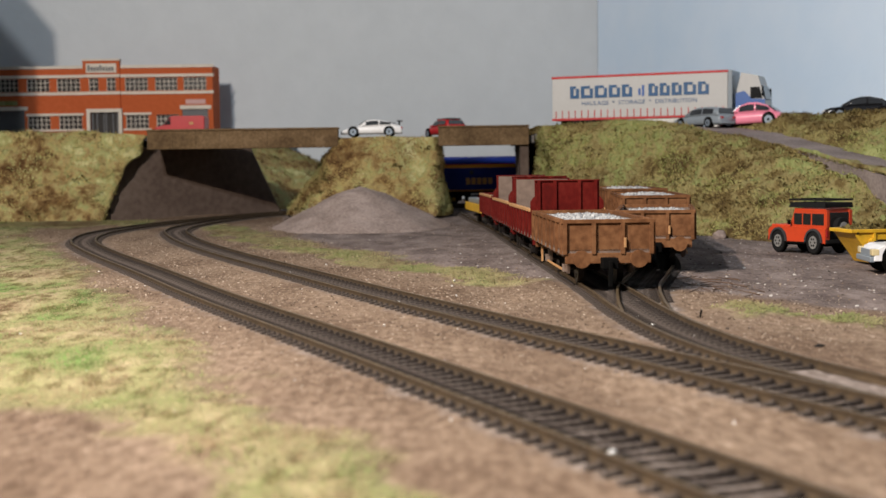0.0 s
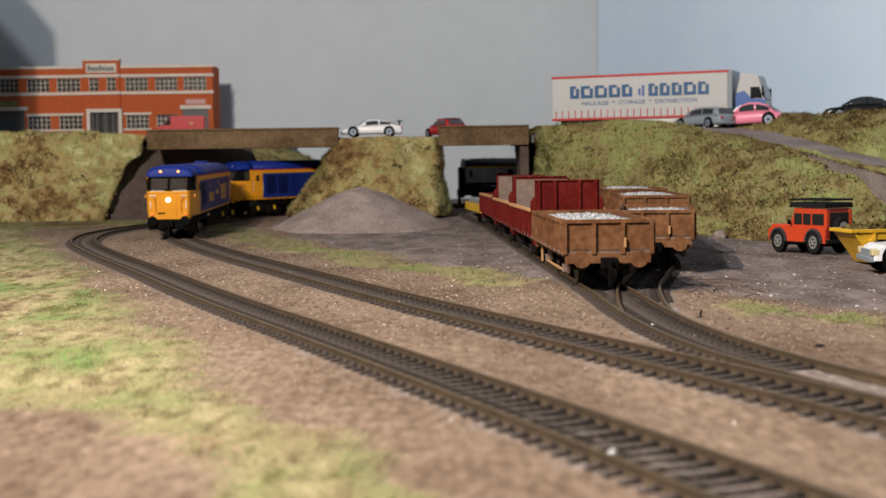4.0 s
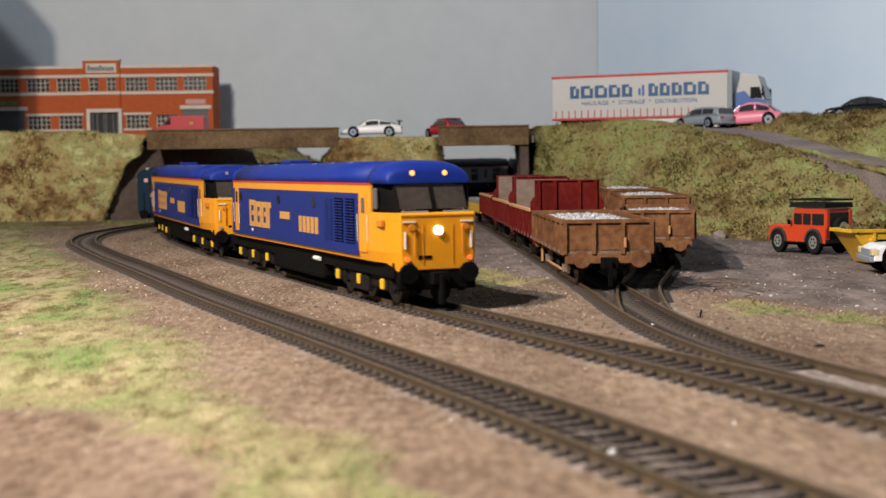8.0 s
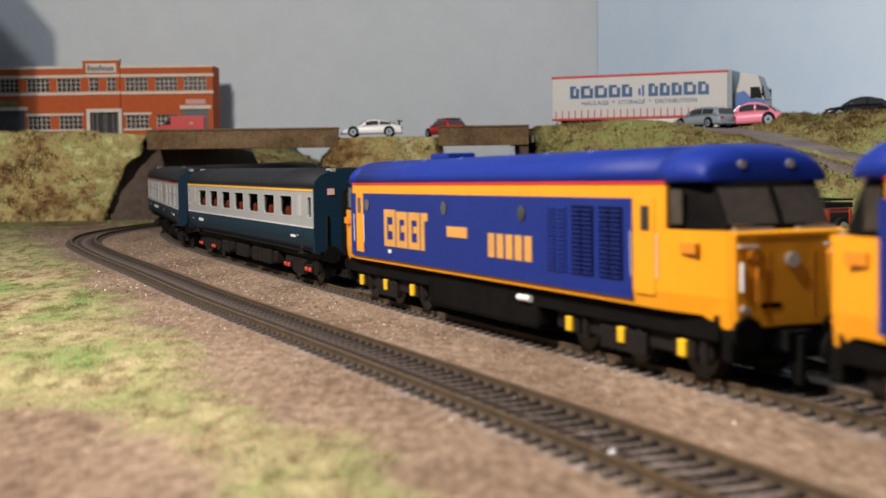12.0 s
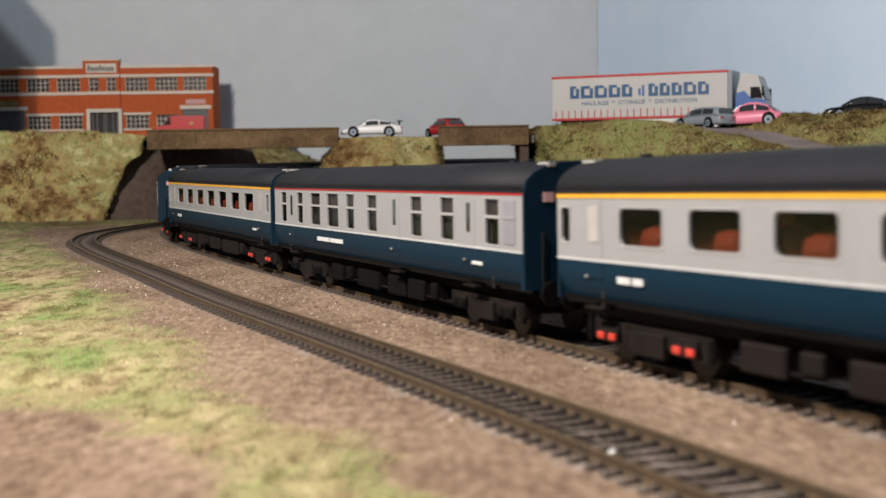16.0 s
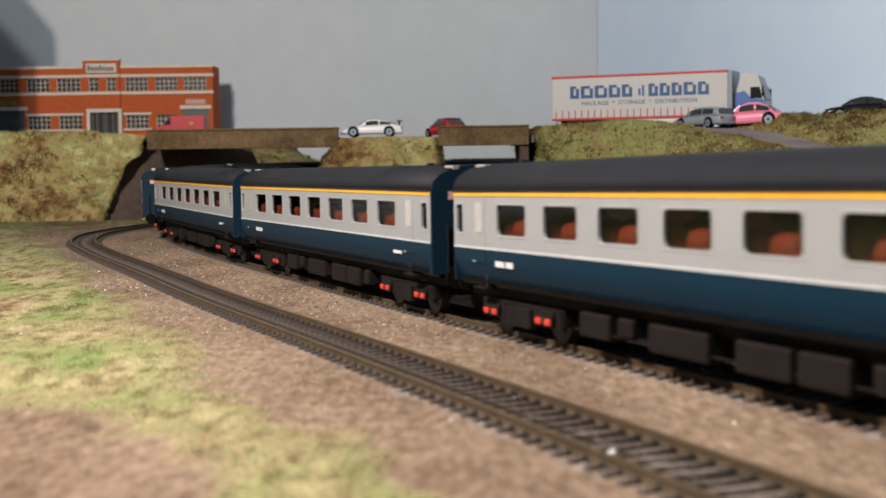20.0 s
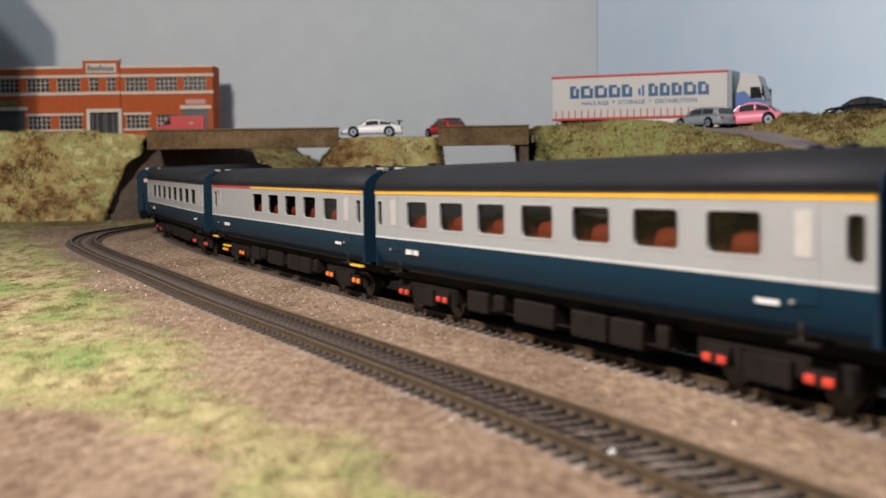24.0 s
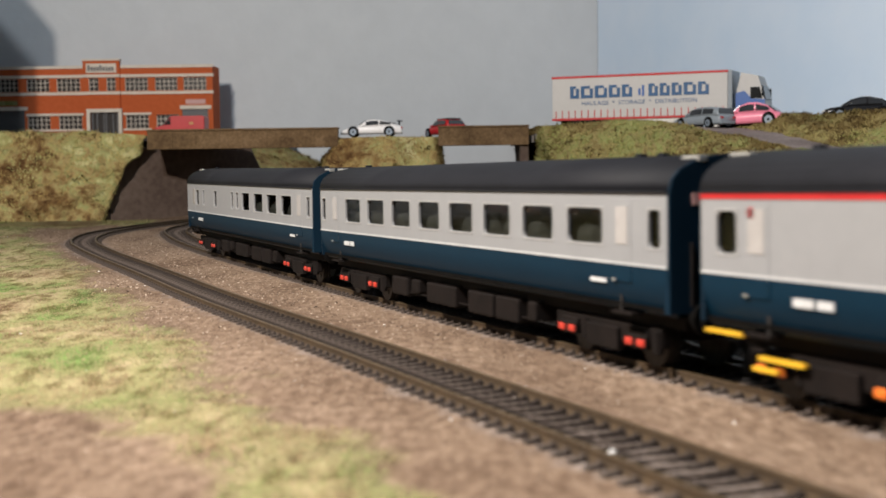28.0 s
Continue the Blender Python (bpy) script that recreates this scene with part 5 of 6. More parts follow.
def buffers(parent, x, mat, z=0.0135):
    for e in (-1, 1):
        for s in (-1, 1):
            b = part("buffer", cyl(cyl(bmesh.new(), (e * x, s * 0.0114, z), (e * (x + 0.004), s * 0.0114, z), 0.0017, 12), (e * (x + 0.004), s * 0.0114, z), (e * (x + 0.0054), s * 0.0114, z), 0.0035, 18), mat, parent)


def coupling(parent, x, mat="black"):
    for e in (-1, 1):
        part("coupling", boxes((min(e * x, e * (x + 0.006)), max(e * x, e * (x + 0.006)), -0.0032, 0.0032, 0.0078, 0.0122), (min(e * (x + 0.004), e * (x + 0.0075)), max(e * (x + 0.004), e * (x + 0.0075)), -0.0008, 0.0008, 0.0008, 0.0112), bev=0.0003), mat, parent)


def open_wagon(m, body_mat, half, z0, z1, label, load=None, high_end=0.0):
    """Four-wheeled open wagon: floor, ribbed sides and ends, under-frame, buffers, wheels."""
    w = empty("open_wagon", m, label, "wagon", "wagons in the sidings")
    W, t = 0.0182, 0.0009
    inside = "wagon_inside"
    part("floor", boxes((-half, half, -W, W, z0 - 0.0014, z0 + 0.0008)), inside, w)
    for s in (-1, 1):
        y0, y1 = sorted((s * W, s * (W - t)))
        side = part("side", boxes((-half, half, y0, y1, z0, z1), bev=0.0002), body_mat, w)
        yc0, yc1 = sorted((s * (W - t - 0.0004), s * (W + 0.0008)))
        part("top_rail", boxes((-half, half, yc0, yc1, z1 - 0.0004, z1 + 0.0012), bev=0.0002), "wagon_tan" if body_mat == "wagon_maroon" else body_mat, side)
        n = 8
        for i in range(n):
            x = -half + 0.0015 + (2 * half - 0.003) * i / (n - 1)
            a, b = sorted((s * W, s * (W + 0.0010)))
            part("rib", boxes((x - 0.0007, x + 0.0007, a, b, z0 - 0.001, z1)), body_mat, side)
        part("liner", boxes((-half + t, half - t, *sorted((s * (W - t - 0.0002), s * (W - t))), z0 + 0.0008, z1 - 0.0004)), inside, side)
    for e in (-1, 1):
        zt, EW = z1 + high_end, W - (0.0026 if high_end else 0.0)
        x0, x1 = sorted((e * half, e * (half - t)))
        end_bm = boxes((x0, x1, -W, W, z0, z1 + 0.3 * high_end), bev=0.0002)
        if high_end:
            # stepped shoulders below a narrower raised panel
            K = W - 0.0022
            end_bm.free()
            poly = [(-W, z0), (W, z0), (W, z1 + 0.30 * high_end), (K + 0.0006, z1 + 0.46 * high_end), (K, z1 + 0.46 * high_end), (K, zt), (-K, zt), (-K, z1 + 0.46 * high_end), (-K - 0.0006, z1 + 0.46 * high_end), (-W, z1 + 0.30 * high_end)]
            end_bm = loft([[(x, y, z) for y, z in poly] for x in (x0, x1)])
        end = part("end", end_bm, body_mat, w)
        part("end_rail", boxes((min(e * (half + 0.0008), e * (half - t - 0.0004)), max(e * (half + 0.0008), e * (half - t - 0.0004)), -EW - 0.0006, EW + 0.0006, zt - 0.0004, zt + (0.0003 if high_end else 0.0012)), bev=0.0002), body_mat, end)
        for y in ((-0.0141, -0.0060, 0.0060, 0.0141) if high_end else (-0.0174, -0.0058, 0.0058, 0.0174)):
            a, b = sorted((e * half, e * (half + 0.0011)))
            part("rib", boxes((a, b, y - 0.0008, y + 0.0008, z0 - 0.001, zt)), body_mat, end)
        part("liner", boxes((*sorted((e * (half - t), e * (half - t - 0.0002))), -EW + t, EW - t, z0 + 0.0008, zt - 0.0004)), inside, end)
        part("headstock", boxes((*sorted((e * (half - 0.001), e * (half + 0.0006))), -W + 0.001, W - 0.001, z0 - 0.0048, z0 - 0.0006), bev=0.0002), body_mat, w)
        part("end_handle", boxes((*sorted((e * (half + 0.0004), e * (half + 0.0016))), -0.0072, -0.0062, z0 + 0.0015, z0 + 0.0055), bev=0.0002), "wagon_tan", end)
    for s in (-1, 1):
        part("solebar", boxes((-half + 0.001, half - 0.001, s * 0.0128 - 0.0008, s * 0.0128 + 0.0008, z0 - 0.0046, z0 - 0.0012)), "chassis" if body_mat == "wagon_maroon" else body_mat, w)
        for x in (-half * 0.55, half * 0.55):
            part("axle_guard", prism([(x - 0.0055, z0 - 0.004), (x - 0.0026, 0.0040), (x + 0.0026, 0.0040), (x + 0.0055, z0 - 0.004)], s * 0.0130 - 0.0006, s * 0.0130 + 0.0006), "chassis" if body_mat == "wagon_maroon" else "wagon_inside", w)
            part("axle_box", boxes((x - 0.0018, x + 0.0018, s * 0.0136 - 0.001, s * 0.0136 + 0.0016, 0.0045, 0.0078), bev=0.0003), "chassis" if body_mat == "wagon_maroon" else "wagon_inside", w)
        part("brake_lever", boxes((-half * 0.5, half * 0.4, s * 0.0152 - 0.0003, s * 0.0152 + 0.0003, 0.0052, 0.0060), (half * 0.82, half * 0.86, s * 0.0150 - 0.0004, s * 0.0150 + 0.0004, 0.0035, z0)), "wagon_tan" if body_mat == "wagon_rust" else "wheel", w)
    for x in (-half * 0.55, half * 0.55):
        wheelset(w, x)
    buffers(w, half + 0.0006, body_mat, z0 - 0.0027)
    coupling(w, half)
    if load:
        rnd = np.random.RandomState(int(half * 1e5) + int(z1 * 1e5))
        k = 900
        P = np.c_[rnd.uniform(-1, 1, k) * (half - 0.012), rnd.uniform(-1, 1, k) * (W - 0.0045), np.zeros(k)]
        P[:, 2] = z1 + load * 0.0026 - 0.0022 + 0.0036 * load * (1 - (P[:, 0] / half) ** 2 * 0.7 - (P[:, 1] / W) ** 2 * 0.9) * rnd.uniform(0.7, 1, k)
        rings = []
        for u in np.linspace(-1, 1, 15):
            rings.append([(u * (half - t - 0.0003), v * (W - t - 0.0003), z1 - 0.0026 + 0.0035 * load * max(0, 1 - u * u * 0.7 - v * v * 0.9)) for v in np.linspace(-1, 1, 9)])
        bed = part("stone_bed", loft(rings, closed=False, caps=False), "stone", w)
        bed.modifiers.new("thick", "SOLIDIFY").thickness = 0.002
        pebbles("stone_load", P, rnd.uniform(0.0006, 0.0014, k), "stones", "pale grey crushed stone", 15, w)
    return w


def on_track(path, s, flip=0):
    p, q = along(path, s - 0.02), along(path, s + 0.02)
    c = (p + q) / 2
    return pose(c.x, c.y, c.z, 0, 0, math.degrees(math.atan2(q.y - p.y, q.x - p.x)) + flip)


def s_at_y(path, y):
    i = int(np.argmin(np.abs(path[:, 1] - y)))
    return i * STEP


def wagons():
    y0 = 0.508
    s0 = s_at_y(SIDING, y0)
    open_wagon(on_track(SIDING, s0 + 0.055), "wagon_rust", 0.055, 0.0145, 0.0262, "rust-brown low open wagon filled with pale crushed stone", load=0.35)
    s = s0 + 0.110 + 0.012
    for i in range(3):
        half = 0.052
        open_wagon(on_track(SIDING, s + half), "wagon_maroon", half, 0.0145, 0.0265, "maroon open wagon with tall ends and tan-edged sides, empty", high_end=(0.0150, 0.0155, 0.0)[i])
        s += 2 * half + 0.010
    f = empty("flat_wagon", on_track(SIDING, s + 0.055), "yellow flat wagon at the end of the siding row", "wagon", "wagons in the sidings")
    part("deck", boxes((-0.055, 0.055, -0.017, 0.017, 0.0150, 0.0165), bev=0.0003), "wagon_inside", f)
    for sd in (-1, 1):
        part("side_beam", boxes((-0.055, 0.055, sd * 0.0168 - 0.0008, sd * 0.0168 + 0.0008, 0.0105, 0.0170), bev=0.0003), "skip_yellow", f)
    part("cover", boxes((-0.05, 0.05, -0.0155, 0.0155, 0.0165, 0.0205), bev=0.0008), "car_grey", f)
    for x in (-0.035, 0.035):
        wheelset(f, x)
    s1 = s_at_y(SPUR, 0.60)
    open_wagon(on_track(SPUR, s1 + 0.043), "wagon_rust", 0.043, 0.0145, 0.0262, "rust-brown open wagon with pale crushed stone", load=0.25)
    open_wagon(on_track(SPUR, s1 + 0.086 + 0.012 + 0.05), "wagon_rust", 0.050, 0.0145, 0.0305, "taller rust-brown open wagon heaped with pale stone", load=0.5)
    open_wagon(on_track(SPUR, s1 + 0.086 + 0.024 + 0.15), "wagon_rust", 0.050, 0.0145, 0.0315, "taller rust-brown open wagon heaped with pale stone", load=0.5)


wagons()


# ---- loose bits on the ground ----
def lumps():
    for x, y, r, mat in ((0.0590, 0.2720, 0.0014, "black"), (0.0815, 0.2460, 0.0013, "black"), (0.1030, 0.3480, 0.0012, "rubber"), (0.0870, 0.3900, 0.0008, "rubber"), (0.028, 0.212, 0.0011, "stone"), (-0.0435, 0.5450, 0.0010, "white"), (-0.118, 0.600, 0.0008, "white"), (0.198, 0.490, 0.0012, "white")):
        rings = []
        for k in range(6):
            v = k / 5
            q = math.sqrt(max(0.02, 1 - (2 * v - 1) ** 2))
            rings.append([(r * 1.5 * q * math.cos(a) * (1 + 0.25 * noise.noise(Vector((a, v * 3, x * 50)))), r * 0.8 * q * math.sin(a) * (1 + 0.25 * noise.noise(Vector((a, v * 3, y * 50)))), r * 0.9 * v) for a in [i * math.pi / 5 for i in range(10)]])
        d = float(track_distance(np.array([x]), np.array([y]))[0])
        dark = mat in ("black", "rubber")
        ob = part("debris", loft(rings), mat, m=pose(x, y, ground_height(x, y, d) - 0.0003, 0, 0, x * 9000 % 180))
        tagged(ob, "small dark crumb of dirt lying on the ground" if dark else "small pale stone chip lying on the ground", "debris", "loose crumbs on the ground")
    w = part("point_lever", boxes((-0.0008, 0.0008, -0.0014, 0.0014, 0.0, 0.0010), (-0.0003, 0.0003, -0.0003, 0.0003, 0.0008, 0.0036), bev=0.0002), "black", m=pose(0.0850, 0.422, rise(0.422) - 0.0034, 0, 12, 20))
    tagged(w, "small black point lever beside the turnout", "point lever")


lumps()


def yard_litter():
    """Chips, twigs and crumbs trodden into the yard, thicker round the siding ends."""
    rnd = np.random.RandomState(41)
    n = 2600
    X, Y = rnd.uniform(0.0, 0.30, n), 0.44 + 0.62 * rnd.rand(n) ** 1.3
    m = 700
    X, Y = np.r_[X, 0.105 + 0.022 * rnd.randn(m)], np.r_[Y, 0.545 + 0.05 * rnd.randn(m)]
    td = track_distance(X, Y)
    _, yard = zones(X, Y)
    ok = (yard > 0.4) & (td > 0.012)
    X, Y, td = X[ok], Y[ok], td[ok]
    P = np.array([(x, y, ground_height(x, y, d) + 0.0001) for x, y, d in zip(X, Y, td)])
    pebbles("yard_litter", P, 0.0002 + 0.0008 * rnd.rand(len(X)) ** 3, "litter", "dark crumbs and pale chips strewn over the yard", 42, squash=0.5)
    for k in range(26):
        x, y = 0.112 + 0.012 * rnd.randn(), 0.535 + 0.022 * rnd.randn()
        a, l = rnd.rand() * 3.14, 0.003 + 0.005 * rnd.rand()
        z = rise(y) - 0.0024
        twig = cyl(bmesh.new(), (x - math.cos(a) * l, y - math.sin(a) * l, z), (x + math.cos(a) * l, y + math.sin(a) * l, z + 0.0012 * rnd.rand()), 0.00028, 6, 0.00015)
        tagged(part("twig", twig, "twig_brown"), "thin brown twig lying beside the siding", "twig", "twigs beside the siding")


def pale_chips():
    """Pale chips on the verge and between the tracks, painted white for glints."""
    rnd = np.random.RandomState(51)
    n = 110
    Y = 0.18 + 0.85 * rnd.rand(n) ** 1.2
    X = (rnd.rand(n) * 0.62 - 0.36) * Y
    td = track_distance(X, Y)
    P = np.array([(x, y, ground_height(x, y, d) + (0.0010 if d > 0.02 else 0.0006)) for x, y, d in zip(X, Y, td)])
    pebbles("pale_chips", P, (0.00016 + 0.0005 * rnd.rand(n) ** 3) * np.clip(Y / 0.5, 0.4, 1.0), "chip_white", "tiny chips painted white for the glints on turf and soil", 52)


M["chip_white"] = paint("chip_white", (0.78, 0.76, 0.72), 0.3)
pale_chips()

M["litter"] = island_mix("litter", [(0.03, 0.022, 0.018), (0.10, 0.075, 0.062), (0.15, 0.115, 0.10), (0.20, 0.16, 0.14), (0.26, 0.21, 0.19), (0.60, 0.56, 0.52)])
M["twig_brown"] = paint("twig_brown", (0.09, 0.05, 0.03), 0.85, 0.2)
yard_litter()


# ---- the train: local x forward, z from the rail head ----
def section(x, w, z0, zc, zt, n=9, tuck=0.0008):
    """Ring of a body section: flat sides with a tucked bottom."""
    return [(x, -w + tuck, z0), (x, -w, z0 + 0.004), (x, -w, zc), (x, w, zc), (x, w, z0 + 0.004), (x, w - tuck, z0)]


def roof_ring(x, w, zc, zt, n=12, flat=0.75):
    out = []
    for i in range(n + 1):
        a = math.pi * i / n
        c, s = math.cos(a), math.sin(a)
        out.append((x, -w * math.copysign(abs(c) ** flat, c), zc + (zt - zc) * abs(s) ** flat))
    return out


def bogie(parent, x, axles, r, mat, axle_mat, half_len, yellow=False):
    b = part("bogie", bmesh.new(), "chassis", parent)
    b.location.x = x
    bm = bmesh.new()
    for s in (-1, 1):
        box(bm, -half_len, half_len, s * 0.0120 - 0.0012, s * 0.0120 + 0.0012, 0.0052, 0.0098, bev=0.0004)
        box(bm, -half_len * 0.3, half_len * 0.3, s * 0.0134 - 0.001, s * 0.0134 + 0.001, 0.0030, 0.0085, bev=0.0003)
        for a in axles:
            box(bm, a - 0.0042, a + 0.0042, s * 0.0133 - 0.0008, s * 0.0133 + 0.0008, 0.0048, 0.0088, bev=0.0003)
            cyl(bm, (a + 0.0075, s * 0.0132, 0.0042), (a + 0.0075, s * 0.0132, 0.0092), 0.0014, 8)
    box(bm, -half_len * 0.8, half_len * 0.8, -0.011, 0.011, 0.0065, 0.0105)
    bm.to_mesh(b.data)
    bm.free()
    b.data.materials.append(M[mat])
    wide, tall = (0.0015, 0.0019) if len(axles) == 3 else (0.0026, 0.0010)
    for a in axles:
        wheelset(b, a, r)
        for s in (-1, 1):
            if len(axles) == 3:
                part("axle_box", boxes((a - wide, a + wide, *sorted((s * 0.0138, s * 0.0150)), r - tall, r + tall), bev=0.0003), axle_mat, b)
            else:
                part("axle_box", boxes((a - 0.0046, a + 0.0046, *sorted((s * 0.0138, s * 0.0147)), r - 0.0016, r + 0.0016), bev=0.0004), mat, b)
                for k in (-0.0027, 0.0027):
                    part("spring_cap", boxes((a + k - 0.0016, a + k + 0.0016, *sorted((s * 0.0145, s * 0.0153)), r - 0.0010, r + 0.0008), bev=0.0004), axle_mat, b)
    return b


def make_loco(label):
    o = empty("diesel_locomotive", pose(0, 0, 0), label, "locomotive", "locomotives")
    H, W, Z0, ZC, ZT = 0.1278, 0.0180, 0.0152, 0.0430, 0.0514
    NB = 0.0330
    # yellow shell: full nose below the windscreen, cab set back above it
    rings = []
    for x, w, dz in ((-H, 0.0136, 0.001), (-H + 0.0016, 0.0148, 0), (-H + 0.009, 0.0166, 0), (-H + 0.020, W, 0), (H - 0.020, W, 0), (H - 0.009, 0.0166, 0), (H - 0.0016, 0.0148, 0), (H, 0.0136, 0.001)):
        zz = Z0 - (0.0030 if abs(x) > H - 0.009 else 0)
        rings.append([(x, -w + 0.0007, zz + dz), (x, -w, Z0 + 0.004), (x, -w, NB - dz), (x, w, NB - dz), (x, w, Z0 + 0.004), (x, w - 0.0007, zz + dz)])
    body = part("body", loft(rings), "loco_yellow", o, "orange-yellow body shell and nose")
    XU = H - 0.0195
    bm = boxes((-XU, XU, -W, W, NB - 0.0002, ZC))
    part("upper_body", bm, "loco_yellow", o)
    for e in (-1, 1):
        # dark glazed cab band sloping back, with window panes and pillars
        a, b = XU, H - 0.0035
        cabring = []
        for z, xf, w in ((NB - 0.0003, b, W - 0.0006), (0.0375, b - 0.0020, W - 0.0007), (ZC + 0.0002, b - 0.0052, W - 0.0008)):
            cabring.append([(e * a, -w, z), (e * (xf - 0.007), -w + 0.0010, z), (e * xf, -w + 0.0042, z), (e * (xf + 0.001), 0, z), (e * xf, w - 0.0042, z), (e * (xf - 0.007), w - 0.0010, z), (e * a, w, z)])
        cabp = part("cab_surround", loft(cabring), "black", o, "black cab window surround")
        for s in (-1, 1):
            pts = []
            for z, xf in ((NB + 0.0012, b - 0.0004), (ZC - 0.0012, b - 0.0044)):
                pts.append([(e * (xf + 0.0013), s * 0.0010, z), (e * (xf + 0.0006), s * (W - 0.0054), z)])
            q = [pts[0][0], pts[0][1], pts[1][1], pts[1][0]]
            part("windscreen", loft([q, [(x - e * 0.0006, y, z) for x, y, z in q]]), "cab_glass", cabp)
            part("side_window", boxes((*sorted((e * (a + 0.0012), e * (a + 0.0058))), *sorted((s * (W - 0.0008), s * (W - 0.0003))), NB + 0.0012, ZC - 0.0014)), "cab_glass", cabp)
            part("cab_door", boxes((*sorted((e * (a - 0.0125), e * (a - 0.0045))), *sorted((s * W, s * (W + 0.00025))), Z0 + 0.003, ZC - 0.0030), bev=0.0001), "loco_yellow", o)
            part("door_window", boxes((*sorted((e * (a - 0.0100), e * (a - 0.0065))), *sorted((s * (W + 0.0001), s * (W + 0.0004))), NB - 0.0005, ZC - 0.0050)), "glass", o)
            for dx in (-0.0140, -0.0030):
                part("handrail", cyl(bmesh.new(), (e * (a + dx), s * (W + 0.0006), 0.022), (e * (a + dx), s * (W + 0.0005), 0.032), 0.00014, 6), "white", o)
            part("wiper", boxes((*sorted((e * (b + 0.0012), e * (b + 0.0020))), *sorted((s * 0.003, s * 0.0128)), NB - 0.0002, NB + 0.0006)), "silver", o)
            part("marker_light", cyl(bmesh.new(), (e * (b - 0.0090), s * 0.0062, 0.0468), (e * (b - 0.0046), s * 0.0062, 0.0468), 0.00095, 14), "lamp_dim" if e > 0 else "white", o)
            part("nose_handrail", boxes((*sorted((e * H, e * (H + 0.0008))), *sorted((s * 0.0122, s * 0.0126)), 0.0205, 0.0265)), "white", o)
            part("jumper_cable", cyl(cyl(bmesh.new(), (e * (H + 0.0008), s * 0.0090, 0.0280), (e * (H + 0.0008), s * 0.0090, 0.0185), 0.0003, 8), (e * H, s * 0.0100, 0.0280), (e * (H + 0.0012), s * 0.0100, 0.0280), 0.0012, 12), "lamp_cowl", o)
            part("nose_step", boxes((*sorted((e * (H - 0.0042), e * (H - 0.0036))), *sorted((s * 0.0058, s * 0.0118)), NB + 0.0010, NB + 0.0015), (*sorted((e * (H - 0.0042), e * (H - 0.0036))), *sorted((s * 0.0058, s * 0.0063)), NB - 0.0006, NB + 0.0012), (*sorted((e * (H - 0.0042), e * (H - 0.0036))), *sorted((s * 0.0113, s * 0.0118)), NB - 0.0006, NB + 0.0012)), "white", o)
            part("nose_grip", boxes((*sorted((e * H, e * (H + 0.0007))), *sorted((s * 0.0085, s * 0.0132)), NB - 0.0034, NB - 0.0029)), "white", o)
            part("nose_seam", boxes((*sorted((e * (H - 0.0003), e * (H + 0.00025))), *sorted((s * 0.0055, s * 0.0057)), 0.0150, NB - 0.0040)), "lamp_cowl", o)
            part("cab_vent", boxes((*sorted((e * (a + 0.0050), e * (a + 0.0110))), *sorted((s * (W - 0.0012), s * (W - 0.0001))), NB - 0.0050, NB - 0.0026), bev=0.0001), "lamp_cowl", o)
            part("lamp_bracket", cyl(bmesh.new(), (e * H, s * 0.0118, 0.0168), (e * (H + 0.0010), s * 0.0118, 0.0168), 0.0009, 12), "lamp_tail", o)
        part("headlight", cyl(bmesh.new(), (e * H, 0.0, 0.0268), (e * (H + 0.0010), 0.0, 0.0268), 0.0016, 20), "lamp_on" if e > 0 else "silver", o, "bright round headlight" if e > 0 else "unlit headlight")
        part("nose_edge", boxes((*sorted((e * (H - 0.006), e * (H + 0.0003))), -0.0139, 0.0139, NB - 0.0014, NB - 0.0004), bev=0.0003), "loco_yellow", o)
        part("valance", boxes((*sorted((e * (H - 0.004), e * (H - 0.0004))), -0.0146, 0.0146, 0.0058, 0.0128), bev=0.0006), "black", o, "black buffer beam")
        part("nose_number", boxes((*sorted((e * H, e * (H + 0.0002))), -0.0075, -0.0025, 0.0168, 0.0180)), "black", o)
        dome = []
        for x, kz, kw in ((XU - 0.004, 1.0, 1.0), (XU + 0.003, 0.985, 0.995), (b - 0.0105, 0.95, 0.955), (b - 0.0075, 0.87, 0.925), (b - 0.0056, 0.72, 0.90), (b - 0.0049, 0.48, 0.885), (b - 0.0047, 0.03, 0.88)):
            dome.append(roof_ring(e * x, W * kw, ZC + 0.0001, ZC + 0.0001 + (ZT - ZC) * kz))
        part("cab_roof", loft(dome), "loco_roof", o, "blue domed cab roof", smooth=True)
    part("roof", loft([roof_ring(x, W, ZC, ZT) for x in np.linspace(-XU + 0.003, XU - 0.003, 5)]), "loco_roof", o, smooth=True)
    for s in (-1, 1):
        part("cantrail_line", boxes((-XU, XU, *sorted((s * (W - 0.0002), s * (W + 0.0003))), ZC - 0.0002, ZC + 0.0004)), "stripe_red", o, "thin red line under the roof")
        y0, y1 = sorted((s * W, s * (W + 0.0002)))
        panel = part("side_panel", boxes((-0.1100, 0.0942, y0, y1, Z0 + 0.0015, ZC - 0.0034)), "loco_blue", o, "dark blue side panel")
        yo, yi = s * (W + 0.0002), s * (W + 0.0005)
        for gx in (0.0572, 0.0708, 0.0846):
            gr = part("grille", boxes((gx - 0.0056, gx + 0.0056, *sorted((s * W, s * (W + 0.0003))), 0.0205, 0.0375)), "black" if gx > 0.06 else "loco_blue", o)
            bm = bmesh.new()
            for i in range(15):
                z = 0.0210 + i * 0.0011
                for k in (-0.0028, 0.0028):
                    box(bm, gx + k - 0.0023, gx + k + 0.0023, *sorted((s * (W + 0.0002), s * (W + 0.0007))), z, z + 0.00042)
            part("louvre", bm, "loco_blue", gr)
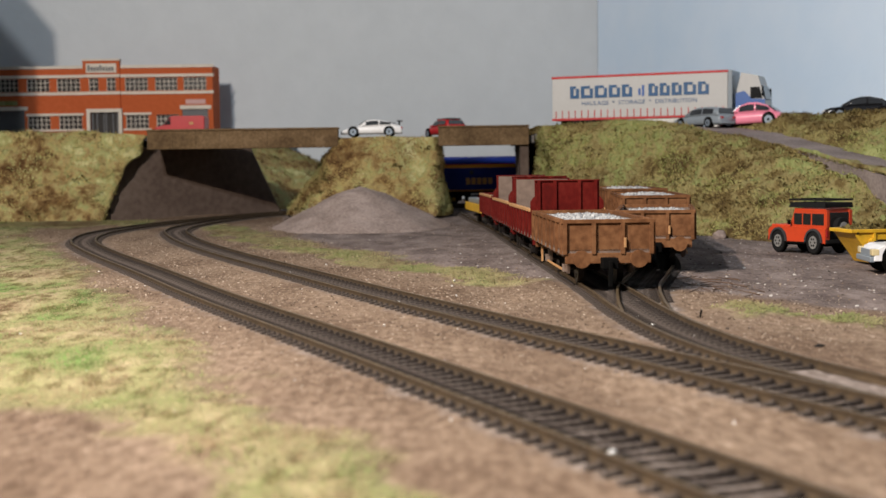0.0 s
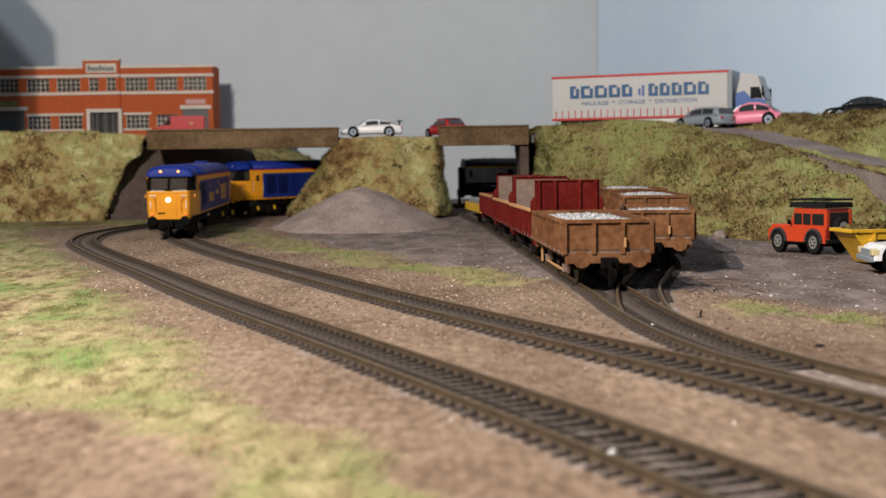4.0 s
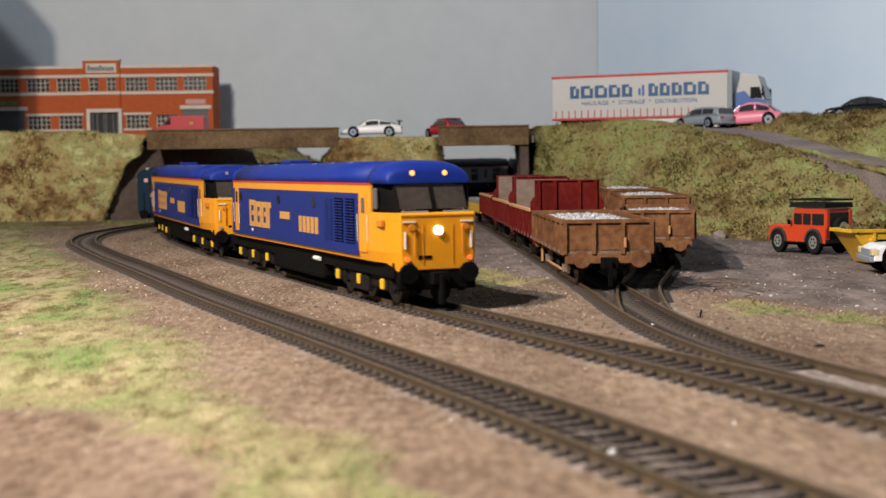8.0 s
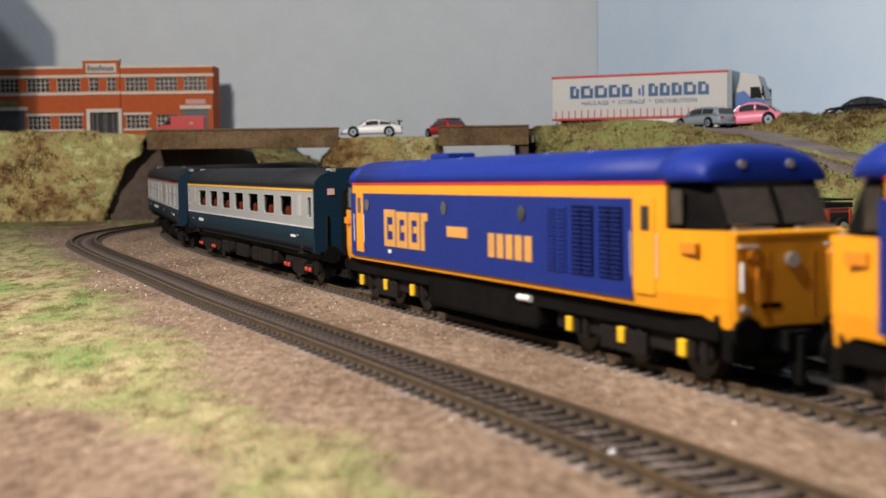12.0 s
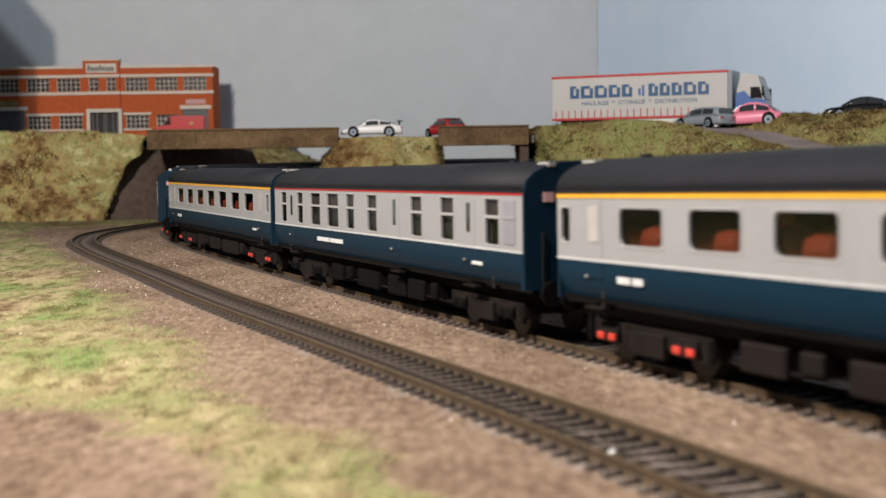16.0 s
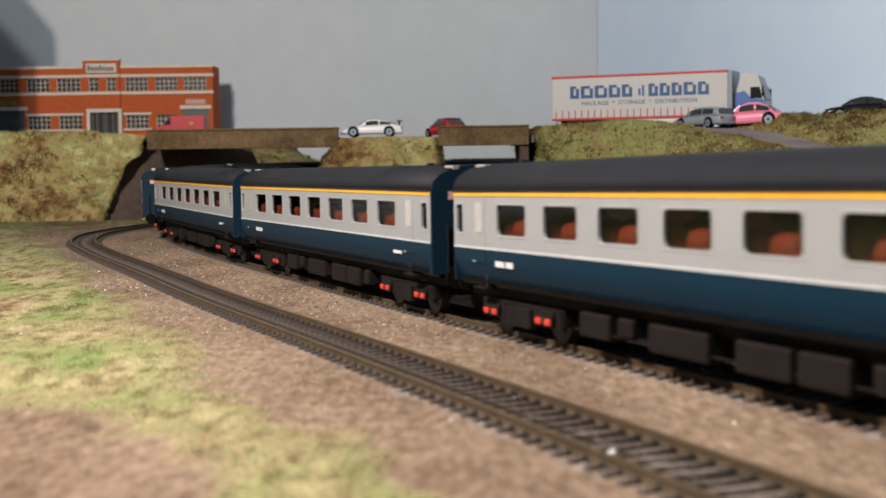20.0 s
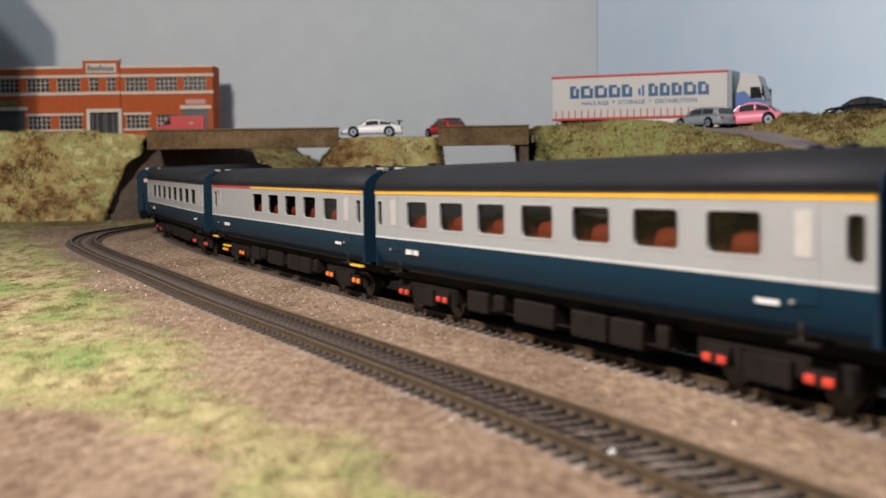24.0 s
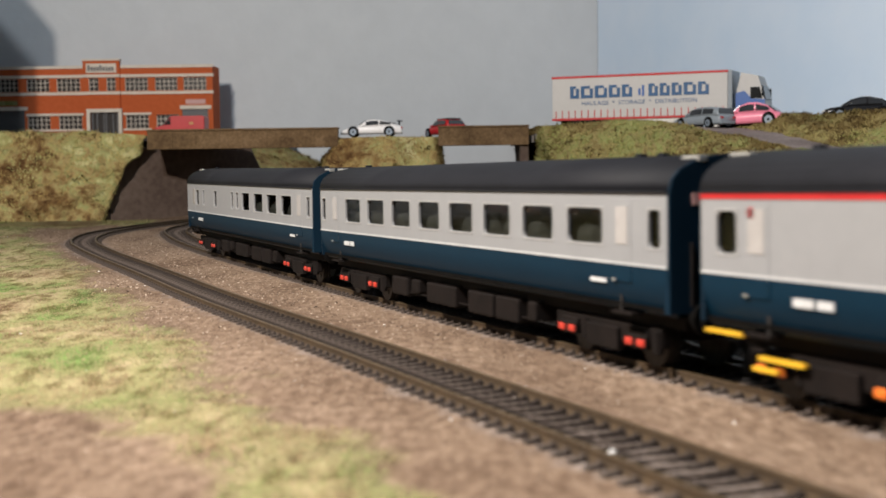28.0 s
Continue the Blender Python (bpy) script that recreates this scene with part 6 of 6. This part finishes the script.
        for px, pz in ((-0.0910, 0.0355), (-0.0180, 0.0355), (0.0370, 0.0350)):
            part("porthole", cyl(bmesh.new(), (px, s * W, pz), (px, s * (W + 0.0005), pz), 0.0022, 16), "glass", o)
        # company initials as plain gold blocks, number as a bar
        x = -0.0728
        for wd, zt in ((0.0122, 0.0342), (0.0115, 0.0336), (0.0115, 0.0336), (0.0068, 0.0336)):
            a0, a1 = sorted((s * (W + 0.0001), s * (W + 0.0004)))
            bm = boxes((x, x + 0.0030, a0, a1, 0.0215, zt), (x + 0.0030, x + wd - 0.0010, a0, a1, zt - 0.0026, zt))
            if wd > 0.009:
                box(bm, x + 0.0030, x + wd - 0.0010, a0, a1, 0.0215, 0.0238)
                box(bm, x + wd - 0.0036, x + wd - 0.0010, a0, a1, 0.0238, zt - 0.0026)
                box(bm, x + 0.0046, x + wd - 0.0036, a0, a1, 0.0268, 0.0290)
            part("initial", bm, "logo_gold", panel, "gold block standing for an initial")
            x += wd
        part("nameplate", boxes((-0.0155, 0.0, *sorted((s * (W + 0.0001), s * (W + 0.0005))), 0.0268, 0.0300)), "logo_gold", panel)
        for i in range(5):
            part("number_bar", boxes((0.0150 + i * 0.0059, 0.0194 + i * 0.0059, *sorted((s * (W + 0.0001), s * (W + 0.0004))), 0.0222, 0.0290)), "logo_gold", panel)
        part("data_panel", boxes((-0.0690, -0.0665, *sorted((s * (W + 0.0001), s * (W + 0.0004))), 0.0192, 0.0204)), "white", panel)
        part("tank_cap", cyl(bmesh.new(), (0.030, s * 0.0160, 0.0118), (0.0375, s * 0.0160, 0.0118), 0.0009, 10), "white", o)
    part("fuel_tank", boxes((-0.040, 0.040, -0.0155, 0.0155, 0.0035, 0.0152), bev=0.0015), "black", o)
    part("underframe", boxes((-H + 0.004, H - 0.004, -0.0152, 0.0152, 0.0100, 0.0154)), "black", o)
    # roof panel strips; their paler blue is a glint put into the colour
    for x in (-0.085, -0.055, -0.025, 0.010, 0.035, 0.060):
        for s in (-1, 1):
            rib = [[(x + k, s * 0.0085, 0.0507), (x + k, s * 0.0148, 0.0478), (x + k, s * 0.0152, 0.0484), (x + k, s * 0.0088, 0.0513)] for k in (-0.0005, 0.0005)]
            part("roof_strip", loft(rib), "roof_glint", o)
    part("exhaust", boxes((-0.062, -0.046, -0.005, 0.005, 0.0510, 0.0530), bev=0.0005), "loco_roof", o)
    buffers(o, H - 0.004, "black", 0.0118)
    coupling(o, H - 0.003)
    for e in (-1, 1):
        bogie(o, e * 0.0830, (-0.0265, 0.0, 0.0265), 0.0070, "black", "yellow_axle", 0.036)
    return o


def make_coach(label, windows, stripe="", mk1=False, blank=(), buffet=False, half_top=False):
    """windows: (x0, x1) of the main openings along the near side, forward positive."""
    o = empty("passenger_coach", pose(0, 0, 0), label, "coach", "coaches")
    H, W, Z0, ZM, ZC, ZT = 0.129, 0.0181, 0.0134, 0.0246, 0.0409, 0.0494
    gear = "black" if mk1 else "chassis"
    zw0, zw1 = (0.0260, 0.0388) if mk1 else (0.0287, 0.0371)
    for s in (-1, 1):
        yo, yi = s * W, s * (W - 0.0009)
        a, b = sorted((yo, yi))
        tumble = [(s * (W - 0.0030 * (1 - k / 9) ** 2.2), Z0 + (ZM - 0.002 - Z0) * k / 9) for k in range(10)]
        rings = [[(x, y, z) for y, z in tumble] + [(x, yo, ZM), (x, yi, ZM), (x, s * (W - 0.0034), Z0)] for x in (-H, H)]
        part("lower_side", loft(rings), "coach_blue", o, "deep blue lower body side")
        bm = bmesh.new()
        cuts = sorted(windows)
        box(bm, -H, H, a, b, ZM, zw0)
        box(bm, -H, H, a, b, zw1, ZC)
        x = -H
        for c0, c1 in cuts:
            box(bm, x, c0, a, b, zw0, zw1)
            x = c1
        box(bm, x, H, a, b, zw0, zw1)
        for c0, c1 in cuts:
            r = 0.0005 if mk1 else min(0.0014, (c1 - c0) * 0.24)
            for cx, ex in ((c0, 1), (c1, -1)):
                for cz, ez in ((zw0, 1), (zw1, -1)):
                    q = [(cx, cz), (cx + ex * r, cz), (cx + ex * r * 0.29, cz + ez * r * 0.29), (cx, cz + ez * r)]
                    vs = [[bm.verts.new((px, yy, pz)) for px, pz in q] for yy in (a, b)]
                    bm.faces.new(vs[0])
                    bm.faces.new(vs[1])
                    bm.faces.new((vs[0][1], vs[0][2], vs[1][2], vs[1][1]))
                    bm.faces.new((vs[0][2], vs[0][3], vs[1][3], vs[1][2]))
        up = part("upper_side", bm, "coach_grey", o, "pale grey window band")
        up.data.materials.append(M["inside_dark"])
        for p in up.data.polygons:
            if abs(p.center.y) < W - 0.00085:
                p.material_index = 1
        part("waist_line", boxes((-H, H, *sorted((yo, s * (W + 0.00015))), ZM - 0.0003, ZM + 0.0003)), "waist_white", o)
        if stripe:
            for mat, f0, f1 in stripe:
                part("cantrail_stripe", boxes((f0, f1, *sorted((yo, s * (W + 0.0002))), ZC - (0.0008 if mk1 else 0.0013), ZC + 0.0001)), mat, o)
        for c0, c1 in cuts:
            wd = part("window", boxes((c0, c1, *sorted((s * (W - 0.0008), s * (W - 0.0006))), zw0, zw1)), "pane", o)
            wd.visible_shadow = False
            bm = bmesh.new()
            e0, e1 = sorted((s * (W - 0.0004), s * (W + 0.00014)))
            box(bm, c0 - 0.0005, c0 - 0.0001, e0, e1, zw0 - 0.0003, zw1 + 0.0003)
            box(bm, c1 + 0.0001, c1 + 0.0005, e0, e1, zw0 - 0.0003, zw1 + 0.0003)
            box(bm, c0 - 0.0003, c1 + 0.0003, e0, e1, zw0 - 0.0005, zw0 - 0.0001)
            box(bm, c0 - 0.0003, c1 + 0.0003, e0, e1, zw1 + 0.0001, zw1 + 0.0005)
            if mk1 and c1 - c0 > 0.006:
                box(bm, c0, c1, e0, e1, zw0 + 0.0074, zw0 + 0.0082)
                for q in range(4):
                    x = c0 + (c1 - c0) * (q + 0.5) / 4
                    blind = part("blind", boxes((x - (c1 - c0) * 0.10, x + (c1 - c0) * 0.10, *sorted((s * (W - 0.0014), s * (W - 0.0011))), zw0 + 0.0082, zw1)), "blind_grey", wd)
            part("window_frame", bm, "frame_light", wd)
        for dx in ((-0.1102, 0.1095) if not mk1 else (-0.1005, 0.0292, 0.0927)):
            d = part("door", boxes((dx - 0.0045, dx + 0.0045, *sorted((yo, s * (W + 0.00012))), Z0 + 0.0072, ZC - 0.002)), "coach_grey", o)
            part("door_lower", boxes((dx - 0.0045, dx + 0.0045, *sorted((yo, s * (W + 0.00016))), Z0 + 0.0070, ZM - 0.0003)), "coach_blue", d)
            pane = (dx - 0.0013, dx + 0.0013, zw0 + 0.0030, zw1 - 0.0012) if mk1 else (dx - 0.0022, dx + 0.0030, zw0 + 0.0003, zw1 + 0.0006)
            part("door_window", boxes((pane[0], pane[1], *sorted((yo, s * (W + 0.0003))), pane[2], pane[3])), "glass" if mk1 else "door_pane", d)
            part("door_handle", boxes((dx - 0.0034, dx - 0.0022, *sorted((yo, s * (W + 0.0006))), ZM - 0.0042, ZM - 0.0036)), "silver", d)
            part("door_step", boxes((dx - 0.0045, dx + 0.0045, *sorted((s * (W - 0.003), s * (W + 0.0002))), Z0 - 0.0006, Z0)), "chassis", o)
        if mk1:
            frost = part("frosted_window", boxes((0.1168, 0.1248, *sorted((yo, s * (W + 0.0002))), zw0 + 0.0004, zw1 - 0.0003)), "frosted", o, "white frosted lavatory window")
            part("glazing_bar", boxes((0.1168, 0.1248, *sorted((yo, s * (W + 0.0004))), zw0 + 0.0074, zw0 + 0.0082)), "coach_grey", frost)
        for x0, x1 in (((-0.0625, -0.0465), (-0.0455, -0.0290)) if mk1 else ((-0.0985, -0.0926), (-0.0916, -0.0870))):
            part("vehicle_name", boxes((x0, x1, *sorted((yo, s * (W + 0.0002))), 0.0197, 0.0213)), "label_white", o, "white lettering drawn as a bar")
        part("vehicle_number", boxes((0.095, 0.1025, *sorted((yo, s * (W + 0.0002))), 0.0196, 0.0206)), "label_white", o)
        if buffet:
            part("step_edge", boxes((-0.127, -0.114, *sorted((s * (W - 0.001), s * (W + 0.0006))), Z0 - 0.0010, Z0 - 0.0003)), "skip_yellow", o)
            part("step_edge", boxes((0.114, 0.127, *sorted((s * (W - 0.001), s * (W + 0.0006))), Z0 - 0.0010, Z0 - 0.0003)), "skip_yellow", o)
            part("bogie_step", boxes((-0.112, -0.098, *sorted((s * 0.0150, s * 0.0164)), 0.0080, 0.0088)), "skip_yellow", o)
            part("bogie_step", boxes((-0.114, -0.106, *sorted((s * 0.0150, s * 0.0164)), 0.0058, 0.0066)), "skip_yellow", o)
            part("door_marker", cyl(bmesh.new(), (-0.1115, s * W, 0.0368), (-0.1115, s * (W + 0.0003), 0.0368), 0.0012, 12), "stripe_red", o)
    part("roof", loft([roof_ring(x, W + 0.0003, ZC, ZT, 14, 0.85) for x in (-H, -H * 0.5, 0, H * 0.5, H)]), "coach_roof", o, smooth=True)
    for x in (-0.108, 0.096, 0.106):
        part("roof_vent", boxes((x - 0.0014, x + 0.0014, -0.0055, -0.0035, ZT - 0.0008, ZT + 0.0006), bev=0.0002), "coach_roof", o)
    part("gutter", boxes((-H, H, -W - 0.0005, -W + 0.0002, ZC - 0.0001, ZC + 0.0006), (-H, H, W - 0.0002, W + 0.0005, ZC - 0.0001, ZC + 0.0006)), "coach_roof", o)
    part("floor", boxes((-H + 0.0008, H - 0.0008, -W + 0.001, W - 0.001, Z0 + 0.001, Z0 + 0.002)), "black", o)
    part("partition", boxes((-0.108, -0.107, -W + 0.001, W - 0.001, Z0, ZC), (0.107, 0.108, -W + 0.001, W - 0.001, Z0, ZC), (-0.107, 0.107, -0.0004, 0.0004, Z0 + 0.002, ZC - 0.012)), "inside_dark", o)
    for x in np.arange(-0.1030, 0.1035, 0.01465):
        for y in (-0.0130, 0.0130):
            seat = new("seat", SEAT[bool(stripe) and not mk1])
            seat.parent, seat.location = o, (x, y, Z0 + 0.002)
    for e in (-1, 1):
        ring = [(-W, Z0 + 0.001), (-W, ZC), *[(p[1], p[2]) for p in roof_ring(0, W, ZC, ZT - 0.0002, 10, 0.85)][1:-1], (W, ZC), (W, Z0 + 0.001)]
        part("end", loft([[(e * (H - 0.001), y, z) for y, z in ring], [(e * (H + 0.0006), y * 0.985, z) for y, z in ring]]), "coach_end", o, "blue coach end")
        part("gangway", boxes((*sorted((e * (H + 0.0004), e * (H + 0.0050))), -0.0062, 0.0062, Z0 - 0.0005, 0.0405), bev=0.0006), "black", o)
        part("gangway_plate", boxes((*sorted((e * (H + 0.0048), e * (H + 0.0054))), -0.0050, 0.0050, Z0 + 0.001, 0.0392)), "inside_dark", o)
        part("end_notice", boxes((*sorted((e * H, e * (H + 0.0009))), *sorted((-e * 0.0090, -e * 0.0120)), 0.0382, 0.0408)), "notice_pink", o)
        part("end_notice", boxes((*sorted((e * H, e * (H + 0.0009))), *sorted((e * 0.0090, e * 0.0120)), 0.0382, 0.0408)), "notice_pink", o)
        part("end_pipe", cyl(cyl(bmesh.new(), (e * (H + 0.0012), -0.0125, 0.016), (e * (H + 0.0012), -0.0125, 0.030), 0.0004, 6), (e * (H + 0.0012), 0.0125, 0.016), (e * (H + 0.0012), 0.0125, 0.030), 0.0004, 6), "chassis", o)
        # silver blocks stand in for the reflection on the roof's end corners
        part("roof_corner", boxes((*sorted((e * (H - 0.006), e * (H + 0.0008))), -0.0105, -0.0082, 0.0476, 0.0490), (*sorted((e * (H - 0.006), e * (H + 0.0008))), 0.0082, 0.0105, 0.0476, 0.0490), bev=0.0002), "silver", o)
        bogie(o, e * 0.093, (-0.017, 0.017), 0.0062, gear, gear if mk1 else ("buffet_axle" if buffet else "red_axle"), 0.026)
    part("underframe", boxes((-H + 0.002, H - 0.002, -0.0120, 0.0120, 0.0102, 0.0130)), gear, o)
    for x0, x1, z in ((-0.055, -0.040, 0.0045), (-0.022, 0.002, 0.0042), (0.012, 0.030, 0.0040), (0.032, 0.047, 0.0040), (-0.036, -0.029, 0.0062), (0.053, 0.058, 0.0055)):
        part("equipment_box", boxes((x0, x1, -0.0150, -0.0065, z, 0.0108), (x0, x1, 0.0065, 0.0150, z, 0.0108), bev=0.0006), gear, o)
    part("truss_rod", cyl(cyl(bmesh.new(), (-0.06, -0.0135, 0.0058), (0.06, -0.0135, 0.0058), 0.0003, 6), (-0.06, 0.0135, 0.0058), (0.06, 0.0135, 0.0058), 0.0003, 6), "chassis", o)
    buffers(o, H, "black", 0.0135)
    coupling(o, H - 0.001)
    return o


def pane_material(name="pane", tint=(0.50, 0.48, 0.46), gloss=0.05):
    m, nt, b = nodes_of(name)
    N, L = nt.nodes.new, nt.links.new
    tr, gl, mx = N("ShaderNodeBsdfTransparent"), N("ShaderNodeBsdfGlossy"), N("ShaderNodeMixShader")
    tr.inputs[0].default_value = (*tint, 1)
    gl.inputs["Roughness"].default_value = 0.08
    mx.inputs[0].default_value = gloss
    L(tr.outputs[0], mx.inputs[1])
    L(gl.outputs[0], mx.inputs[2])
    L(mx.outputs[0], nt.nodes["Material Output"].inputs["Surface"])
    return m


M["pane"] = pane_material()
M["door_pane"] = paint("door_pane", (0.34, 0.32, 0.31), 0.2)
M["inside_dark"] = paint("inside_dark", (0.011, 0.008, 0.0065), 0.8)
M["seat_red"] = paint("seat_red", (0.30, 0.040, 0.010), 0.7)
M["seat_dark"] = paint("seat_dark", (0.05, 0.06, 0.055), 0.8)
M["waist_white"] = paint("waist_white", (0.42, 0.42, 0.42), 0.5)
M["frosted"] = paint("frosted", (0.20, 0.20, 0.225), 0.4)
M["blind_grey"] = paint("blind_grey", (0.13, 0.115, 0.10), 0.7)
M["buffet_axle"] = paint("buffet_axle", (0.72, 0.16, 0.02), 0.4)
M["lamp_cowl"] = paint("lamp_cowl", (0.50, 0.165, 0.008), 0.5)

SEAT = {on: mesh_of("seat", boxes((-0.0048, 0.0048, -0.0036, 0.0036, 0.0, 0.0178), (-0.0058, 0.0058, -0.0036, 0.0036, 0.0, 0.0150), bev=0.0030), "seat_red" if on else "seat_dark") for on in (True, False)}
YEL = [("stripe_yellow", -0.129, 0.129)]
RED = [("stripe_red", -0.129, 0.129)]


VESTIBULE = [(-0.1268, -0.1222), (0.1213, 0.1262)]
OPEN_FIRST = VESTIBULE + [(-0.0975 + i * 0.0293, -0.0790 + i * 0.0293) for i in range(7)]
OPEN_SECOND = VESTIBULE + [(-0.0968 + i * 0.0257, -0.0793 + i * 0.0257) for i in range(8)]
KITCHEN = [(-0.1233, -0.1165), (0.1213, 0.1262)] + [(-0.0369 + i * 0.0291, -0.0187 + i * 0.0291) for i in range(5)]
BRAKE = [(-0.1043, -0.0966), (-0.086, -0.0815), (-0.0571, -0.0502), (-0.0164, -0.0115), (-0.0054, -0.0006), (0.0071, 0.0224), (0.0312, 0.0481), (0.0562, 0.0729), (0.0813, 0.0976), (0.1213, 0.1255)]
SIDE_CORRIDOR = [(-0.1179, -0.1092), (-0.092, -0.0835), (-0.0718, -0.0582), (-0.0488, -0.034), (-0.0239, -0.0147), (0.0006, 0.0107), (0.0449, 0.0546), (0.071, 0.0811), (0.1047, 0.1139)]

TRAIN = []


def train():
    first = make_loco("blue and orange-yellow diesel locomotive leading the train")
    TRAIN.append((first, -0.856, 0.171))
    second = copy_thing(first, pose(0, 0, 0))
    tagged(second, "blue and orange-yellow diesel locomotive coupled behind the leader")
    for ch in second.children:
        if ch.name.startswith(("headlight", "marker_light", "lamp_bracket")):
            ch.data = ch.data.copy()
            ch.data.materials[0] = M["silver"]
            ch["label"] = "unlit lamp"
    TRAIN.append((second, -0.570, 0.171))
    a = make_coach("blue and pale grey coach with a yellow cantrail stripe", OPEN_FIRST, YEL)
    TRAIN.append((a, -0.279, 0.186))
    TRAIN.append((make_coach("older blue and grey coach with a red cantrail stripe", SIDE_CORRIDOR, RED, mk1=True), 0.0, 0.186))
    for i in (1, 2, 3):
        TRAIN.append((copy_thing(a, pose(0, 0, 0)), 0.272 * i - (0.005 if i == 1 else 0.0), 0.186))
    TRAIN.append((make_coach("blue and grey buffet coach with red and yellow stripes", KITCHEN, [("stripe_red", -0.129, -0.0416), ("stripe_yellow", -0.0416, 0.129)], buffet=True), 1.088, 0.186))
    TRAIN.append((make_coach("blue and pale grey open coach without a stripe", OPEN_SECOND), 1.36, 0.186))
    TRAIN.append((make_coach("blue and pale grey brake coach at the tail", BRAKE), 1.632, 0.186))


train()


# ---- the train runs along the inner track ----
SPEED, WHERE, WHEN = 0.1193, 0.1485, 16.5
# the running is not quite even: metres behind (+) or ahead (-) of the steady pace
LAG_T = [0, 1, 3, 6, 8, 10, 28]
LAG = [0.036, 0.033, 0.027, 0.015, 0.006, 0.001, 0.0]


def vehicle_pose(gap, pivots, t):
    s = LEAD_B + WHERE + SPEED * (WHEN - t) + float(np.interp(t, LAG_T, LAG)) + gap
    f, b = along(TRACK_B, s - pivots / 2), along(TRACK_B, s + pivots / 2)
    u = (f - b).normalized()
    l = Vector((-u.y, u.x, 0)).normalized()
    m = Matrix((u, l, u.cross(l))).transposed().to_4x4()
    m.translation = (f + b) / 2
    return m, s


def run(t):
    """Metres run since the start."""
    return SPEED * t - float(np.interp(t, LAG_T, LAG)) + LAG[0]


def motions():
    times = [i * 0.5 for i in range(57)]
    for thing, gap, pivots in TRAIN:
        rows = [(t, vehicle_pose(gap, pivots, t)[0]) for t in times]
        walk(thing, rows)
        for ch in [c for c in thing.children if c.name.startswith("bogie") and not c.name.startswith("bogie_step")]:
            x = ch.location.x
            turn = []
            for t in times:
                m, s = vehicle_pose(gap, pivots, t)
                p, q = along(TRACK_B, s - x - 0.015), along(TRACK_B, s - x + 0.015)
                d = m.to_3x3().transposed() @ (p - q)
                turn.append((t, pose(x, 0, 0, 0, 0, math.degrees(math.atan2(d.y, d.x)))))
            walk(ch, turn)
            for axle in [c for c in ch.children if c.name.startswith("wheelset")]:
                place, r = axle.location.copy(), axle.location.z
                spins = []
                for k in range(0, 841, 2):
                    t = k / FPS
                    spins.append((t, pose(place.x, 0, r, 0, math.degrees(run(t) / r), 0)))
                walk(axle, spins)


motions()
